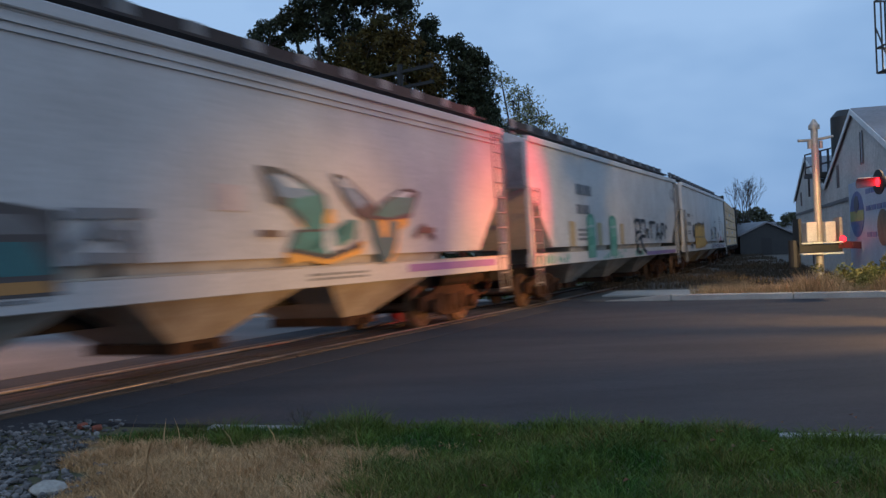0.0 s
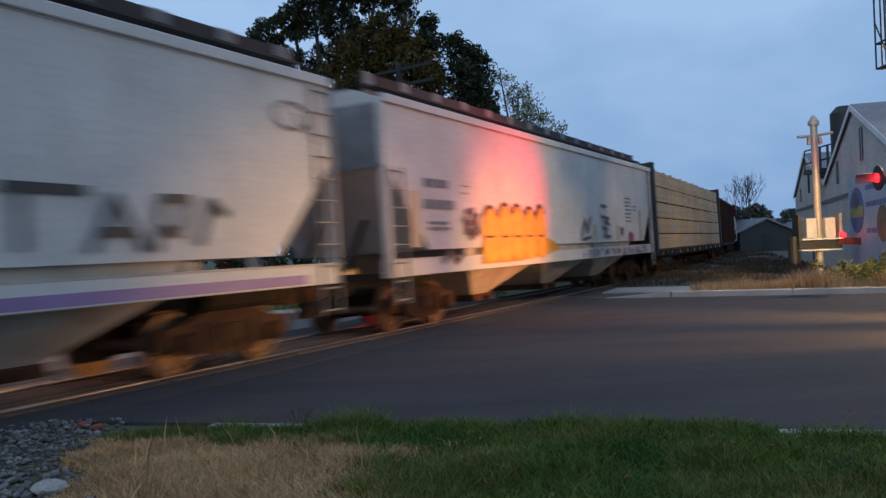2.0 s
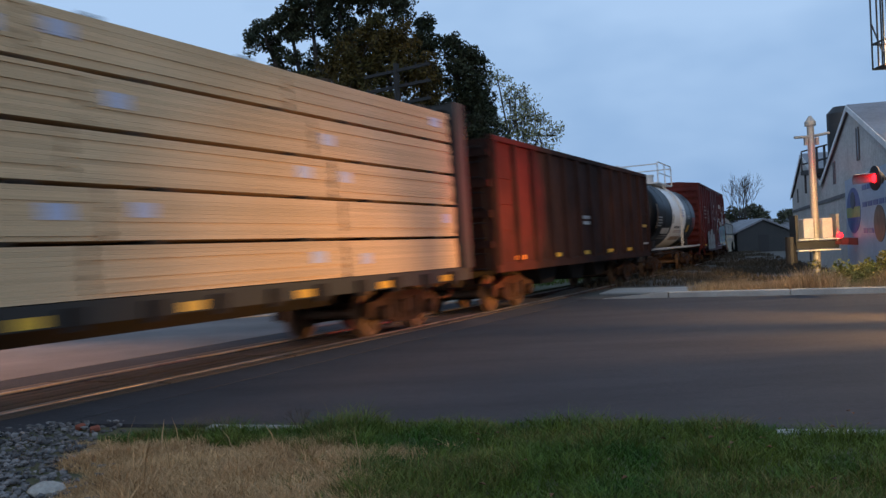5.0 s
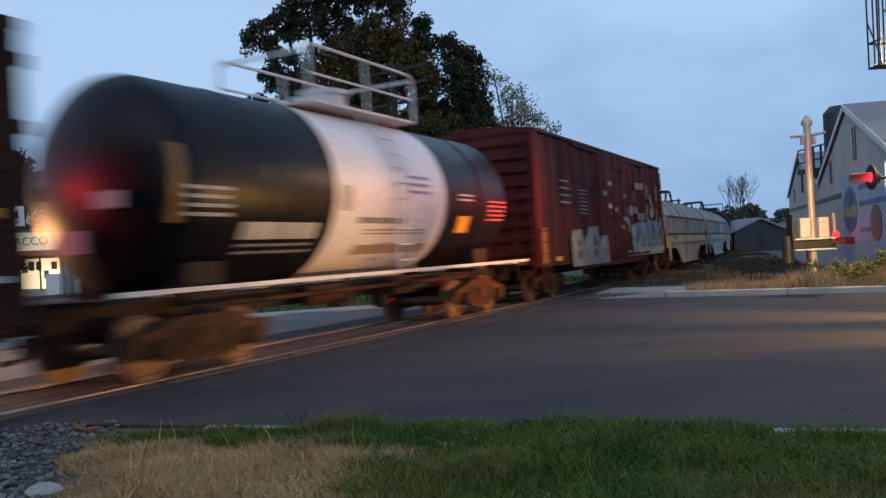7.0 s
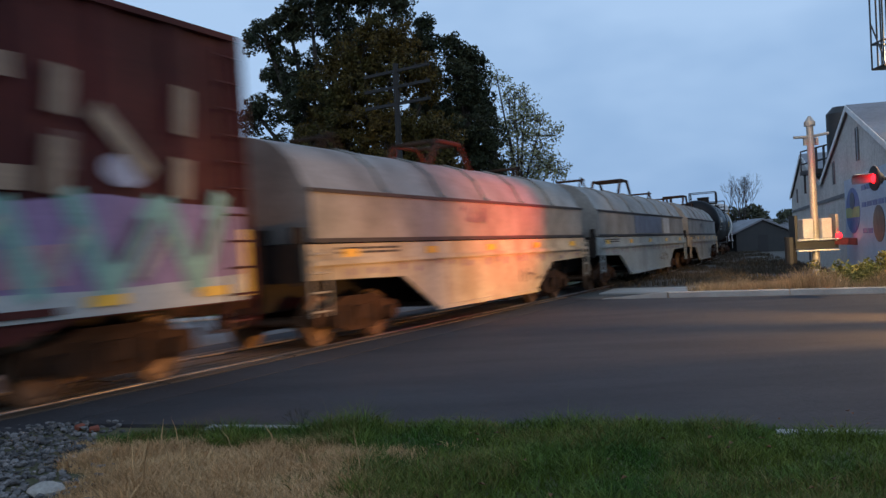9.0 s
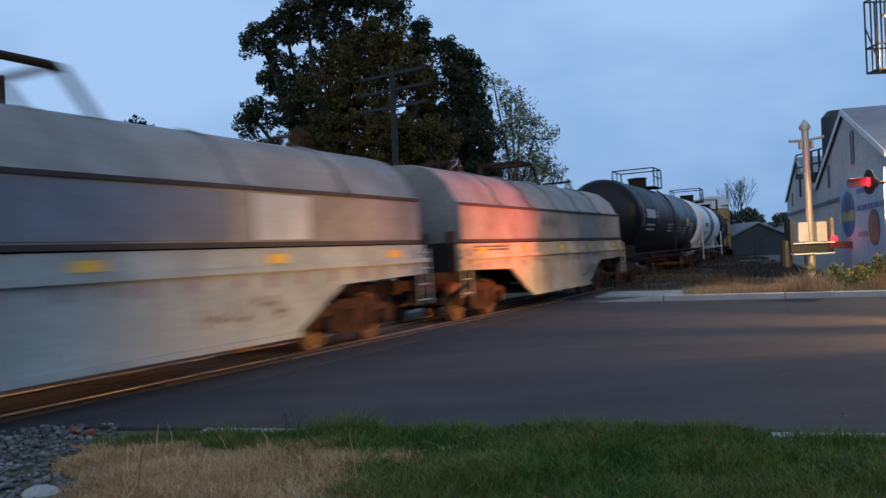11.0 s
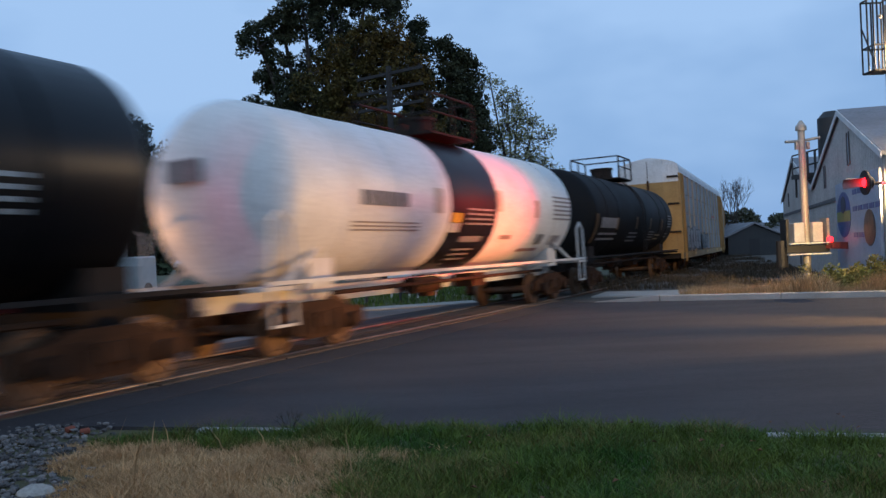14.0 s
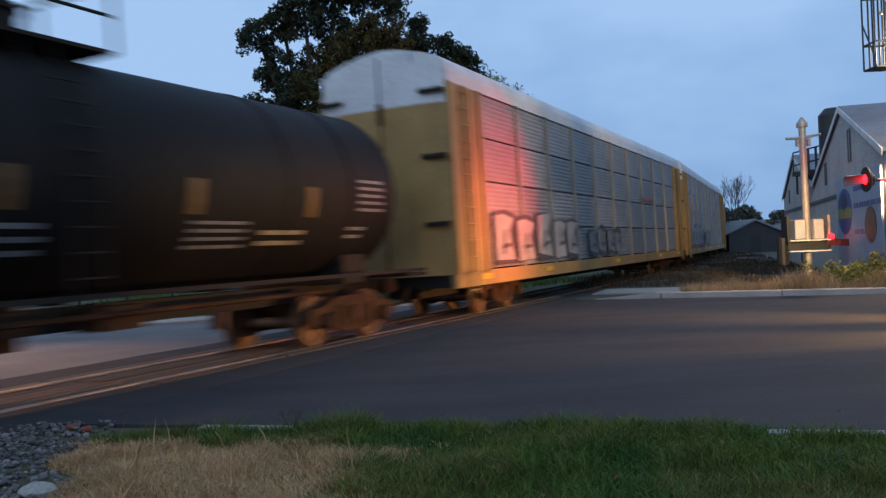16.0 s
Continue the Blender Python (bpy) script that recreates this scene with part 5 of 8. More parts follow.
# coil cars ------------------------------------------------------------------------
def coil_car(u0, u1, label, hood, frame_paint, patch=False, seed=1):
    c, h = car_at("coil_car", label, u0, u1)
    W = 1.46
    prof = [(-W, 1.72), (-W, 2.55), (-1.36, 2.62), (-1.15, 3.02), (-0.8, 3.32), (-0.4, 3.46), (0, 3.5), (0.4, 3.46), (0.8, 3.32), (1.15, 3.02), (1.36, 2.62), (W, 2.55), (W, 1.72)]
    hb = h - 0.15
    bm = B()
    prism(bm, prof, -hb + 0.02, hb - 0.02, "X")
    hood_ob = part("hood", bm, hood, c, smooth=True)
    for y in (-W, W):
        o = -1 if y < 0 else 1
        bm = B()
        box(bm, -hb, hb, min(y, y + o * 0.035), max(y, y + o * 0.035), 2.50, 2.56)
        box(bm, -hb, hb, min(y, y + o * 0.04), max(y, y + o * 0.04), 1.70, 1.77)
        part("hood_seam", bm, M_HOP_DARK, c)
        n = 5
        for i in range(n):
            bm = B()
            x = -hb + 2.4 + i * (2 * hb - 4.8) / (n - 1)
            pts = [(u * 1.012, v + 0.012) for u, v in prof if (u < 0) == (y < 0) and v > 2.5]
            for p, q in zip(pts, pts[1:]):
                rod(bm, (x, p[0], p[1]), (x, q[0], q[1]), 0.028, 5)
            part("hood_rib", bm, hood, c)
        bm = B()
        prism(bm, [(-h, 1.68), (-h, 1.12), (-h + 2.9, 1.06), (-h + 4.3, 0.34), (h - 4.3, 0.34), (h - 2.9, 1.06), (h, 1.12), (h, 1.68)], min(y, y - o * 0.06), max(y, y - o * 0.06), "Y")
        part("side_girder", bm, frame_paint, c)
        bm = B()
        box(bm, -h, h, min(y, y + o * 0.09), max(y, y + o * 0.09), 1.34, 1.42)
        box(bm, -h + 4.2, h - 4.2, min(y, y + o * 0.06), max(y, y + o * 0.06), 0.34, 0.42)
        part("girder_flange", bm, frame_paint, c)
        for x in (-h + 0.2, h - 0.2):
            ladder(c, x - 0.22, y + o * 0.06, 0.55, 1.6, frame_paint)
    bm = B()
    box(bm, -h, h, -1.4, 1.4, 1.1, 1.3)
    box(bm, -h + 0.3, h - 0.3, -0.3, 0.3, 0.62, 1.1)
    box(bm, -h + 4.4, h - 4.4, -1.38, 1.38, 0.4, 0.5)
    part("floor_frame", bm, M_UNDER, c)
    bm = B()  # lifting bracket on the ridge
    for y in (-0.55, 0.55):
        pipe(bm, [(-1.1, y, 3.35), (-0.55, y, 3.98), (0.55, y, 3.98), (1.1, y, 3.35)], 0.055, 8)
    for x in (-0.5, 0.5):
        rod(bm, (x, -0.55, 3.98), (x, 0.55, 3.98), 0.05, 6)
    part("lifting_frame", bm, M_TRUCK, hood_ob)
    for x in (-hb + 2.2, hb - 2.2):
        bm = B()
        pipe(bm, [(x - 0.35, -0.4, 3.44), (x, -0.4, 3.78), (x + 0.35, -0.4, 3.44)], 0.035, 6)
        rod(bm, (x, -0.5, 3.7), (x, 0.5, 3.7), 0.04, 6)
        part("stacking_bracket", bm, M_TRUCK, hood_ob)
    for sx in (-1, 1):
        bm = B()
        box(bm, sx * (h + 0.02) - 0.05, sx * (h + 0.02) + 0.05, -1.4, 1.4, 1.1, 1.7)
        for y in (-1.3, -0.6, 0.6, 1.3):
            box(bm, sx * h - 0.12, sx * h + 0.12, y - 0.05, y + 0.05, 1.05, 1.95)
        part("end_bracing", bm, M_UNDER, c)
    y = -W
    reflectors(c, [-h + 1.2 + i * (2 * h - 2.4) / 4 for i in range(5)], 1.46, y - 0.012, 0.45, 0.13)
    strokes(c, -1.4, -0.1, 2.05, 2.4, y - 0.004, (0.10, 0.09, 0.10), 7, seed + 70, 0.045)
    bars(c, -h + 0.8, 1.48, 2.0, 0.14, 2, M_HOP_DARK, y - 0.006, seed=seed + 71)
    strokes(c, 1.6, 3.6, 0.6, 1.0, y - 0.004, (0.14, 0.10, 0.07), 9, seed + 72, 0.03)
    strokes(c, -h + 0.8, h - 0.6, 1.12, 1.32, y - 0.008, (0.25, 0.15, 0.22), 20, seed + 73, 0.05)
    if patch:
        bm = B(); box(bm, -2.6, 2.4, y - 0.02, y, 1.80, 2.46); part("painted_panel", bm, M_COIL_P, c)
        bm = B(); box(bm, 2.9, 4.2, y - 0.02, y, 1.80, 2.46); part("painted_panel", bm, M_STENCIL_W, c)
    trucks(c, h - 2.0)
    couplers(c, h)


coil_car(133.25, 147.1, "grey steel coil car with a dirty rounded hood", M_COIL, M_COIL_F, False, 1)
coil_car(148.5, 164.4, "grey coil car with a dark painted panel and pale blue girder", M_COIL, M_COIL_B, True, 2)
coil_car(165.9, 179.4, "weathered grey coil car with a cream rusty girder", M_COIL, M_COIL_F, False, 3)


# autoracks -------------------------------------------------------------------------
def autorack(u0, u1, seed):
    c, h = car_at("autorack_car", "tall yellow autorack car with grey slatted side screens", u0, u1)
    W = 1.5
    bm = B()
    prism(bm, [(-W, 5.2), (-1.46, 5.36), (-1.32, 5.52), (-1.0, 5.64), (-0.5, 5.76), (0, 5.82), (0.5, 5.76), (1.0, 5.64), (1.32, 5.52), (1.46, 5.36), (W, 5.2)], -h + 0.05, h - 0.05, "X")
    part("roof", bm, M_AUTO_W, c, smooth=True)
    bm = B()
    box(bm, -h, h, -1.35, 1.35, 0.72, 0.98)
    box(bm, -h + 0.4, h - 0.4, -0.4, 0.4, 0.5, 0.72)
    part("floor_frame", bm, M_UNDER, c)
    for z in (2.6, 4.1):
        bm = B()
        box(bm, -h + 0.3, h - 0.3, -1.4, 1.4, z, z + 0.06)
        part("inner_deck", bm, M_UNDER, c)
    n = 10
    x0, x1 = -h + 1.75, h - 1.75
    step = (x1 - x0) / n
    bm = B()
    face = []
    for k in range(9):
        z = k * 0.1055
        face += [(-0.010, z + 0.004), (-0.016, z + 0.050), (-0.010, z + 0.080), (0.0, z + 0.084), (0.0, z + 0.1055)]
    prism(bm, face + [(0.012, 0.95), (0.012, 0.0)], -step / 2 + 0.02, step / 2 - 0.02, "X")
    slat = mesh_of("side_screen", bm, M_AUTO_S)
    for y in (-W, W):
        o = -1 if y < 0 else 1
        bm = B()
        box(bm, -h, h, min(y, y - o * 0.12), max(y, y - o * 0.12), 0.70, 1.02)
        part("side_sill", bm, M_AUTO_Y, c)
        bm = B()
        box(bm, -h + 0.1, h - 0.1, min(y, y - o * 0.1), max(y, y - o * 0.1), 4.98, 5.22)
        part("roof_rail", bm, M_AUTO_W, c)
        for i in range(n):
            for lev in range(4):
                share("side_screen", slat, c, pose(x0 + step * (i + 0.5), y - o * 0.05, 1.05 + lev * 0.985, 0, 0, 0 if y < 0 else 180))
        for i in range(n + 1):
            x = x0 + step * i
            bm = B()
            box(bm, x - 0.055, x + 0.055, min(y + o * 0.025, y - o * 0.1), max(y + o * 0.025, y - o * 0.1), 0.98, 5.0)
            part("side_post", bm, M_AUTO_Y if i in (0, n) else M_AUTO_P, c)
        for sx in (-1, 1):
            bm = B()
            xa, xb = sorted((sx * (h - 0.02), sx * (h - 1.68)))
            box(bm, xa, xb, min(y + o * 0.0, y - o * 0.06), max(y, y - o * 0.06), 0.98, 4.98)
            corner = part("corner_panel", bm, M_AUTO_Y, c)
            for xx in (xa + 0.06, (xa + xb) / 2, xb - 0.06):
                bm = B()
                box(bm, xx - 0.06, xx + 0.06, min(y + o * 0.002, y + o * 0.05), max(y + o * 0.002, y + o * 0.05), 0.98, 4.98)
                part("corner_post", bm, M_AUTO_Y, corner)
            ladder(c, sx * (h - 0.75) - 0.25, y + o * 0.07, 0.55, 4.9, M_AUTO_Y)
    for sx in (-1, 1):
        for lo, hi, m, nm in ((0.98, 4.55, M_AUTO_Y, "end_door_leaf"), (4.55, 5.62, M_AUTO_W, "end_cap_leaf")):
            for k in range(4):
                ya, yb = -1.46 + k * 0.73, -1.46 + (k + 1) * 0.73
                zt = hi if nm == "end_door_leaf" else (5.42 if k in (0, 3) else 5.66)
                bm = B()
                prism(bm, [(sx * (h - 0.14), ya), (sx * (h + (0.0 if k == 0 else 0.12)), ya), (sx * (h + (0.0 if k == 3 else 0.12)), yb), (sx * (h - 0.14), yb)], lo, zt, "Z")
                leaf = part(nm, bm, m, c)
                if k in (0, 3):
                    for z in (2.0, 3.4) if nm == "end_door_leaf" else (4.75,):
                        bm = B()
                        box(bm, sx * (h + 0.1) - 0.07, sx * (h + 0.1) + 0.07, ya + (0.0 if k == 0 else 0.2), yb - (0.2 if k == 0 else 0.0), z, z + 0.09)
                        part("door_bar", bm, M_UNDER, leaf)
        bm = B()
        box(bm, sx * (h + 0.13) - 0.03, sx * (h + 0.13) + 0.03, -0.06, 0.06, 4.2, 4.65)
        part("door_latch", bm, M_TRUCK, c)
        bm = B()
        box(bm, sx * (h + 0.125) - 0.012, sx * (h + 0.125) + 0.012, -0.015, 0.015, 1.0, 5.62)
        part("door_seam", bm, M_UNDER, c)
    rnd = random.Random(80 + seed)
    for x, wd, zt in ((-11.4, 1.2, 2.3), (-9.9, 1.2, 2.2), (-8.4, 1.1, 2.35), (-7.0, 1.0, 2.2), (-5.8, 0.9, 2.2), (-3.5, 0.8, 1.9), (-2.4, 0.8, 2.0), (-1.2, 0.8, 1.95), (-0.2, 0.7, 1.9)):
        j = [rnd.uniform(-0.12, 0.12) for k in range(8)]
        tone = (0.37, 0.345, 0.33) if x < -4.5 else (0.28, 0.27, 0.26)
        mural(c, -W - 0.026, [((0.06, 0.055, 0.055), [(x - 0.08, 1.1), (x - 0.1, zt), (x + wd * 0.5, zt + 0.08 + j[0]), (x + wd + 0.08, zt), (x + wd + 0.05, 1.12 + j[1])]),
                              (tone, [(x, 1.2 + j[2]), (x - 0.04, zt - 0.08), (x + wd * 0.45, zt - 0.02), (x + wd, zt - 0.1 + j[3]), (x + wd * 0.7, 1.8 + j[4]), (x + wd, 1.2)])])
        brush(c, -W - 0.026, (0.06, 0.055, 0.055), [[(x + wd * 0.35, 1.45 + j[5]), (x + wd * 0.45, 1.9 + j[6])], [(x + wd * 0.3, 1.5), (x + wd * 0.7, 1.5 + j[7])]], 0.045)
    reflectors(c, [-h + 1.6, -h + 6, 0, h - 6, h - 1.6], 0.82, -W - 0.012, 0.55, 0.12)
    bars(c, h - 9, 3.0, 2.0, 0.25, 1, tag_paint((0.4, 0.08, 0.07)), -W - 0.03, seed=83)
    trucks(c, h - 3.6)
    couplers(c, h)


autorack(233.6, 260.75, 1)
autorack(262.0, 289.2, 2)
autorack(290.5, 317.7, 3)
# ---- railway track and level crossing ----
M_GRASS = mat("green_grass", (0.036, 0.090, 0.008), (0.125, 0.150, 0.022), rough=0.7, scale=1.2, fine=20, bump=0, island=0.45, spec=0.25)
M_DRYGRASS = mat("dry_grass", (0.62, 0.39, 0.19), (0.43, 0.25, 0.115), rough=0.8, scale=1.2, fine=20, bump=0, island=0.4, spec=0.2)
M_MIXGRASS = mat("fading_grass", (0.12, 0.13, 0.030), (0.21, 0.15, 0.055), rough=0.75, scale=1.0, fine=20, bump=0, island=0.45, spec=0.2)
M_LOTGRASS = mat("dead_lot_grass", (0.085, 0.066, 0.045), (0.055, 0.045, 0.03), rough=0.8, scale=0.3, fine=6, bump=0, island=0.4, spec=0.2)
# about three times paler than the near road's asphalt
M_FARROAD = mat("pale_pavement", (0.19, 0.165, 0.15), (0.13, 0.115, 0.105), rough=0.85, scale=0.4, fine=50, bump=0.3, spec=0.3)
M_BARK = mat("bark", (0.06, 0.05, 0.042), (0.035, 0.03, 0.026), rough=0.9, scale=3, fine=20, bump=0.6)
M_LEAF_D = mat("dark_oak_leaves", (0.028, 0.040, 0.020), (0.044, 0.046, 0.022), rough=0.65, scale=0.4, fine=5, bump=0, island=0.5, spec=0.2)
M_LEAF_B = mat("browning_leaves", (0.088, 0.054, 0.010), (0.040, 0.044, 0.012), rough=0.65, scale=0.35, fine=4, bump=0, island=0.5, spec=0.2)
M_LEAF_P = mat("pale_willow_leaves", (0.27, 0.27, 0.15), (0.18, 0.19, 0.09), rough=0.65, scale=0.4, fine=5, bump=0, island=0.5, spec=0.2)
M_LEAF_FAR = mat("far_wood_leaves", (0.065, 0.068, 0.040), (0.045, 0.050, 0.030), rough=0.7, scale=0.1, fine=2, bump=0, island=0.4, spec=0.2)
M_LEAF_H = mat("hedge_leaves", (0.035, 0.05, 0.024), (0.025, 0.036, 0.018), rough=0.7, scale=0.2, fine=3, bump=0, island=0.5, spec=0.2)
M_WEED = mat("roadside_weeds", (0.19, 0.20, 0.045), (0.33, 0.22, 0.065), rough=0.7, scale=0.8, fine=6, bump=0, island=0.5, spec=0.2)
M_SIDING = mat("white_barn_siding", (0.52, 0.50, 0.47), (0.44, 0.42, 0.39), rough=0.7, scale=0.5, fine=12, bump=0.1, streak=(0.26, 0.22, 0.18), streak_amount=0.5)
M_TRIM = mat("grey_trim", (0.16, 0.15, 0.15), (0.11, 0.10, 0.10), rough=0.7, fine=20)
M_ROOF = mat("grey_roofing", (0.24, 0.24, 0.25), (0.17, 0.17, 0.18), rough=0.75, scale=0.6, fine=10, bump=0.2)
M_DARKMETAL = mat("dark_painted_metal", (0.022, 0.024, 0.024), (0.035, 0.034, 0.032), rough=0.6, fine=20, bump=0.1)
M_POLEWOOD = mat("weathered_pole", (0.030, 0.029, 0.028), (0.020, 0.019, 0.018), rough=0.9, scale=2, fine=25, bump=0.4, sx=(4, 4, 0.4))
M_MAST = mat("aluminium_mast", (0.46, 0.42, 0.36), (0.36, 0.32, 0.27), rough=0.5, metal=0.3, scale=2, fine=20, bump=0.05)
M_GALV = mat("galvanised_box", (0.84, 0.82, 0.74), (0.74, 0.71, 0.62), rough=0.4, metal=0.0, scale=2, fine=20, bump=0.05)
M_BLACK = mat("matt_black", (0.015, 0.015, 0.016), (0.022, 0.021, 0.02), rough=0.6, fine=20)
M_WINDOW = mat("dark_glass", (0.02, 0.024, 0.03), (0.03, 0.034, 0.04), rough=0.12, fine=10, bump=0)
M_WHITEPAINT = mat("white_paint", (0.70, 0.69, 0.66), (0.6, 0.58, 0.55), rough=0.55, fine=20, bump=0.05)
G_RED = glow("red_lamp_glow", (1.0, 0.006, 0.010), 11)
G_RED_SOFT = glow("red_lens_glow", (1.0, 0.025, 0.02), 3.5)
G_HEAD = glow("headlamp_glow", (1.0, 0.75, 0.45), 25)
G_SHOP = glow("shop_window_glow", (1.0, 0.74, 0.42), 1.7)
G_FASCIA = glow("lit_fascia", (1.0, 0.86, 0.60), 0.62)


def sweep(bm, prof, s0, s1, step=1.0, lat0=0.0):
    """A closed section (lat, z) carried along the track."""
    n = max(1, int((s1 - s0) / step))
    rings = []
    for i in range(n + 1):
        m = track_pose(s0 + (s1 - s0) * i / n)
        rings.append([bm.verts.new(m @ Vector((0, lat0 + a, z))) for a, z in prof])
    k = len(prof)
    for A, C in zip(rings, rings[1:]):
        for i in range(k):
            j = (i + 1) % k
            bm.faces.new((A[i], A[j], C[j], C[i]))
    bm.faces.new(rings[0])
    bm.faces.new(rings[-1][::-1])


S_IN, S_OUT = 5.4, 23.6
track = thing("railway_track", "curved railway track on stone ballast", "railway track", kind="structure")
for lat in (-0.755, 0.755):
    bm = B()
    sweep(bm, [(-0.037, -0.035), (-0.037, -0.006), (-0.03, 0.0), (0.03, 0.0), (0.037, -0.006), (0.037, -0.035)], -25, 150, 2.0, lat)
    part("rail_head", bm, M_RAIL, track, "worn bright rail head")
    bm = B()
    sweep(bm, [(-0.07, -0.17), (-0.07, -0.155), (-0.012, -0.13), (-0.012, -0.04), (0.012, -0.04), (0.012, -0.13), (0.07, -0.155), (0.07, -0.17)], -25, 150, 2.0, lat)
    part("rail_web", bm, M_RAILSIDE, track)
for s0, s1 in ((-25, S_IN - 0.1), (S_OUT + 0.1, 150)):
    bm = B()
    sweep(bm, [(-2.6, -0.38), (-1.75, -0.21), (1.75, -0.21), (2.6, -0.38)], s0, s1, 1.5)
    part("ballast_bed", bm, M_BALLAST_BED, track)
bm = B()
box(bm, -0.11, 0.11, -1.3, 1.3, -0.30, -0.172)
tie_me = mesh_of("sleeper", bm, M_TIE)
s = -6.0
while s < 78:
    if not S_IN - 0.2 < s < S_OUT + 0.2:
        share("sleeper", tie_me, track, track_pose(s))
    s += 0.56

crossing = thing("level_crossing", "timber and asphalt panels between the rails of the road crossing", "level crossing", kind="structure")
bm = B()
box(bm, -1.21, 1.21, -0.135, 0.135, -0.2, -0.008)
plank = mesh_of("crossing_plank", bm, M_PANEL, bevel=0.012)
n_len = 7
step = (S_OUT - S_IN) / n_len
for k in range(n_len):
    for lat in (-0.52, -0.235, 0.05, 0.335, -1.0, 1.0):
        jig = ((k * 7 + int(lat * 50)) % 5 - 2) * 0.003
        m = track_pose(S_IN + step * (k + 0.5), lat, jig)
        o = share("crossing_plank", plank, crossing, m)
        o.scale = (step / 2.46, 1, 1)
for lat in (-1.42, 1.42):
    bm = B()
    sweep(bm, [(-0.28, -0.3), (-0.28, -0.085 if lat < 0 else -0.016), (0.22, -0.018 if lat < 0 else -0.002), (0.22, -0.3)], S_IN, S_OUT, 1.5, lat)
    part("asphalt_apron", bm, M_ASPHALT, crossing)
    bm = B()
    o = 1 if lat < 0 else -1
    sweep(bm, [(-0.05, -0.3), (-0.05, -0.03), (0.05, -0.03), (0.05, -0.3)], S_IN, S_OUT, 1.5, lat + o * 0.245)
    part("rubber_strip", bm, M_RUBBER, crossing)
bm = B()
for lat in (-0.755, 0.755):
    sweep(bm, [(-0.1, -0.25), (-0.1, -0.05), (0.1, -0.05), (0.1, -0.25)], S_IN, S_OUT, 1.5, lat)
part("flangeway", bm, M_RUBBER, crossing)


def scatter_mesh(name, verts, faces, material, label, category, smooth=False):
    me = bpy.data.meshes.new(name)
    me.from_pydata(verts, [], faces)
    me.materials.append(material)
    return tagged(new(name, me), label, category, kind="stuff")


def stones(name, spots, label, seed):
    """Angular stones at (x, y, z, radius)."""
    rnd = np.random.default_rng(seed)
    bm = B()
    bmesh.ops.create_icosphere(bm, subdivisions=1, radius=1.0)
    base = np.array([v.co[:] for v in bm.verts])
    tri = [[v.index for v in f.verts] for f in bm.faces]
    bm.free()
    V, F = [], []
    for x, y, z, r in spots:
        k = base * (1 + rnd.uniform(-0.32, 0.32, (len(base), 1))) * r * np.array([rnd.uniform(0.8, 1.3), rnd.uniform(0.8, 1.3), rnd.uniform(0.55, 0.9)])
        o = len(V)
        V += (k + (x, y, z)).tolist()
        F += [[a + o for a in t] for t in tri]
    return scatter_mesh(name, V, F, M_BALLAST, label, "ballast")


rg = np.random.default_rng(5)
spots = []
for i in range(5200):
    y = rg.uniform(4.6, 8.65)
    x = rg.uniform(-6.4, -2.35 - (y - 5) * 0.32 + rg.uniform(-0.35, 0.25))
    spots.append((x, y, -0.05 + rg.uniform(-0.03, 0.02), rg.uniform(0.013, 0.034)))
stones("ballast_heap", spots, "grey crushed stone ballast beside the verge", 6)
spots = []
for i in range(3800):
    s = 23.8 + 52 * rg.uniform(0, 1) ** 1.4
    lat = rg.uniform(-2.7, 2.6)
    if abs(abs(lat) - 0.755) < 0.1:
        continue
    q = track_pose(s, lat, -0.2 if abs(lat) < 1.75 else -0.2 - (abs(lat) - 1.75) * 0.2).translation
    spots.append((q.x, q.y, q.z, rg.uniform(0.03, 0.06)))
stones("ballast_stones", spots, "grey crushed stone between and beside the rails", 7)


# ---- verge, kerb, pavements ----
flat("verge", [(-9, -6), (-9, edge_near(-9) - 0.1), (60, edge_near(60) - 0.1), (60, -20), (0, -20)], -0.34, -0.065, M_SOIL, "grassy verge between the road and the viewer", "ground")
flat("lot", [(2.6, edge_far(2.6) + 0.3), (60, edge_far(60) + 0.3), (60, 60), (40, 120), (26, 120), (9.5, 42), (4.0, 29.5)], -0.34, -0.06, M_DIRT, "bare dirt and thin dry grass beside the track", "ground")
flat("far_verge", [(-10.9, 21.9), (1.9, 27.4), (14, 52), (0, 75), (-60, 75), (-60, 34), (-40, 26.6)], -0.34, -0.06, M_SOIL, "grass strip beyond the far road edge", "ground")
flat("far_lot", [(-20, 32), (-14, 40), (-14, 60), (-70, 60), (-70, 40)], -0.05, -0.03, M_ASPHALT2, "asphalt forecourt in front of a shop", "pavement")


def strip(name, pts, width, z0, z1, material, label, category, pieces=0):
    """A strip along a line of points, in pieces with joints if wished."""
    owner = thing(name, label, category, kind="structure") if pieces else None
    made = None
    for a, b in zip(pts, pts[1:]):
        a, b = Vector((*a, 0)), Vector((*b, 0))
        d = (b - a).normalized()
        nrm = Vector((-d.y, d.x, 0)) * width
        n = max(1, round((b - a).length / pieces)) if pieces else 1
        for i in range(n):
            p, q = a.lerp(b, i / n) + d * (0.006 if pieces else 0), a.lerp(b, (i + 1) / n) - d * (0.006 if pieces else 0)
            bm = B()
            prism(bm, [(p.x, p.y), (q.x, q.y), (q.x + nrm.x, q.y + nrm.y), (p.x + nrm.x, p.y + nrm.y)], z0, z1, "Z")
            if pieces:
                part("kerb_stone" if z1 > 0 else "paving_slab", bm, material, owner, bevel=0.02 if z1 > 0 else 0.006)
            else:
                made = tagged(part(name, bm, material), label, category, kind="structure")
    return owner or made


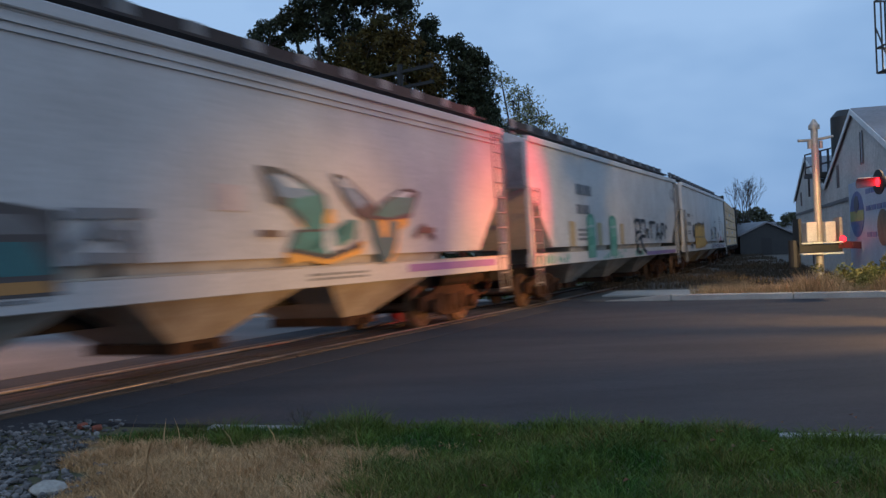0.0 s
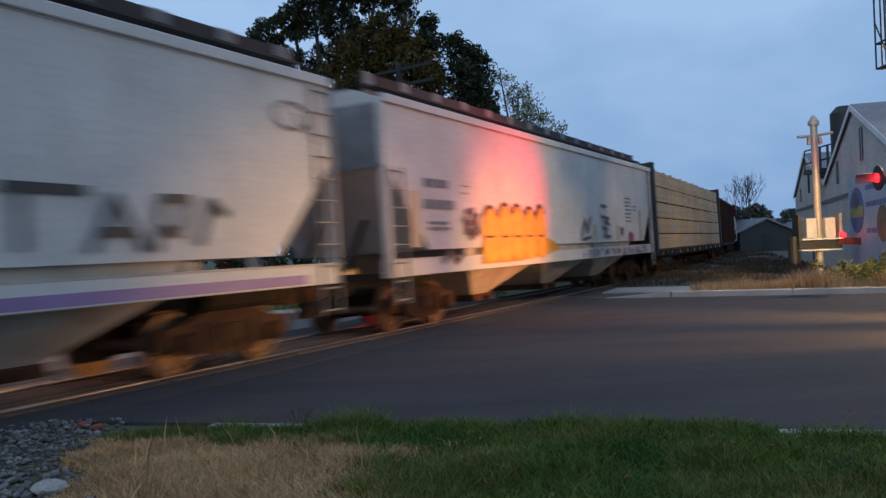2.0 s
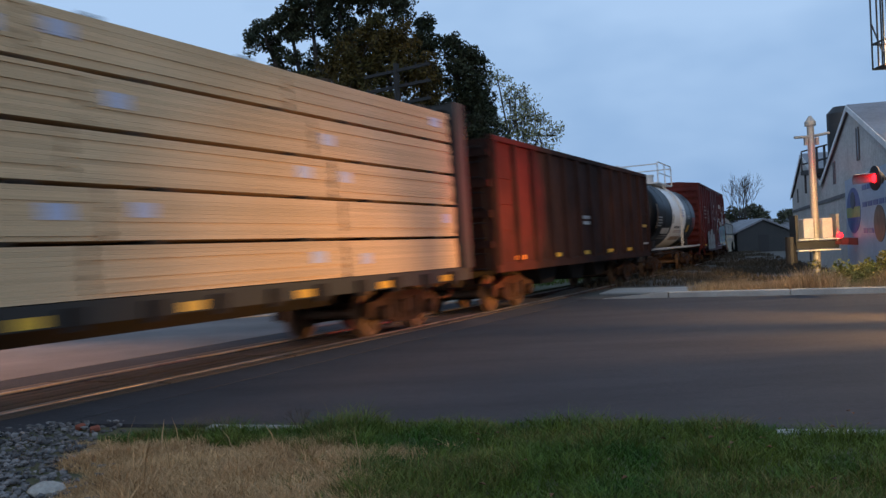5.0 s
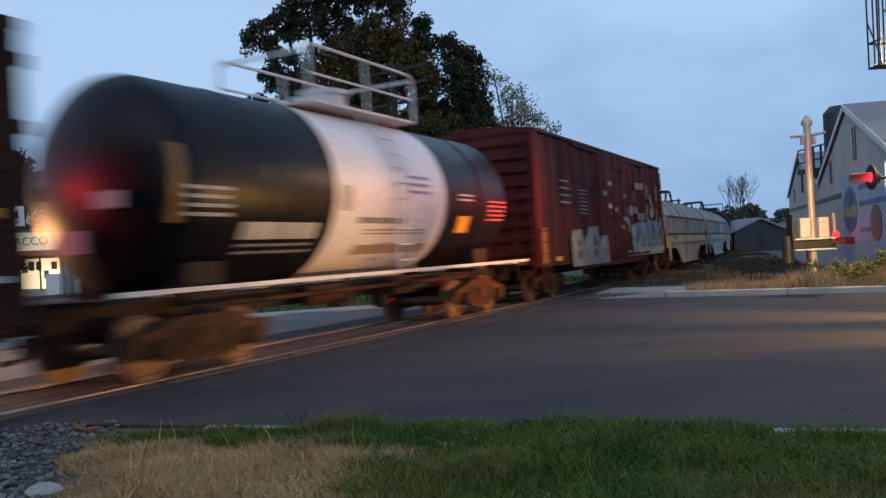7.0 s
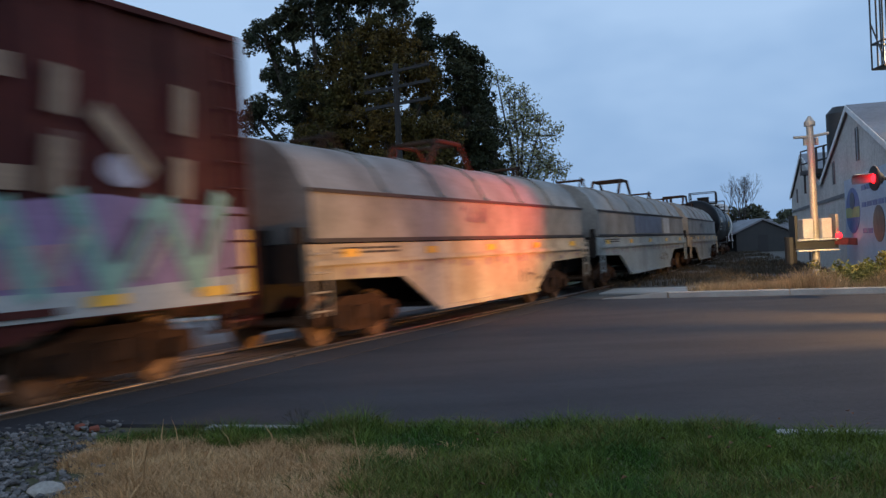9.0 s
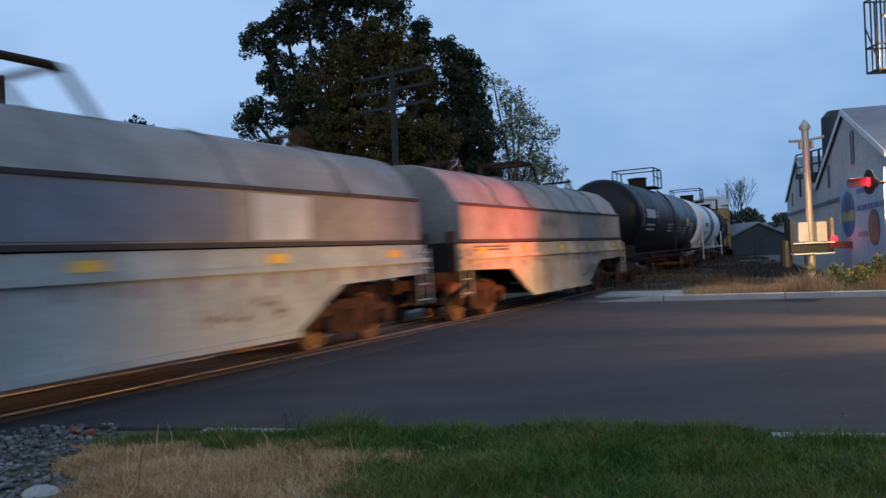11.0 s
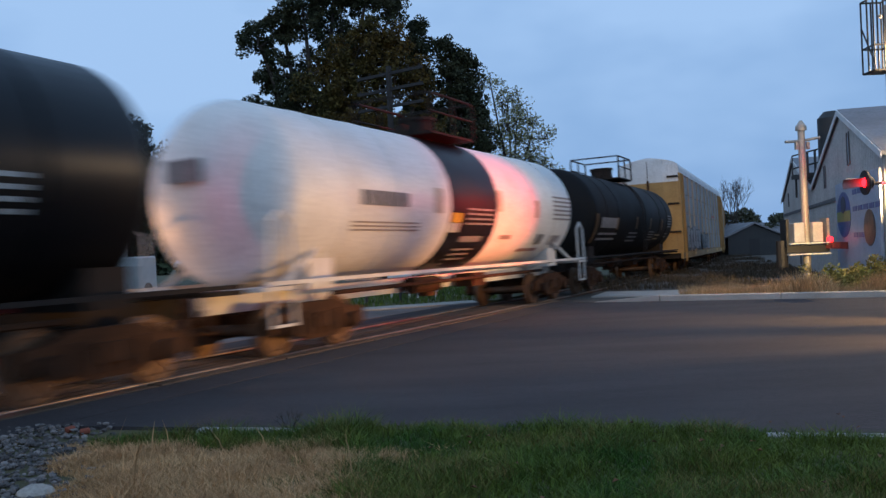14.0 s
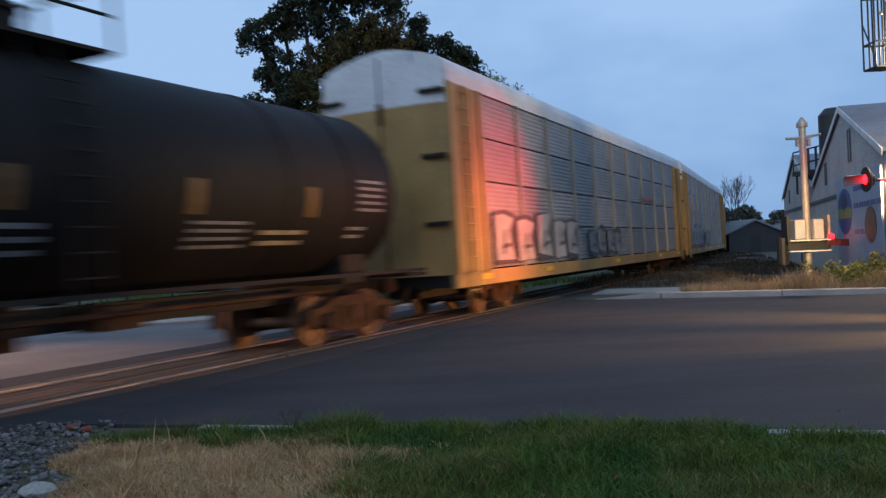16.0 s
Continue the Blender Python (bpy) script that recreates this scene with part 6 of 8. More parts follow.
strip("kerb", [(6.1, edge_far(6.1)), (9.0, edge_far(9.0)), (30.0, edge_far(30.0))], 0.22, -0.3, 0.11, M_CONCRETE, "pale concrete kerb along the far road edge", "kerb", 2.4)
bm = B()
a, b = Vector((4.4, edge_far(4.4), 0)), Vector((6.08, edge_far(6.08), 0))
v = [bm.verts.new(p) for p in ((a.x, a.y, -0.06), (b.x, b.y, -0.06), (b.x + 0.1, b.y + 0.2, -0.06), (a.x + 0.1, a.y + 0.2, -0.06), (a.x, a.y, -0.045), (b.x, b.y, 0.11), (b.x + 0.1, b.y + 0.2, 0.11), (a.x + 0.1, a.y + 0.2, -0.045))]
for q in ((0, 1, 5, 4), (1, 2, 6, 5), (2, 3, 7, 6), (3, 0, 4, 7), (4, 5, 6, 7), (0, 3, 2, 1)):
    bm.faces.new([v[i] for i in q])
tagged(part("kerb_ramp", bm, M_CONCRETE), "tapered concrete end of the kerb", "kerb", kind="structure")
strip("footpath", [(4.75, 26.4), (7.3, 25.4)], 2.6, -0.3, -0.02, M_CONCRETE, "pale concrete footpath slab ending at the track", "footpath", 1.9)
strip("far_footpath", [(-30, 24.4), (-10.9, 20.6), (1.5, 26.0)], 1.1, -0.3, -0.02, M_CONCRETE, "pale concrete footpath along the far road edge", "footpath", 2.4)
for xa, xb in ((40, 2.65), (-1.05, -2.3)):
    strip("edge_line", [(xa, edge_near(xa) - 0.02), (xb, edge_near(xb) - 0.02)], 0.14, -0.2, -0.042, M_LINE, "worn white line at the road edge", "road marking")
far_edge = [track_pose(q, 2.0).translation for q in (5.8, 22.6)]
flat("far_pavement", [(far_edge[0].x, far_edge[0].y), (far_edge[1].x, far_edge[1].y), (-10.6, 20.35), (-40, 24.6), (-60, 29.5), (-60, 22.5), (-30, 14.1)],
     -0.06, -0.044, M_FARROAD, "pale pavement of the road beyond the track", "road")


# ---- grass ----
def blades(name, n, place, material, label, h0, h1, w, seed, lean=0.5, cat="grass"):
    rnd = np.random.default_rng(seed)
    V, F = [], []
    done = 0
    while done < n:
        p = place(rnd)
        if p is None:
            continue
        x, y, z, k = p
        hh = rnd.uniform(h0, h1) * k
        a = rnd.uniform(0, 6.283)
        dx, dy = math.cos(a) * w / 2, math.sin(a) * w / 2
        b = rnd.uniform(0, 6.283)
        l = rnd.uniform(0.1, lean) * hh
        lx, ly = math.cos(b) * l, math.sin(b) * l
        o = len(V)
        V += [(x - dx, y - dy, z), (x + dx, y + dy, z), (x - dx * 0.7 + lx * 0.35, y - dy * 0.7 + ly * 0.35, z + hh * 0.55),
              (x + dx * 0.7 + lx * 0.35, y + dy * 0.7 + ly * 0.35, z + hh * 0.55), (x + lx, y + ly, z + hh * 0.95)]
        F += [(o, o + 1, o + 3, o + 2), (o + 2, o + 3, o + 4)]
        done += 1
    return scatter_mesh(name, V, F, material, label, cat)


def clump(x, y, f=1.0):
    return noise.noise((x * f, y * f, 3.7))


def green_spot(r):
    x, y = r.uniform(-3.4, 6.5), r.uniform(4.2, 7.9)
    open_line = -2.25 < x < -1.05 or x > 2.7
    if y > edge_near(x) + (-0.10 if open_line else 0.14 + 0.12 * clump(x, y, 3)):
        return None
    band = -0.75 + 0.6 * clump(x, y, 1.3) + 0.5 * clump(x, y, 4) + r.uniform(-0.25, 0.25)
    if x < band and y < edge_near(x) - 0.95 + 0.3 * clump(x, y, 2.3):
        return None
    if x < -3.1 + 0.3 * clump(x, y, 3) - (y - 7.5) * 0.3:
        return None
    k = 0.5 + min(0.45, 0.9 * max(0, clump(x, y, 1.7) + 0.10)) + 0.6 * max(0, clump(x + 3, y, 5.0))
    if y > edge_near(x) - 0.5:
        k *= (1.45 if x < -0.6 else 1.0) + 0.7 * max(0, clump(x, y + 4, 3.0))
    return x, y, -0.07, k


def dry_spot(r):
    x, y = r.uniform(-3.6, 0.3), r.uniform(4.4, 7.6)
    band = -0.45 + 0.6 * clump(x, y, 1.3) + 0.5 * clump(x, y, 4) + r.uniform(-0.3, 0.3)
    left = -2.45 - (y - 5) * 0.3 + 0.4 * clump(x + 9, y, 2.0)
    if x > band or x < left or y > edge_near(x) - 0.75 + 0.35 * clump(x, y, 2.0):
        return None
    return x, y, -0.07, 0.7 + 0.8 * max(0, clump(x, y, 2.0) + 0.2)


def sparse_dry(r):
    p = green_spot(r)
    if p is None or clump(p[0] + 5, p[1], 1.3) < -0.02:
        return None
    return p


blades("green_grass", 80000, green_spot, M_GRASS, "uneven green grass on the road verge", 0.05, 0.17, 0.0075, 21, 1.7)
blades("fading_grass", 20000, sparse_dry, M_MIXGRASS, "yellowing grass tufts among the green verge", 0.06, 0.21, 0.006, 22, 1.4)
blades("dry_grass", 60000, dry_spot, M_DRYGRASS, "matted pale dry grass on the verge", 0.03, 0.12, 0.0045, 23, 2.0)
blades("dry_stalks", 60, dry_spot, M_DRYGRASS, "pale bent dead stalks standing in the dry grass", 0.18, 0.34, 0.012, 24, 0.8)


def fallen_leaves():
    rnd = random.Random(77)
    V, F = [], []
    for k in range(46):
        x, y = rnd.uniform(-0.2, 4.5), rnd.uniform(5.0, 7.2)
        z, a, q = rnd.uniform(0.0, 0.06), rnd.uniform(0, 6.28), rnd.uniform(0.02, 0.035)
        c0, s0 = math.cos(a) * q, math.sin(a) * q
        o = len(V)
        V += [(x - c0, y - s0, z), (x + s0 * 0.6, y - c0 * 0.6, z + 0.015), (x + c0, y + s0, z + 0.008), (x - s0 * 0.6, y + c0 * 0.6, z + 0.02)]
        F.append((o, o + 1, o + 2, o + 3))
    scatter_mesh("fallen_leaves", V, F, mat("fallen_leaf", (0.17, 0.065, 0.025), (0.10, 0.05, 0.02), rough=0.8, fine=20, bump=0, island=0.4), "brown fallen leaves caught in the verge grass", "leaves")


fallen_leaves()


def kerb_clump(r):
    x = r.uniform(7.1, 13.2)
    y = edge_far(x) + 0.35 + r.uniform(0, 1.6) ** 1.2
    return x, y, -0.06, 0.55 + 0.6 * max(0, clump(x, y, 0.9) + 0.35) * (1.0 if x > 7.3 else 0.8)


def lot_spot(r):
    x, y = r.uniform(5, 40), r.uniform(26, 85)
    if x > 12.4 + (y - 24) * 0.31 or x < 3.5 + (y - 28) * 0.33 or y < edge_far(x) + (6.4 if x < 9.0 else 2.2) or clump(x, y, 0.35) < -0.1:
        return None
    return x, y, -0.06, 1.0


def far_spot(r):
    x, y = r.uniform(-14, 8), r.uniform(22, 40)
    if y < 24.9 + 0.44 * (x + 0) + 1.9 if x < 2 else y < 30 + 1.6 * (x - 2):
        return None
    return x, y, -0.06, 1.0


blades("tall_dry_grass", 9000, kerb_clump, M_DRYGRASS, "tall tawny dry grass behind the kerb", 0.35, 0.75, 0.016, 25, 0.7)
blades("lot_grass", 20000, lot_spot, M_LOTGRASS, "thin dry weeds on the bare lot", 0.08, 0.3, 0.03, 26, 0.9)
blades("far_grass", 14000, far_spot, M_GRASS, "short grass beyond the crossing", 0.08, 0.22, 0.03, 27, 0.9)


def leaf_cloud(n, centres, size, seed, flat_k=1.0):
    """Small folded leaf sprays round clump centres (x, y, z, r)."""
    rnd = np.random.default_rng(seed)
    c = np.array(centres)
    wts = c[:, 3] ** 2
    pick = rnd.choice(len(c), n, p=wts / wts.sum())
    d = rnd.normal(size=(n, 3))
    d /= np.linalg.norm(d, axis=1)[:, None]
    rad = c[pick, 3][:, None] * rnd.uniform(0.35, 1.0, (n, 1)) ** 0.6
    p = c[pick, :3] + d * rad * np.array([1, 1, 0.8 * flat_k])
    a = rnd.normal(size=(n, 3))
    a /= np.linalg.norm(a, axis=1)[:, None]
    b = np.cross(a, rnd.normal(size=(n, 3)))
    b /= np.linalg.norm(b, axis=1)[:, None]
    s = size * rnd.uniform(0.5, 1.3, (n, 1))
    V = np.stack([p - a * s, p + b * s * 0.45, p + a * s, p - b * s * 0.45 + np.cross(a, b) * s * 0.2], 1).reshape(-1, 3)
    F = (np.arange(n)[:, None] * 4 + np.arange(4)).tolist()
    return V.tolist(), F


def limb(bm, p, d, length, r, depth, rnd, tips, spread=0.6, gravity=0.0):
    q = p + d * length
    rod(bm, p, q, r, 7 if depth > 1 else 5, r * 0.68)
    if depth == 0:
        tips.append(q)
        return
    if depth <= 2:
        tips.append(q)
    for i in range(rnd.choice((2, 3, 3))):
        axis = Vector((rnd.uniform(-1, 1), rnd.uniform(-1, 1), rnd.uniform(-0.5, 0.6))).normalized()
        nd = (d + axis * spread * rnd.uniform(0.7, 1.3) + Vector((0, 0, 0.12 - gravity))).normalized()
        limb(bm, q, nd, length * rnd.uniform(0.62, 0.86), r * 0.62, depth - 1, rnd, tips, spread, gravity)


def tree(name, label, base, height, half, trunk_r, leaf_mat, n_leaves, size, seed, clump_r=1.1, depth=4, spread=0.6, gravity=0.0, low=0.2):
    """A tree of a given height and half width; low: how far down (as a share of the height) leaf clumps hang."""
    rnd = random.Random(seed)
    t = thing(name, label, "tree", Matrix.Translation(base))
    bm = B()
    tips = []
    rod(bm, (0, 0, -0.3), (0, 0, height * 0.26), trunk_r, 10, trunk_r * 0.8)
    for i in range(5):
        a = 2 * math.pi * (i + rnd.random() * 0.5) / 5
        d = Vector((math.cos(a) * 0.5, math.sin(a) * 0.5, 1.0)).normalized()
        limb(bm, Vector((0, 0, height * 0.25)), d, height * 0.25, trunk_r * 0.6, depth, rnd, tips, spread, gravity)
    top = max(q.z for q in tips)
    k = height / (top + clump_r * 0.6)
    wide = sorted(math.hypot(q.x, q.y) for q in tips)[int(len(tips) * 0.96)]
    w = (half - clump_r * 0.5) / wide
    for v in bm.verts:
        v.co.z *= k
        f = w if v.co.z > height * 0.3 else 1.0
        v.co.x *= f
        v.co.y *= f
    part("trunk", bm, M_BARK, t)
    if n_leaves:
        cs = [(q.x * w, q.y * w, q.z * k, clump_r * rnd.uniform(0.5, 1.2)) for q in tips]
        for i in range(int(len(tips) * low)):
            a, r = rnd.uniform(0, 6.283), half * math.sqrt(rnd.random()) * 0.9
            cs.append((math.cos(a) * r, math.sin(a) * r, height * rnd.uniform(0.16, 0.62), clump_r * rnd.uniform(0.6, 1.1)))
        V, F = leaf_cloud(n_leaves, cs, size, seed)
        me = bpy.data.meshes.new("crown")
        me.from_pydata(V, [], F)
        me.materials.append(leaf_mat)
        cr = new("crown", me)
        cr.parent = t
    return t


def lobed_tree(name, label, base, trunk_r, lobes, leaf_mat, n_clumps, per_clump, size, clump_r, seed, fork=0.3, twig=0.02):
    """A tree whose limbs fork out to lobes (x, z, radius from the foot); each lobe holds many small leaf clumps on twigs."""
    rnd = random.Random(seed)
    t = thing(name, label, "tree", Matrix.Translation(base))
    top = max(z for x, z, r in lobes)
    bm = B()
    crotch = Vector((0, 0, top * fork))
    rod(bm, (0, 0, -0.3), crotch, trunk_r, 10, trunk_r * 0.75)
    area = sum(r * r for x, z, r in lobes)
    clumps = []
    for x, z, r in lobes:
        hub = Vector((x, rnd.uniform(-0.5, 0.5) * r, z))
        mid = crotch.lerp(hub, 0.5) + Vector((rnd.uniform(-0.3, 0.3), rnd.uniform(-0.3, 0.3), 0.25))
        rod(bm, crotch - Vector((0, 0, 0.15)), mid, trunk_r * 0.5, 7, trunk_r * 0.34)
        rod(bm, mid, hub, trunk_r * 0.34, 6, trunk_r * 0.16)
        n = max(5, round(n_clumps * r * r / area))
        boughs = []
        for k in range(max(4, n // 9)):
            d = Vector((rnd.gauss(0, 1), rnd.gauss(0, 1), rnd.gauss(0.15, 0.8))).normalized()
            q = hub + d * r * rnd.uniform(0.45, 0.7)
            rod(bm, hub, q, trunk_r * 0.15, 5, trunk_r * 0.07)
            boughs.append(q)
        for k in range(n):
            d = Vector((rnd.gauss(0, 1), rnd.gauss(0, 1), rnd.gauss(0, 0.9))).normalized()
            q = hub + d * r * (0.25 + 0.78 * rnd.random() ** 0.65)
            near = min(boughs, key=lambda w: (w - q).length)
            rod(bm, near, q, twig, 4, twig * 0.5)
            clumps.append((q.x, q.y, q.z, clump_r * rnd.uniform(0.6, 1.35)))
    part("trunk", bm, M_BARK, t, smooth=True)
    V, F = leaf_cloud(len(clumps) * per_clump, clumps, size, seed)
    me = bpy.data.meshes.new("crown")
    me.from_pydata(V, [], F)
    me.materials.append(leaf_mat)
    new("crown", me).parent = t
    return t


def around(x0, *lobes):
    return [(x - x0, z, r) for x, z, r in lobes]


lobed_tree("oak_tree", "large dark oak with a ragged open crown behind the tracks", (-6.4, 46, -0.1), 0.45,
           around(-6.4, (-9.0, 13.3, 1.25), (-7.7, 14.1, 1.2), (-6.5, 14.6, 1.5), (-4.9, 15.6, 1.5), (-3.1, 15.7, 1.5), (-1.75, 14.7, 0.9), (-9.7, 9.3, 1.25), (-8.6, 11.3, 0.8), (-7.3, 11.6, 1.5), (-6.6, 9.4, 1.9), (-9.2, 7.2, 1.3), (-7.0, 6.6, 2.0), (-4.6, 13.2, 1.6)),
           M_LEAF_D, 700, 74, 0.105, 0.36, 3)
lobed_tree("maple_tree", "browning broad tree with thick autumn foliage", (-2.8, 43, -0.1), 0.35,
           around(-2.8, (-2.3, 12.3, 1.3), (-3.8, 11.2, 1.6), (-1.6, 10.6, 1.6), (-5.3, 9.9, 1.6), (-3.6, 8.7, 1.9), (-0.4, 9.9, 0.9), (-0.2, 6.9, 1.6), (-2.0, 7.2, 1.9), (-5.4, 7.2, 1.9), (-3.4, 5.4, 2.0), (-0.2, 4.6, 1.7)),
           M_LEAF_B, 980, 72, 0.10, 0.40, 8)
lobed_tree("oak_tree", "dark upright oak with a narrow pointed top", (-0.6, 48, -0.1), 0.3,
           around(-0.6, (-0.62, 14.5, 0.6), (-0.66, 13.2, 0.85), (-0.5, 11.6, 1.0), (-0.4, 9.6, 1.2), (-0.4, 7.4, 1.3)), M_LEAF_D, 190, 60, 0.12, 0.34, 15)
lobed_tree("oak_tree", "dark oak with an uneven upright crown", (1.9, 48.6, -0.1), 0.35,
           around(1.9, (1.0, 13.0, 0.85), (1.75, 12.4, 0.8), (1.7, 11.4, 1.35), (1.4, 9.9, 1.5), (2.4, 9.6, 1.2), (1.9, 7.9, 1.75), (2.5, 6.2, 1.6), (1.4, 5.0, 1.6)), M_LEAF_D, 480, 76, 0.105, 0.37, 14)
lobed_tree("willow_tree", "pale thin-leaved tree with open upright twigs", (4.6, 51, -0.1), 0.2,
           around(4.6, (3.7, 11.6, 0.8), (4.7, 10.5, 1.1), (5.2, 9.4, 1.35), (6.0, 8.2, 1.5), (4.2, 8.6, 1.2), (5.4, 6.6, 1.8), (6.6, 6.2, 1.2)), M_LEAF_P, 330, 17, 0.10, 0.42, 19, 0.25, 0.025)
tree("bare_tree", "leafless grey tree far beyond the lot", (33.6, 96, -0.3), 9.6, 3.0, 0.2, None, 0, 0.2, 27, 0.5, 5, 0.62)
tree("roadside_tree", "small dark tree seen over the train", (-21.3, 60, -0.3), 12.2, 4.0, 0.25, M_LEAF_D, 20000, 0.22, 31, 1.0, 3, 0.55, 0, 1.2)
tree("shop_tree", "dark tree behind the shop", (-33, 63, -0.3), 10.5, 4.5, 0.3, M_LEAF_D, 9000, 0.32, 33, 1.3, 3, 0.6)
tree("shop_tree", "dark tree behind the shop", (-27, 66, -0.3), 9.0, 3.5, 0.3, M_LEAF_D, 8000, 0.32, 35, 1.3, 3, 0.6)


def hedge(name, label, x0, x1, y, h, n, seed, step=3.0, m=None, leaf=0.0):
    rnd = random.Random(seed)
    cs = []
    x = x0
    while x < x1:
        hh = h * (rnd.uniform(0.8, 1.02) if leaf else rnd.uniform(0.55, 1.1))
        for k in range(4):
            cs.append((x + rnd.uniform(-1, 1), y + rnd.uniform(-2.5, 2.5), hh * (k + 0.5) / 4, max(0.5, hh * (0.17 if leaf else 0.26))))
        x += step * rnd.uniform(0.5, 0.9)
    V, F = leaf_cloud(n, cs, leaf or 0.09 * h + 0.12, seed)
    scatter_mesh(name, V, F, m or M_LEAF_H, label, "trees")


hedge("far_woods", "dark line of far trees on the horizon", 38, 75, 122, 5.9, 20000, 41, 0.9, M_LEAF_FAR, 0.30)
hedge("far_woods", "dark line of far trees on the horizon", -160, 20, 135, 7.0, 16000, 42, 4.0)
hedge("scrub", "low scrub along the curve of the track", 12, 30, 92, 2.2, 3000, 43, 2.0)


def weed_spots(n, seed):
    rnd = random.Random(seed)
    out = []
    for i in range(n):
        x = rnd.uniform(10.6, 19)
        y = edge_far(x) + 0.5 + rnd.uniform(0, 2.6)
        out.append((x, y, rnd.uniform(0.05, 0.75 + 0.14 * (x - 10.6)) * rnd.uniform(0.45, 1.0), rnd.uniform(0.12, 0.32)))
    return out


V, F = leaf_cloud(30000, weed_spots(380, 51), 0.055, 52)
scatter_mesh("roadside_weeds", V, F, M_WEED, "ragged yellow-green weeds behind the kerb", "weeds")
V, F = leaf_cloud(900, [(13.0 + 0.3 * k, 24.6 - 0.2 * k, 0.5 + 0.12 * k, 0.4) for k in range(6)], 0.12, 53)
scatter_mesh("roadside_shrub", V, F, M_LEAF_B, "thin brown shrub in front of the barn", "weeds")


def bare_weed(base, seed):
    rnd = random.Random(seed)
    bm = B()
    tips = []
    for i in range(7):
        d = Vector((rnd.uniform(-0.6, 0.6), rnd.uniform(-0.6, 0.6), 1)).normalized()
        limb(bm, Vector(base), d, 0.11, 0.0035, 2, rnd, tips, 0.5)
    tagged(part("dead_weed", bm, M_BARK), "small leafless dead weed at the road edge", "weed")


bare_weed((-1.38, 7.75, -0.07), 61)
bm = B()
bmesh.ops.create_icosphere(bm, subdivisions=2, radius=0.11, matrix=Matrix.Translation((-2.86, 6.0, -0.02)) @ Matrix.Diagonal((1.2, 0.7, 0.42, 1)))
for v in bm.verts:
    v.co += Vector((noise.noise(v.co * 9), noise.noise(v.co * 9 + Vector((3, 0, 0))), noise.noise(v.co * 7))) * 0.03
tagged(part("pale_rock", bm, M_CONCRETE), "pale flat rock lying beside the ballast", "rock")
for k, (x, y) in enumerate(((-3.42, 8.2), (-3.62, 8.34))):
    bm = B()
    box(bm, -0.045, 0.045, -0.03, 0.03, -0.02, 0.03)
    tagged(part("broken_brick", bm, mat("red_brick", (0.28, 0.075, 0.04), (0.2, 0.06, 0.035), rough=0.85, fine=30) if k == 0 else bpy.data.materials["red_brick"], bevel=0.01,
                at=pose(x, y, -0.035, 8, -6, 40 * k + 20)), "small piece of broken red brick on the stones", "brick", "brick pieces")


# ---- signals ----
def flasher(owner, at, lit):
    """A round black hood-and-disc lamp; local -x is the way it shines."""
    bm = B()
    lathe(bm, [(-0.02, 0.31), (0.02, 0.31), (0.05, 0.26)], 28, "X")
    d = part("target_disc", bm, M_BLACK, owner, at=at)
    bm = B()
    lathe(bm, [(0.02, 0.14), (0.16, 0.14), (0.22, 0.07)], 18, "X")
    part("lamp_housing", bm, M_BLACK, d)
    bm = B()
    n = 18
    ang = [math.radians(-45 + 165 * i / n) for i in range(n + 1)]
    A = [bm.verts.new((-0.02, 0.125 * math.cos(a), 0.125 * math.sin(a))) for a in ang]
    C = [bm.verts.new((-0.5, 0.13 * math.cos(a), 0.13 * math.sin(a) - 0.03)) for a in ang]
    A2 = [bm.verts.new((-0.02, 0.137 * math.cos(a), 0.137 * math.sin(a))) for a in ang]
    C2 = [bm.verts.new((-0.5, 0.142 * math.cos(a), 0.142 * math.sin(a) - 0.03)) for a in ang]
    for i in range(n):
        bm.faces.new((A[i], A[i + 1], C[i + 1], C[i]))
        bm.faces.new((A2[i], C2[i], C2[i + 1], A2[i + 1]))
        bm.faces.new((C[i], C[i + 1], C2[i + 1], C2[i]))
    part("hood", bm, M_HOODRED if lit else M_BLACK, d)
    bm = B()
    lathe(bm, [(-0.06, 0.03), (-0.05, 0.10), (-0.022, 0.115)], 18, "X")
    part("lens", bm, G_RED if lit else M_BLACK, d, "glowing red lens" if lit else "")


M_HOODRED = mat("hood_paint", (0.22, 0.20, 0.20), (0.16, 0.15, 0.15), rough=0.6, fine=20)


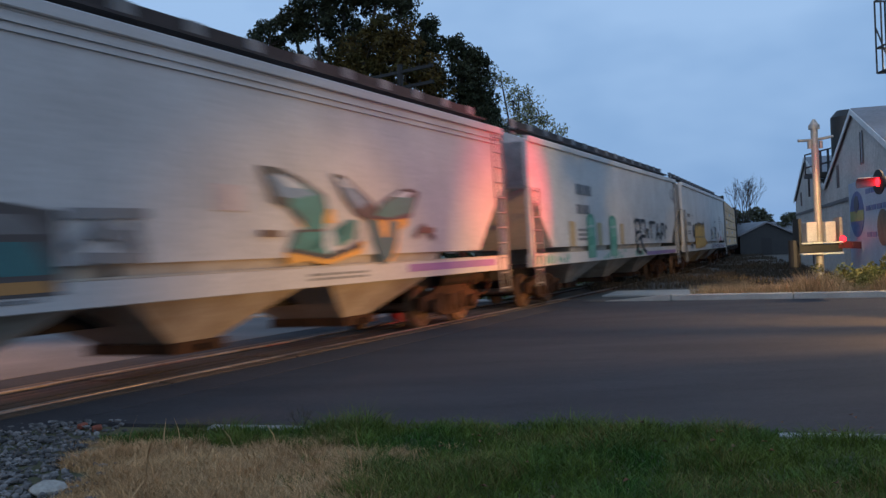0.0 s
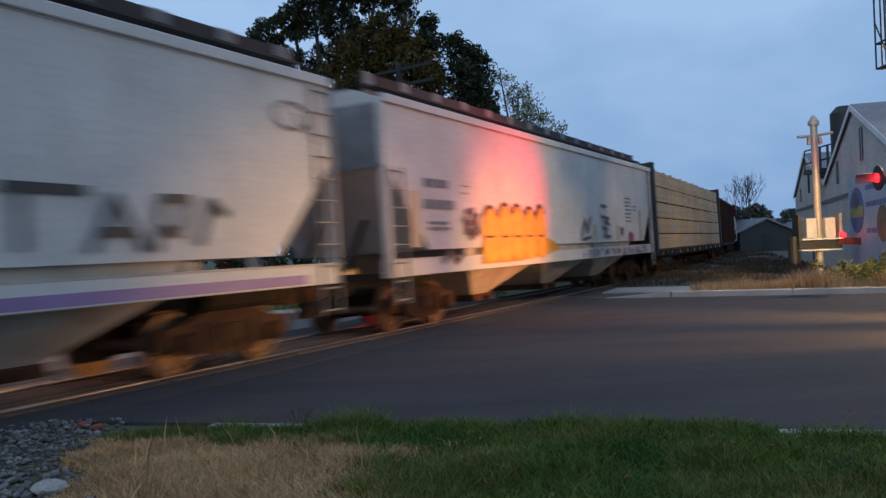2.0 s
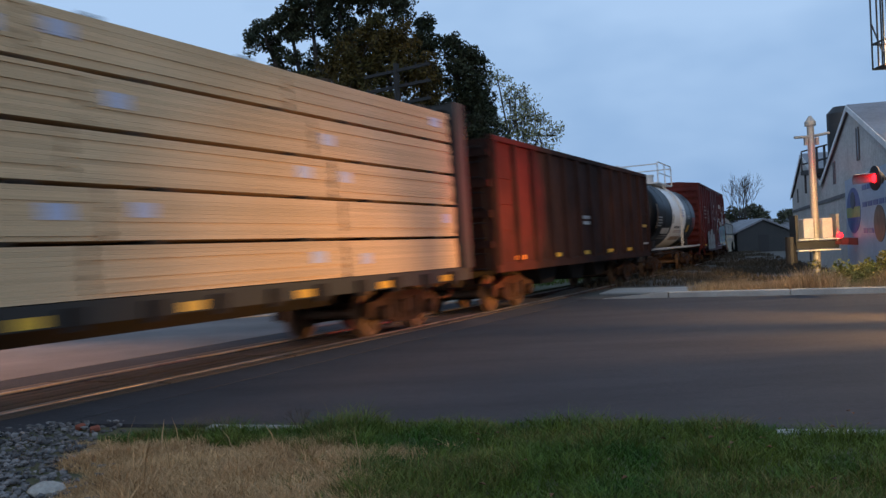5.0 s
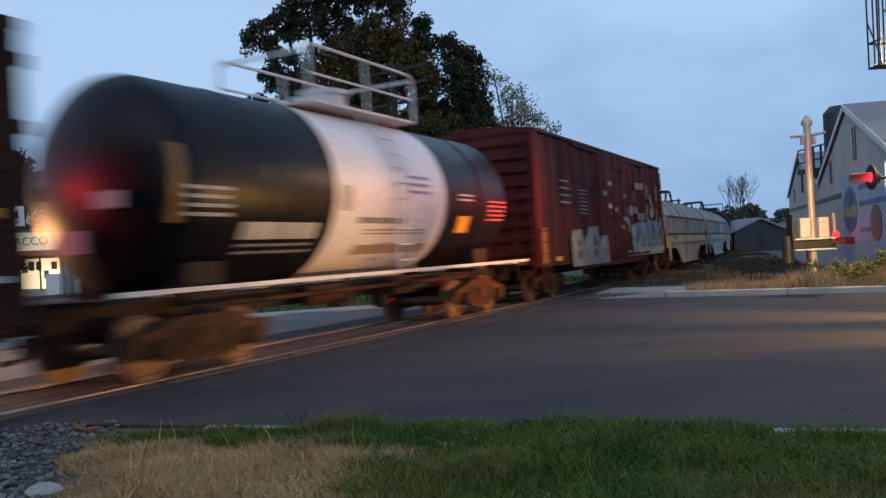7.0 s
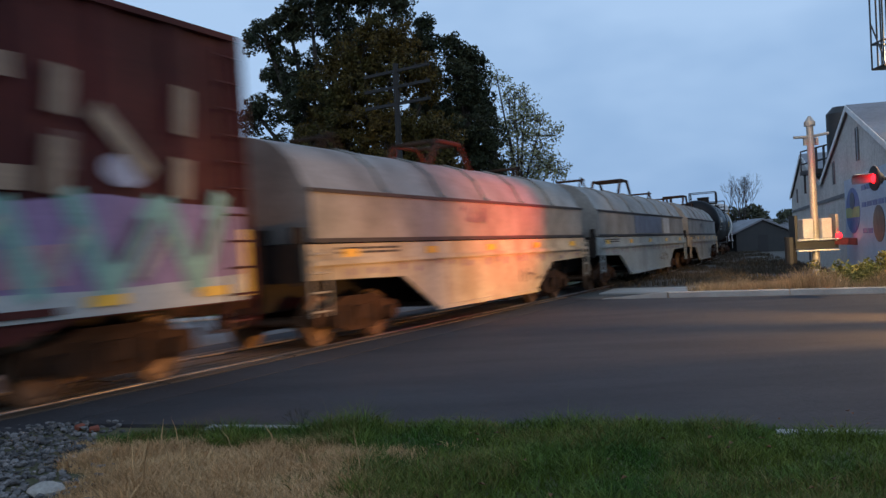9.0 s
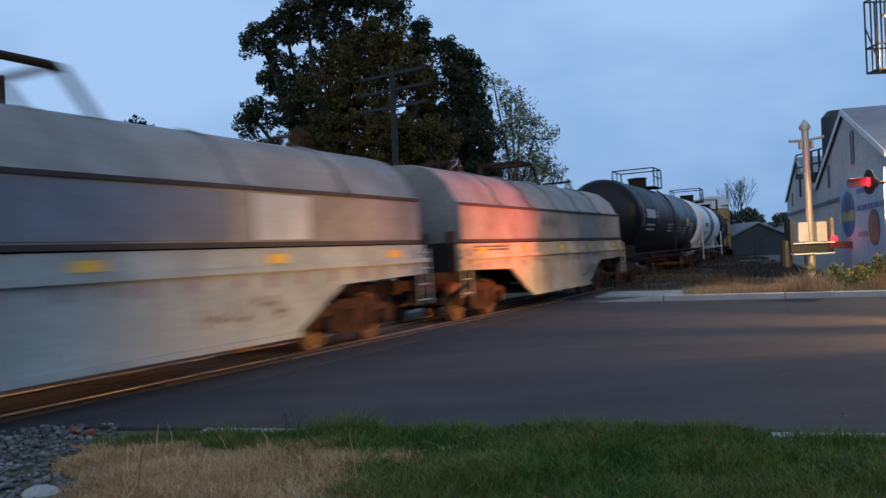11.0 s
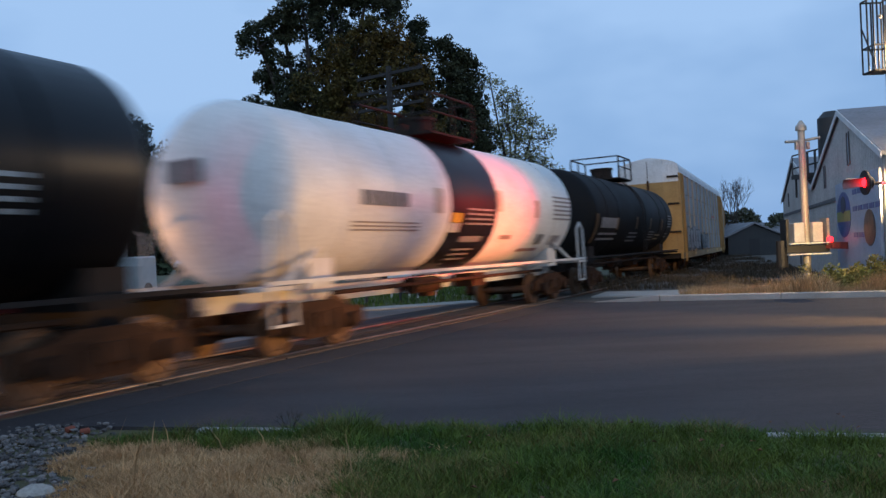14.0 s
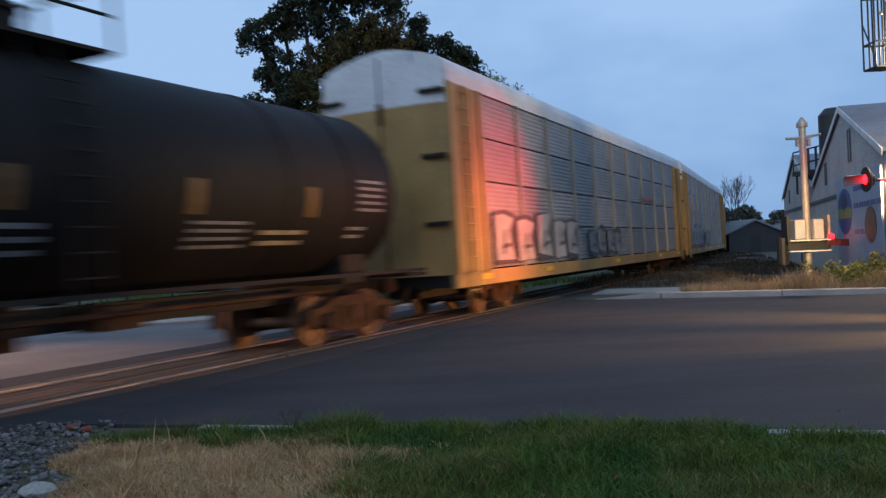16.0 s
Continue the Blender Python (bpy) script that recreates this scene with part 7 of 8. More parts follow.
def cantilever(base, yaw, far=True):
    c = thing("cantilever_signal", "tall crossing signal with a lit red flasher and a maintenance basket", "railway signal", Matrix.Translation(base) @ pose(0, 0, 0, 0, 0, yaw))
    bm = B()
    rod(bm, (0, 0, -0.3), (0, 0, 7.4), 0.14, 16)
    rod(bm, (0, 0, -0.3), (0, 0, 0.1), 0.28, 16)
    part("mast", bm, M_MAST, c, smooth=True)
    bm = B()
    for y in (-0.3, 0.3):
        for z in (5.8, 7.2):
            rod(bm, (-0.1, y, z), (8.5, y, z), 0.05, 8)
    for k in range(9):
        rod(bm, (k, -0.3, 5.8), (k + 0.5, -0.3, 7.2), 0.03, 6)
        rod(bm, (k + 0.5, -0.3, 7.2), (k + 1, -0.3, 5.8), 0.03, 6)
    part("truss_arm", bm, M_MAST, c)
    bm = B()
    x0, x1, y0, y1 = -0.57, -0.05, -0.3, 0.3
    for z in (5.72, 6.35, 7.55):
        pipe(bm, [(x0, y0, z), (x1, y0, z), (x1, y1, z), (x0, y1, z), (x0, y0, z)], 0.025)
    for x in (x0, (x0 + x1) / 2, x1):
        for y in (y0, 0, y1):
            rod(bm, (x, y, 5.72), (x, y, 7.55), 0.022, 6)
    for k in range(12):
        y = y0 + (y1 - y0) * k / 11
        box(bm, x0, x1, y - 0.02, y + 0.02, 5.70, 5.74)
    rod(bm, (x0, y0, 5.9), (x0, y1, 6.9), 0.02, 6)
    part("basket", bm, M_DARKMETAL, c, "dark steel maintenance basket")
    bm = B()
    rod(bm, (-0.95, 0, 2.84 - base[2] + 0.0), (0.9, 0, 2.84 - base[2]), 0.04, 10)
    part("lamp_arm", bm, M_BLACK, c)
    return c


sig = cantilever((11.75, 21.55, -0.06), 0)
flasher(sig, Matrix.Translation((10.78 - 11.75, 21.0 - 21.55 + 0.2, 2.84 + 0.06)) @ pose(0, 0, 0, 0, 0, -4), True)
west = thing("crossing_signal", "crossing signal mast with a lit red flasher beside the track", "railway signal", Matrix.Translation((-10.9, 9.55, -0.07)))
bm = B(); rod(bm, (0, 0, -0.3), (0, 0, 4.2), 0.08, 14); rod(bm, (0, -0.6, 2.82), (0, 0.6, 2.82), 0.035, 8)
part("mast", bm, M_MAST, west, smooth=True)
flasher(west, Matrix.Translation((0.15, 0.4, 2.84)) @ pose(0, 0, 0, 0, 0, 180), True)


def gate_mast(base):
    c = thing("gate_mast", "pale signal mast with a lit gate machine and lowered gate arm", "railway signal", Matrix.Translation(base))
    bm = B()
    rod(bm, (0, 0, -0.3), (-0.03, 0, 5.45), 0.135, 18, 0.12)
    part("mast", bm, M_MAST, c, smooth=True)
    bm = B()
    rod(bm, (-0.03, 0, 5.40), (-0.03, 0, 5.55), 0.19, 12)
    rod(bm, (-0.03, 0, 5.55), (-0.03, 0, 5.75), 0.17, 12, 0.05)
    part("mast_cap", bm, M_MAST, c, smooth=True)
    for sx, dz in ((-1, -0.02), (1, 0.10)):
        bm = B()
        rod(bm, (-0.03, 0, 5.02), (-0.03 + sx * 0.62, -0.1, 5.02 + dz), 0.05, 8)
        box(bm, -0.03 + sx * 0.2 - 0.05, -0.03 + sx * 0.2 + 0.05, -0.1, 0.02, 4.72, 4.98)
        part("cross_arm", bm, M_MAST, c)
    for x0, x1 in ((-0.52, -0.16), (0.14, 0.50)):
        bm = B()
        box(bm, x0, x1, -0.24, 0.2, 1.42, 2.12)
        part("machine_case", bm, M_WHITE_RAIL, c, "pale cream painted case", bevel=0.02)
    for x0 in (-0.82, 0.62):
        bm = B()
        box(bm, x0, x0 + 0.1, -0.26, 0.26, 1.3, 2.25)
        part("side_plate", bm, M_DARKMETAL if x0 < 0 else M_MAST, c)
    for z in (1.36, 0.98):
        bm = B()
        box(bm, -0.75, 0.8 if z > 1.2 else 0.7, -0.34, 0.3, z, z + 0.045)
        part("shelf_plate", bm, M_GALV, c)
    bm = B()
    box(bm, -0.78, 0.75, -0.16, 0.12, 1.05, 1.33)
    part("counterweight_beam", bm, M_DARKMETAL, c, bevel=0.02)
    bm = B()
    rod(bm, (-0.85, 0.1, 0.55), (-0.85, 0.1, 1.5), 0.2, 12)
    part("counterweight", bm, M_BLACK, c)
    arm_dir = Vector((0.96, -1.9, -0.10))
    bm = B()
    p, q = Vector((0.6, -0.1, 1.3)), Vector((0.6, -0.1, 1.3)) + arm_dir * 0.9
    for k in range(6):
        a, b = p.lerp(q, k / 6), p.lerp(q, (k + 1) / 6 - 0.012)
        for v in (0,):
            m = Matrix.Translation((a + b) / 2) @ (b - a).to_track_quat("X", "Z").to_matrix().to_4x4()
            bmesh.ops.create_cube(bm, size=1, matrix=m @ Matrix.Diagonal(((b - a).length, 0.05, 0.24, 1)))
    part("gate_arm", bm, bpy.data.materials.get("gate_red") or mat("gate_red", (0.25, 0.04, 0.03), (0.16, 0.05, 0.04), rough=0.5, fine=20), c, "red and dark gate arm")
    for k, t in enumerate((0.12, 0.75)):
        o = p.lerp(q, t) + Vector((0, 0, 0.20))
        bm = B()
        bmesh.ops.create_uvsphere(bm, u_segments=14, v_segments=10, radius=0.105, matrix=Matrix.Translation(o))
        lm = part("arm_lamp", bm, G_RED, c, "glowing red arm lamp", smooth=True)
        bm = B()
        box(bm, o.x - 0.03, o.x + 0.03, o.y - 0.03, o.y + 0.03, o.z - 0.2, o.z - 0.09)
        part("lamp_bracket", bm, M_BLACK, lm)


gate_mast((13.19, 30.23, -0.06))


# ---- barn with two gables ----
def barn():
    c = thing("barn", "white corrugated double-gabled barn with a faded mural board", "barn")
    A, P1, VL, P2, E2 = ((21.66, 52.7, 3.76), (19.63, 46.2, 5.75), (17.2, 38.4, 3.74), (14.73, 30.5, 5.96), (12.5, 23.4, 3.74))
    out = Vector((0.953, -0.30, 0)).normalized()
    base = Vector((A[0], A[1], 0))
    along = (Vector((E2[0], E2[1], 0)) - base)
    L = along.length
    along.normalize()

    def at(u, d, z):
        return base + along * u + out * d + Vector((0, 0, z))

    us = [(Vector((p[0], p[1], 0)) - base).dot(along) for p in (A, P1, VL, P2, E2)]
    zs = [p[2] for p in (A, P1, VL, P2, E2)]

    def top(u):
        return float(np.interp(u, us, zs))

    bm = B()
    poly = [(0, -0.3)] + [(u, z) for u, z in zip(us, zs)] + [(us[-1], -0.3)]
    for d0, d1 in ((0.0, 0.2),):
        lo = [bm.verts.new(at(u, d0, z)) for u, z in poly]
        hi = [bm.verts.new(at(u, d1, z)) for u, z in poly]
        bm.faces.new(lo)
        bm.faces.new(hi[::-1])
        for i in range(len(poly)):
            j = (i + 1) % len(poly)
            bm.faces.new((lo[i], hi[i], hi[j], lo[j]))
    wall = part("front_wall", bm, M_SIDING, c)
    bm = B()
    n = int(L / 0.28)
    for i in range(n):
        u = (i + 0.5) * L / n
        z = top(u) - 0.12
        p, q = at(u - 0.035, -0.018, 0), at(u + 0.035, 0.01, 0)
        v = [bm.verts.new(at(uu, d, zz)) for uu, d in ((u - 0.05, 0.0), (u, -0.03), (u + 0.05, 0.0)) for zz in (-0.28, z)]
        bm.faces.new((v[0], v[1], v[3], v[2]))
        bm.faces.new((v[2], v[3], v[5], v[4]))
    part("corrugation", bm, M_SIDING, wall)["kind"] = "stuff"
    for a, b in ((0, 1), (1, 2), (2, 3), (3, 4)):
        bm = B()
        v = []
        for u, z in ((us[a], zs[a]), (us[b], zs[b])):
            for d in (-0.10, 16.0):
                for dz in (0.0, 0.12):
                    v.append(bm.verts.new(at(u, d, z + dz)))
        for q in ((0, 1, 3, 2), (4, 6, 7, 5), (0, 4, 5, 1), (2, 3, 7, 6), (0, 2, 6, 4), (1, 5, 7, 3)):
            bm.faces.new([v[i] for i in q])
        part("roof_slope", bm, M_ROOF, c)
        bm = B()
        v = []
        for u, z in ((us[a], zs[a]), (us[b], zs[b])):
            for d in (-0.14, -0.102):
                for dz in (-0.10, 0.10):
                    v.append(bm.verts.new(at(u, d, z + dz)))
        for q in ((0, 1, 3, 2), (4, 6, 7, 5), (0, 4, 5, 1), (2, 3, 7, 6), (0, 2, 6, 4), (1, 5, 7, 3)):
            bm.faces.new([v[i] for i in q])
        part("barge_board", bm, M_WHITEPAINT, c)

    def slab(name, u0, u1, z0, z1, d0, d1, material, owner=c, label=""):
        bm = B()
        v = [bm.verts.new(at(u, d, z)) for u in (u0, u1) for d in (d0, d1) for z in (z0, z1)]
        for q in ((0, 1, 3, 2), (4, 6, 7, 5), (0, 4, 5, 1), (2, 3, 7, 6), (0, 2, 6, 4), (1, 5, 7, 3)):
            bm.faces.new([v[i] for i in q])
        return part(name, bm, material, owner, label)

    slab("side_wall", -0.2, 0.0, -0.3, 3.7, 0.0, 16, M_SIDING)
    slab("side_wall", L, L + 0.2, -0.3, 3.7, 0.0, 16, M_SIDING)
    slab("back_wall", 0.0, L, -0.3, 3.7, 15.8, 16, M_SIDING)
    slab("trim_band", 0.0, us[3] - 1.0, 2.86, 3.0, -0.06, -0.035, M_TRIM)
    for u, z0, z1 in ((us[1] - 3.0, 3.4, 4.05), (us[3] - 4.3, 3.55, 4.35), (us[3] + 1.6, 4.0, 5.0), (us[1] + 2.2, 0.2, 2.0)):
        w = slab("vent_slot", u - 0.16, u + 0.16, z0, z1, -0.05, -0.032, M_WINDOW)
        slab("vent_frame", u - 0.24, u - 0.16, z0 - 0.06, z1 + 0.06, -0.07, -0.03, M_TRIM, w)
        slab("vent_frame", u + 0.16, u + 0.24, z0 - 0.06, z1 + 0.06, -0.07, -0.03, M_TRIM, w)
    # mural board
    ub = us[3] - 1.1
    board = slab("mural_board", ub, us[4] - 0.4, 0.3, 3.42, -0.12, -0.05, M_MURAL, c, "pale blue board with an oval picture")

    def oval(u, z, ru, rz, d, material, lo=-1.0, hi=1.0):
        bm = B()
        pts = []
        for i in range(40):
            a = 2 * math.pi * i / 40
            s = math.sin(a)
            if lo - 1e-6 <= s <= hi + 1e-6:
                pts.append((u + ru * math.cos(a), z + rz * s))
        f = [bm.verts.new(at(uu, d, zz)) for uu, zz in pts]
        k = [bm.verts.new(at(uu, d + 0.02, zz)) for uu, zz in pts]
        bm.faces.new(f)
        for i in range(len(f)):
            j = (i + 1) % len(f)
            bm.faces.new((f[i], k[i], k[j], f[j]))
        part("mural_shape", bm, material, board)

    uo = us[3] + 0.65
    oval(uo, 2.27, 1.5, 0.80, -0.130, tag_paint((0.06, 0.10, 0.30)))
    oval(uo, 2.27, 1.48, 0.78, -0.136, tag_paint((0.30, 0.34, 0.10)), -0.35, 0.25)
    oval(uo, 2.27, 1.46, 0.77, -0.136, tag_paint((0.03, 0.12, 0.34)), -1, -0.36)
    oval(uo, 2.62, 0.5, 0.30, -0.142, tag_paint((0.05, 0.06, 0.10)))
    oval(us[3] + 5.4, 1.75, 0.9, 0.55, -0.136, tag_paint((0.08, 0.05, 0.04)))
    for k, (z, w) in enumerate(((2.95, 3.4), (2.4, 4.2), (1.55, 2.0))):
        xx = us[3] + 2.6
        while xx < us[3] + 2.6 + w:
            slab("mural_stroke", xx, xx + 0.75, z - 0.08, z + 0.08, -0.135, -0.12, tag_paint((0.10, 0.13, 0.32)), board)
            xx += 0.95
    # dark tower with a railed landing behind the valley
    bm = B()
    rod(bm, (17.95, 38.0, 3.0), (17.95, 38.0, 6.8), 0.62, 20)
    rod(bm, (17.95, 38.0, 6.8), (17.95, 38.0, 7.1), 0.62, 20, 0.35)
    part("tower", bm, M_DARKMETAL, c, "dark metal bin tower", smooth=True)
    bm = B()
    for y in (38.9, 39.8):
        for z in (4.45, 5.0, 5.6):
            rod(bm, (16.85, y, z - (0.25 if z > 4.9 else 0)), (17.9, y, z), 0.035, 6)
        for k in range(4):
            x = 16.85 + 1.05 * k / 3
            rod(bm, (x, y, 4.4), (x, y, 5.35 + 0.25 * k / 3), 0.03, 6)
    box(bm, 16.8, 17.95, 38.85, 39.85, 4.25, 4.42)
    for x, y in ((16.95, 39.0), (16.95, 39.7)):
        rod(bm, (x, y, 3.4), (x, y, 4.3), 0.05, 6)
    part("stair_landing", bm, M_DARKMETAL, c, "railed steel landing")


M_MURAL = mat("mural_board_paint", (0.40, 0.46, 0.55), (0.34, 0.39, 0.47), rough=0.6, scale=1.0, fine=15, bump=0.03)
barn()


# ---- far shed, poles, shop ----
def far_shed():
    c = thing("far_shed", "low dark shed with a pale-edged gable roof", "shed", Matrix.Translation((31.5, 84, -0.3)))
    bm = B()
    box(bm, -2.6, 2.6, 0, 6, 0, 2.2)
    prism(bm, [(-2.6, 2.2), (0, 3.35), (2.6, 2.2)], 0, 6, "Y")
    part("wall", bm, M_DARKMETAL, c)
    for sx in (-1, 1):
        bm = B()
        prism(bm, [(0, 3.38), (sx * 3.0, 2.05), (sx * 3.0, 2.22), (0, 3.56)], -0.3, 6.3, "Y")
        part("roof", bm, M_ROOF, c)
    bm = B()
    box(bm, -0.5, 0.5, -0.03, 0.0, 0, 1.9)
    part("door", bm, M_BLACK, c)


far_shed()
c = thing("long_roof_building", "long low pale-roofed building beyond the shed", "building", Matrix.Translation((40, 118, -0.3)))
bm = B(); box(bm, -9, 12, 0, 8, 0, 2.6); part("wall", bm, M_TRIM, c)
bm = B(); prism(bm, [(0 - 0.4, 2.6), (4, 4.2), (8.4, 2.6)], -9.3, 12.3, "X"); part("roof", bm, M_ROOF, c)
for k in range(5):
    bm = B(); box(bm, -7.5 + k * 4, -6.3 + k * 4, -0.04, 0, 0.8, 1.9); part("window", bm, M_WINDOW, c)


def utility_pole(base, h, arms, arm_vec, label, r=0.15):
    c = thing("utility_pole", label, "utility pole", Matrix.Translation(base), "roadside poles")
    bm = B()
    rod(bm, (0, 0, -0.3), (0, 0, h), r, 12, r * 0.72)
    part("pole", bm, M_POLEWOOD, c, smooth=True)
    d = Vector(arm_vec)
    for z in arms:
        bm = B()
        m = Matrix.Translation((0, 0, z)) @ d.to_track_quat("X", "Z").to_matrix().to_4x4()
        bmesh.ops.create_cube(bm, size=1, matrix=m @ Matrix.Diagonal((d.length, 0.1, 0.12, 1)))
        arm = part("crossarm", bm, M_POLEWOOD, c)
        for k in (-0.46, -0.3, -0.14, 0.14, 0.3, 0.46):
            bm = B()
            p = Vector((0, 0, z)) + d * k
            rod(bm, p + Vector((0, 0, 0.05)), p + Vector((0, 0, 0.16)), 0.025, 8)
            part("insulator", bm, M_POLEWOOD, arm)
    return c


utility_pole((-1.62, 35, -0.06), 9.3, (9.0, 8.35, 7.65), (2.75, -2.2, 0.0), "weathered wooden pole with three crossarms before the trees")
utility_pole((-19.1, 38, -0.06), 10.3, (), (1, 0, 0), "plain weathered wooden pole beside the shop", 0.17)


def shop():
    c = thing("shop", "low lit shop with a pale fascia and red awning", "shop", Matrix.Translation((-19.9, 45.4, -0.06)))
    bm = B(); box(bm, -22, 0, 0.3, 10, 0, 3.5); part("wall", bm, M_SIDING, c)
    bm = B(); box(bm, -22.2, 0.2, -0.2, 10.2, 3.5, 3.68); part("roof", bm, M_ROOF, c)
    bm = B(); box(bm, -22, 0.1, -0.1, 0.3, 2.55, 3.5); fas = part("fascia", bm, G_FASCIA, c, "pale lit fascia")
    bm = B(); prism(bm, [(0.25, 2.55), (-0.7, 2.2), (-0.7, 2.1), (0.25, 2.4)], -22, -0.3, "X"); part("awning", bm, tag_paint((0.30, 0.03, 0.03)), c, "red awning")
    for k in range(7):
        x0 = -2.6 - k * 2.7
        bm = B(); box(bm, x0, x0 + 2.2, 0.24, 0.3, 0.5, 2.1); w = part("window", bm, G_SHOP, c, "lit shop window")
        for xx in (x0, x0 + 1.1, x0 + 2.2):
            bm = B(); box(bm, xx - 0.04, xx + 0.04, 0.18, 0.3, 0.4, 2.15); part("mullion", bm, M_TRIM, w)
        rnd = random.Random(k)
        for q in range(5):
            xx, zz = x0 + 0.1 + q * 0.4, rnd.uniform(0.55, 1.5)
            bm = B(); box(bm, xx, xx + rnd.uniform(0.2, 0.38), 0.2, 0.235, zz, zz + rnd.uniform(0.25, 0.5))
            part("window_poster", bm, tag_paint(rnd.choice(((0.1, 0.2, 0.4), (0.5, 0.1, 0.08), (0.15, 0.3, 0.15), (0.6, 0.55, 0.4)))), w)
    for x, z, s, word in ((-3.9, 2.83, 0.62, "TOBACCO"), (-8.2, 2.83, 0.62, "TOBACCO")):
        cu = bpy.data.curves.new("lettering", "FONT")
        cu.body, cu.size, cu.extrude = word, s, 0.01
        o = new("lettering", cu)
        dg = bpy.context.evaluated_depsgraph_get()
        me = bpy.data.meshes.new_from_object(o.evaluated_get(dg))
        bpy.data.objects.remove(o)
        me.materials.clear()
        me.materials.append(M_STENCIL_K)
        t = new("lettering", me)
        t.parent = fas
        t.matrix_basis = Matrix.Translation((x, -0.115, z)) @ pose(0, 0, 0, 90, 0, 0)
    bm = B(); box(bm, -0.9, -0.2, -0.5, 0.2, 0, 1.25); part("ice_chest", bm, M_WHITEPAINT, c)


shop()
c = thing("shop_sign", "white sign board with blue and red bands on a post", "sign", Matrix.Translation((-21.9, 43, -0.06)))
bm = B(); box(bm, -1.7, 1.0, -0.1, 0.1, 3.75, 4.75); part("board", bm, glow("sign_board_glow", (0.85, 0.88, 0.95), 0.55), c)
bm = B(); box(bm, -1.6, 0.8, -0.115, -0.1, 4.1, 4.5); part("blue_band", bm, tag_paint((0.02, 0.05, 0.35)), c)
bm = B(); box(bm, -1.6, 0.8, -0.115, -0.1, 3.92, 4.0); part("red_band", bm, tag_paint((0.4, 0.03, 0.03)), c)
bm = B(); rod(bm, (-0.5, 0, -0.2), (-0.5, 0, 3.8), 0.08, 10); part("post", bm, M_MAST, c)
c = thing("street_lamp", "slender grey lamp post with a short arm", "street lamp", Matrix.Translation((-18.2, 41, -0.06)))
bm = B(); rod(bm, (0, 0, -0.2), (0, 0, 4.7), 0.09, 12, 0.06); part("post", bm, M_MAST, c, smooth=True)
bm = B(); rod(bm, (0, 0, 4.65), (-1.1, 0, 4.85), 0.04, 8); box(bm, -1.4, -0.9, -0.12, 0.12, 4.8, 4.9); part("lamp_arm", bm, M_MAST, c)

c = thing("utility_cabinet", "white utility cabinet on short legs", "cabinet", Matrix.Translation((-1.75, 30.5, -0.06)))
for x in (0, 0.95):
    bm = B(); box(bm, x, x + 0.85, 0, 0.5, 0.2, 0.85); part("case", bm, M_WHITEPAINT, c, bevel=0.02)
    for q in (0.08, 0.72):
        bm = B(); box(bm, x + q, x + q + 0.07, 0.05, 0.45, -0.1, 0.2); part("leg", bm, M_WHITEPAINT, c)
c = thing("rail_fence", "low dark two-rail metal fence beyond the road", "fence")
for k in range(9):
    x, y = -9.6 + k * 1.05, 22.9 + k * 0.62
    bm = B(); rod(bm, (x, y, -0.2), (x, y, 0.72), 0.045, 8); part("post", bm, M_DARKMETAL, c)
for z in (0.32, 0.66):
    bm = B(); rod(bm, (-9.7, 22.85, z), (-1.1, 27.95, z), 0.035, 8); part("rail", bm, M_DARKMETAL, c)


c = thing("street_lamp", "tall street lamp with a warm lit head beside the kerb", "street lamp", Matrix.Translation((14.2, 21.15, -0.06)))
bm = B(); rod(bm, (0, 0, -0.2), (0, 0, 6.25), 0.11, 12, 0.07); part("post", bm, M_MAST, c, smooth=True)
bm = B(); rod(bm, (0, 0, 6.15), (-1.2, -0.2, 6.35), 0.045, 8); part("arm", bm, M_MAST, c)
bm = B(); box(bm, -1.8, -1.15, -0.42, -0.1, 6.26, 6.4); hd = part("lamp_head", bm, M_MAST, c, bevel=0.03)
bm = B(); box(bm, -1.72, -1.25, -0.38, -0.14, 6.2, 6.26); part("lens", bm, glow("street_lamp_glow", (1.0, 0.62, 0.3), 12), hd, "glowing warm lens")
# invented bracket and head that carry the gate machine's fill light
bm = B(); rod(bm, (0, 0, 3.3), (-2.0, 0.78, 3.3), 0.035, 8); part("floodlight_arm", bm, M_MAST, c)
bm = B(); box(bm, -2.3, -1.9, 0.60, 0.80, 3.2, 3.42); part("floodlight", bm, M_MAST, c, bevel=0.02)


# invented post and head for the far pavement's fill light, out of view
c = thing("street_lamp", "unseen lamp post added to light the pavement beyond the track", "street lamp", Matrix.Translation((-11.9, 14.6, -0.06)))
bm = B(); rod(bm, (0, 0, -0.2), (0, 0, 6.25), 0.11, 12, 0.07); part("post", bm, M_MAST, c, smooth=True)
bm = B(); rod(bm, (0, 0, 6.15), (1.2, -0.2, 6.35), 0.045, 8); part("arm", bm, M_MAST, c)
bm = B(); box(bm, 1.15, 1.8, -0.45, -0.15, 6.26, 6.4); hd = part("lamp_head", bm, M_MAST, c, bevel=0.03)
bm = B(); box(bm, 1.25, 1.72, -0.4, -0.2, 6.2, 6.26); part("lens", bm, bpy.data.materials["street_lamp_glow"], hd, "glowing warm lens")


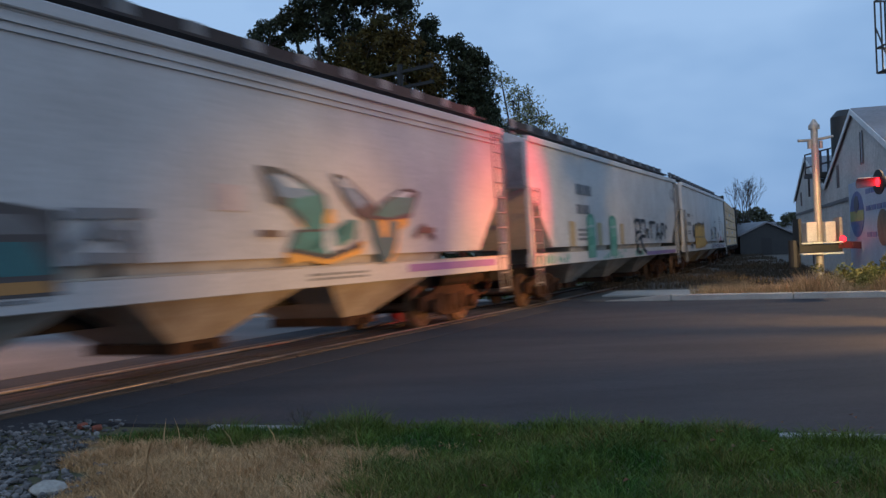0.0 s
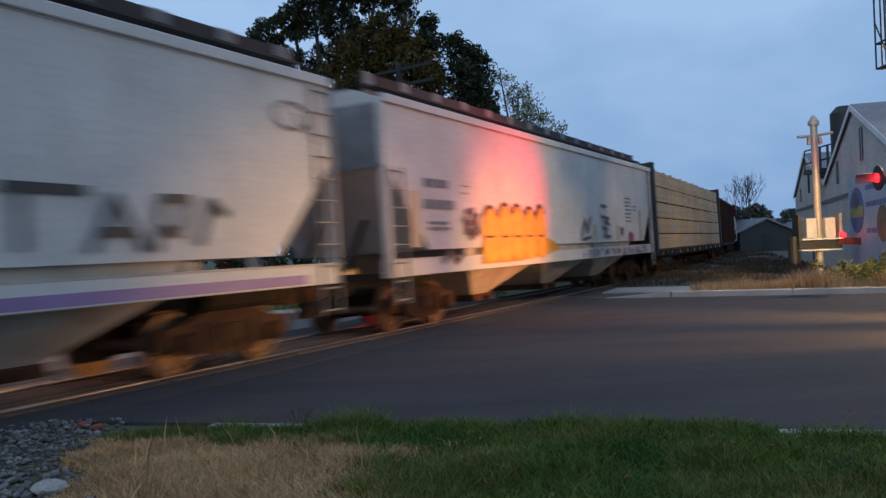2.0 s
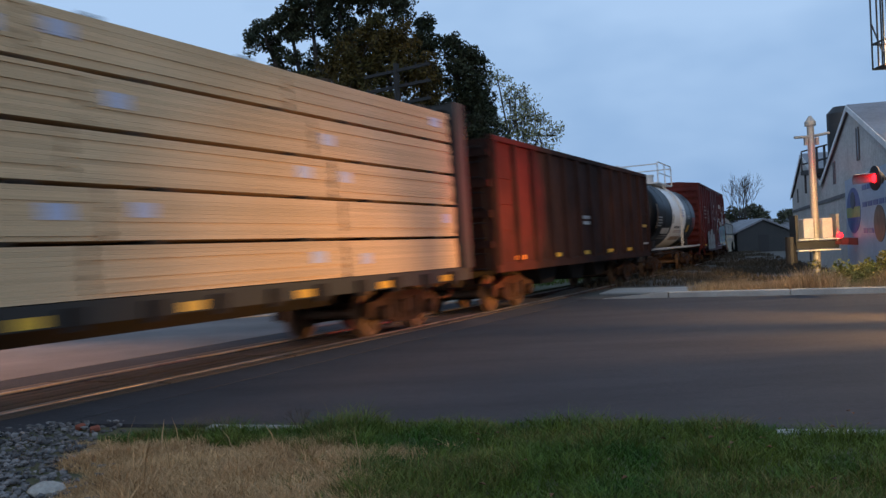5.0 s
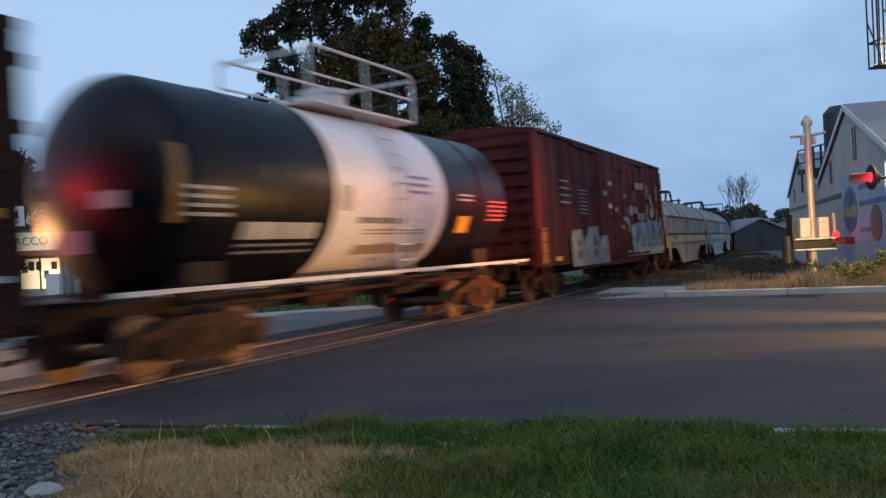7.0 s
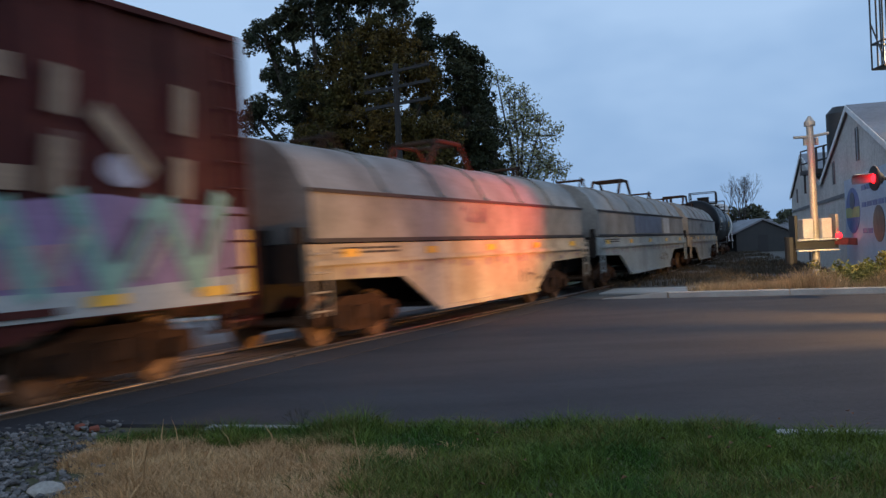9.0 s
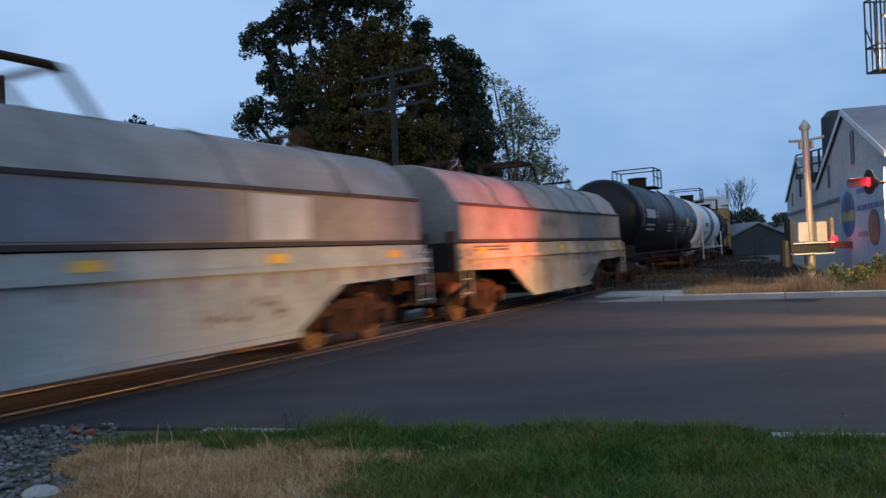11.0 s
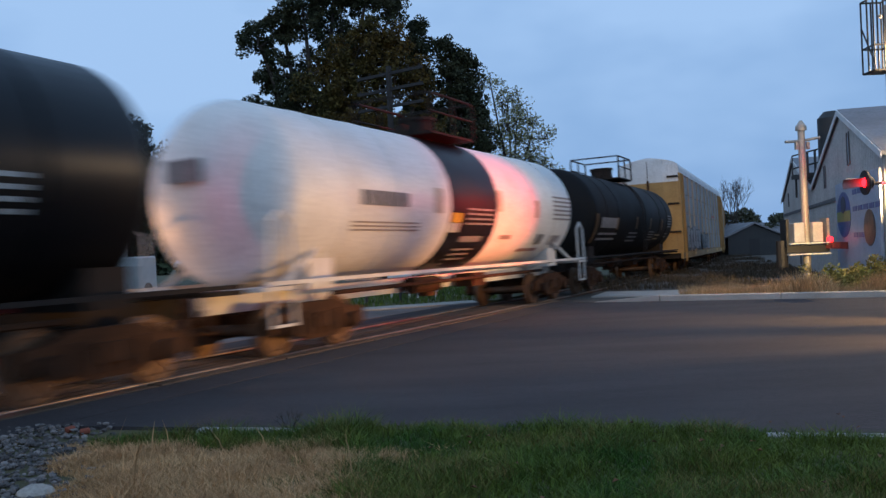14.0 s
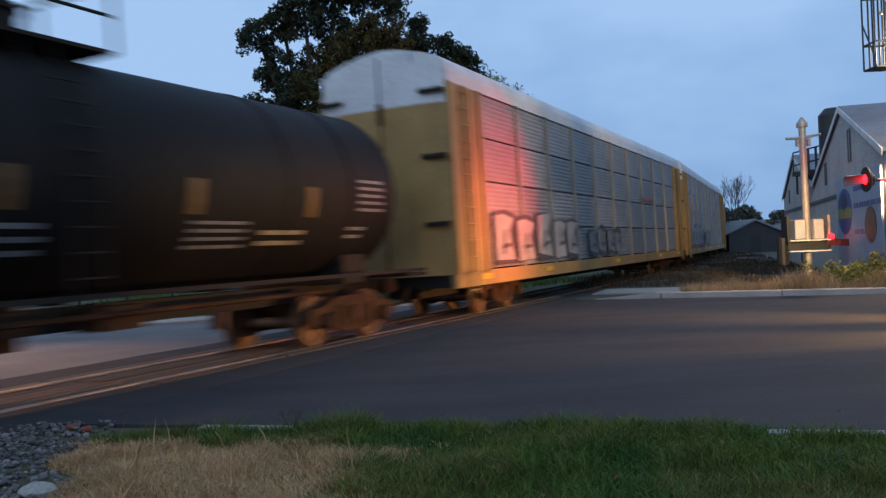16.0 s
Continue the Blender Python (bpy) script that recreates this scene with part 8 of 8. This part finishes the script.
# ---- cars waiting at the crossing ----
def waiting_car(name, label, m, paint):
    c = thing(name, label, "car", m)
    prof = [(-2.2, 0.35), (-2.25, 0.75), (-2.1, 0.92), (-1.1, 1.0), (-0.45, 1.42), (1.0, 1.45), (1.75, 1.02), (2.2, 0.95), (2.25, 0.4)]
    bm = B(); prism(bm, prof, -0.86, 0.86, "Y"); part("body", bm, paint, c, smooth=True, bevel=0.05)
    for y in (-0.872, 0.872):
        bm = B(); prism(bm, [(-0.95, 1.02), (-0.42, 1.36), (0.95, 1.38), (1.5, 1.04)], min(y, y * 0.99), max(y, y * 0.99), "Y"); part("side_window", bm, M_WINDOW, c)
    for x in (-1.4, 1.4):
        for y in (-0.85, 0.85):
            bm = B(); lathe(bm, [(y - 0.1, 0.2), (y - 0.1, 0.32), (y + 0.1, 0.32), (y + 0.1, 0.2)], 20, "Y", (x, 0, 0.32)); w = part("wheel", bm, M_RUBBER, c)
            bm = B(); lathe(bm, [(y - 0.105, 0.05), (y - 0.105, 0.2), (y + 0.105, 0.2), (y + 0.105, 0.05)], 16, "Y", (x, 0, 0.32)); part("rim", bm, M_MAST, w)
    for y in (-0.62, 0.62):
        bm = B(); box(bm, -2.275, -2.2, y - 0.17, y + 0.17, 0.6, 0.76); part("headlight", bm, G_HEAD, c, "lit headlight")
        bm = B(); box(bm, 2.2, 2.27, y - 0.2, y + 0.2, 0.68, 0.84); part("tail_light", bm, G_RED_SOFT, c, "lit tail light")


M_CARPAINT = mat("dark_car_paint", (0.03, 0.035, 0.045), (0.035, 0.04, 0.05), rough=0.3, coat=0.5, fine=5, bump=0)
waiting_car("waiting_car", "dark car waiting on the road with lit headlights", pose(13.75, 12.2, -0.05, 0, 0, -16.5), M_CARPAINT)
waiting_car("waiting_car", "dark car waiting beyond the train with lit headlights", pose(-21.9, 20.2, -0.05, 0, 0, 162.5), M_CARPAINT)
c = thing("parked_van", "white van parked beyond the crossing", "van", pose(-15.6, 41.5, -0.06, 0, 0, 75))
bm = B(); prism(bm, [(-2.2, 0.3), (-2.25, 0.95), (-1.5, 1.1), (-0.9, 1.95), (2.2, 2.0), (2.25, 0.3)], -0.9, 0.9, "Y"); part("body", bm, M_WHITEPAINT, c, bevel=0.06)
bm = B(); prism(bm, [(-1.47, 1.14), (-0.94, 1.85), (-0.98, 1.87), (-1.52, 1.16)], -0.78, 0.78, "Y"); part("windscreen", bm, M_WINDOW, c)
for x in (-1.4, 1.4):
    for y in (-0.85, 0.85):
        bm = B(); lathe(bm, [(y - 0.1, 0.05), (y - 0.1, 0.34), (y + 0.1, 0.34), (y + 0.1, 0.05)], 18, "Y", (x, 0, 0.34)); part("wheel", bm, M_RUBBER, c)


def motions():
    end = 16.0
    for car, mid in CARS:
        rows = []
        t = 0.0
        while t <= end + 1e-6:
            s = mid - SPEED * t
            half = 6.5
            a, b = track_pose(s - half), track_pose(s + half)
            m = track_pose(s)
            m.translation = (a.translation + b.translation) / 2
            rows.append((t, m))
            t += 0.5
        walk(car, rows)
    spin = math.degrees(SPEED / WHEEL_R)
    turns = [(k / FPS, k / FPS * spin) for k in range(0, int(end * FPS) + 1)]
    for n, (w, x) in enumerate(WHEELSETS):
        walk(w, [(t, pose(x, 0, WHEEL_R, 0, -a - 17 * n, 0)) for t, a in turns])


motions()
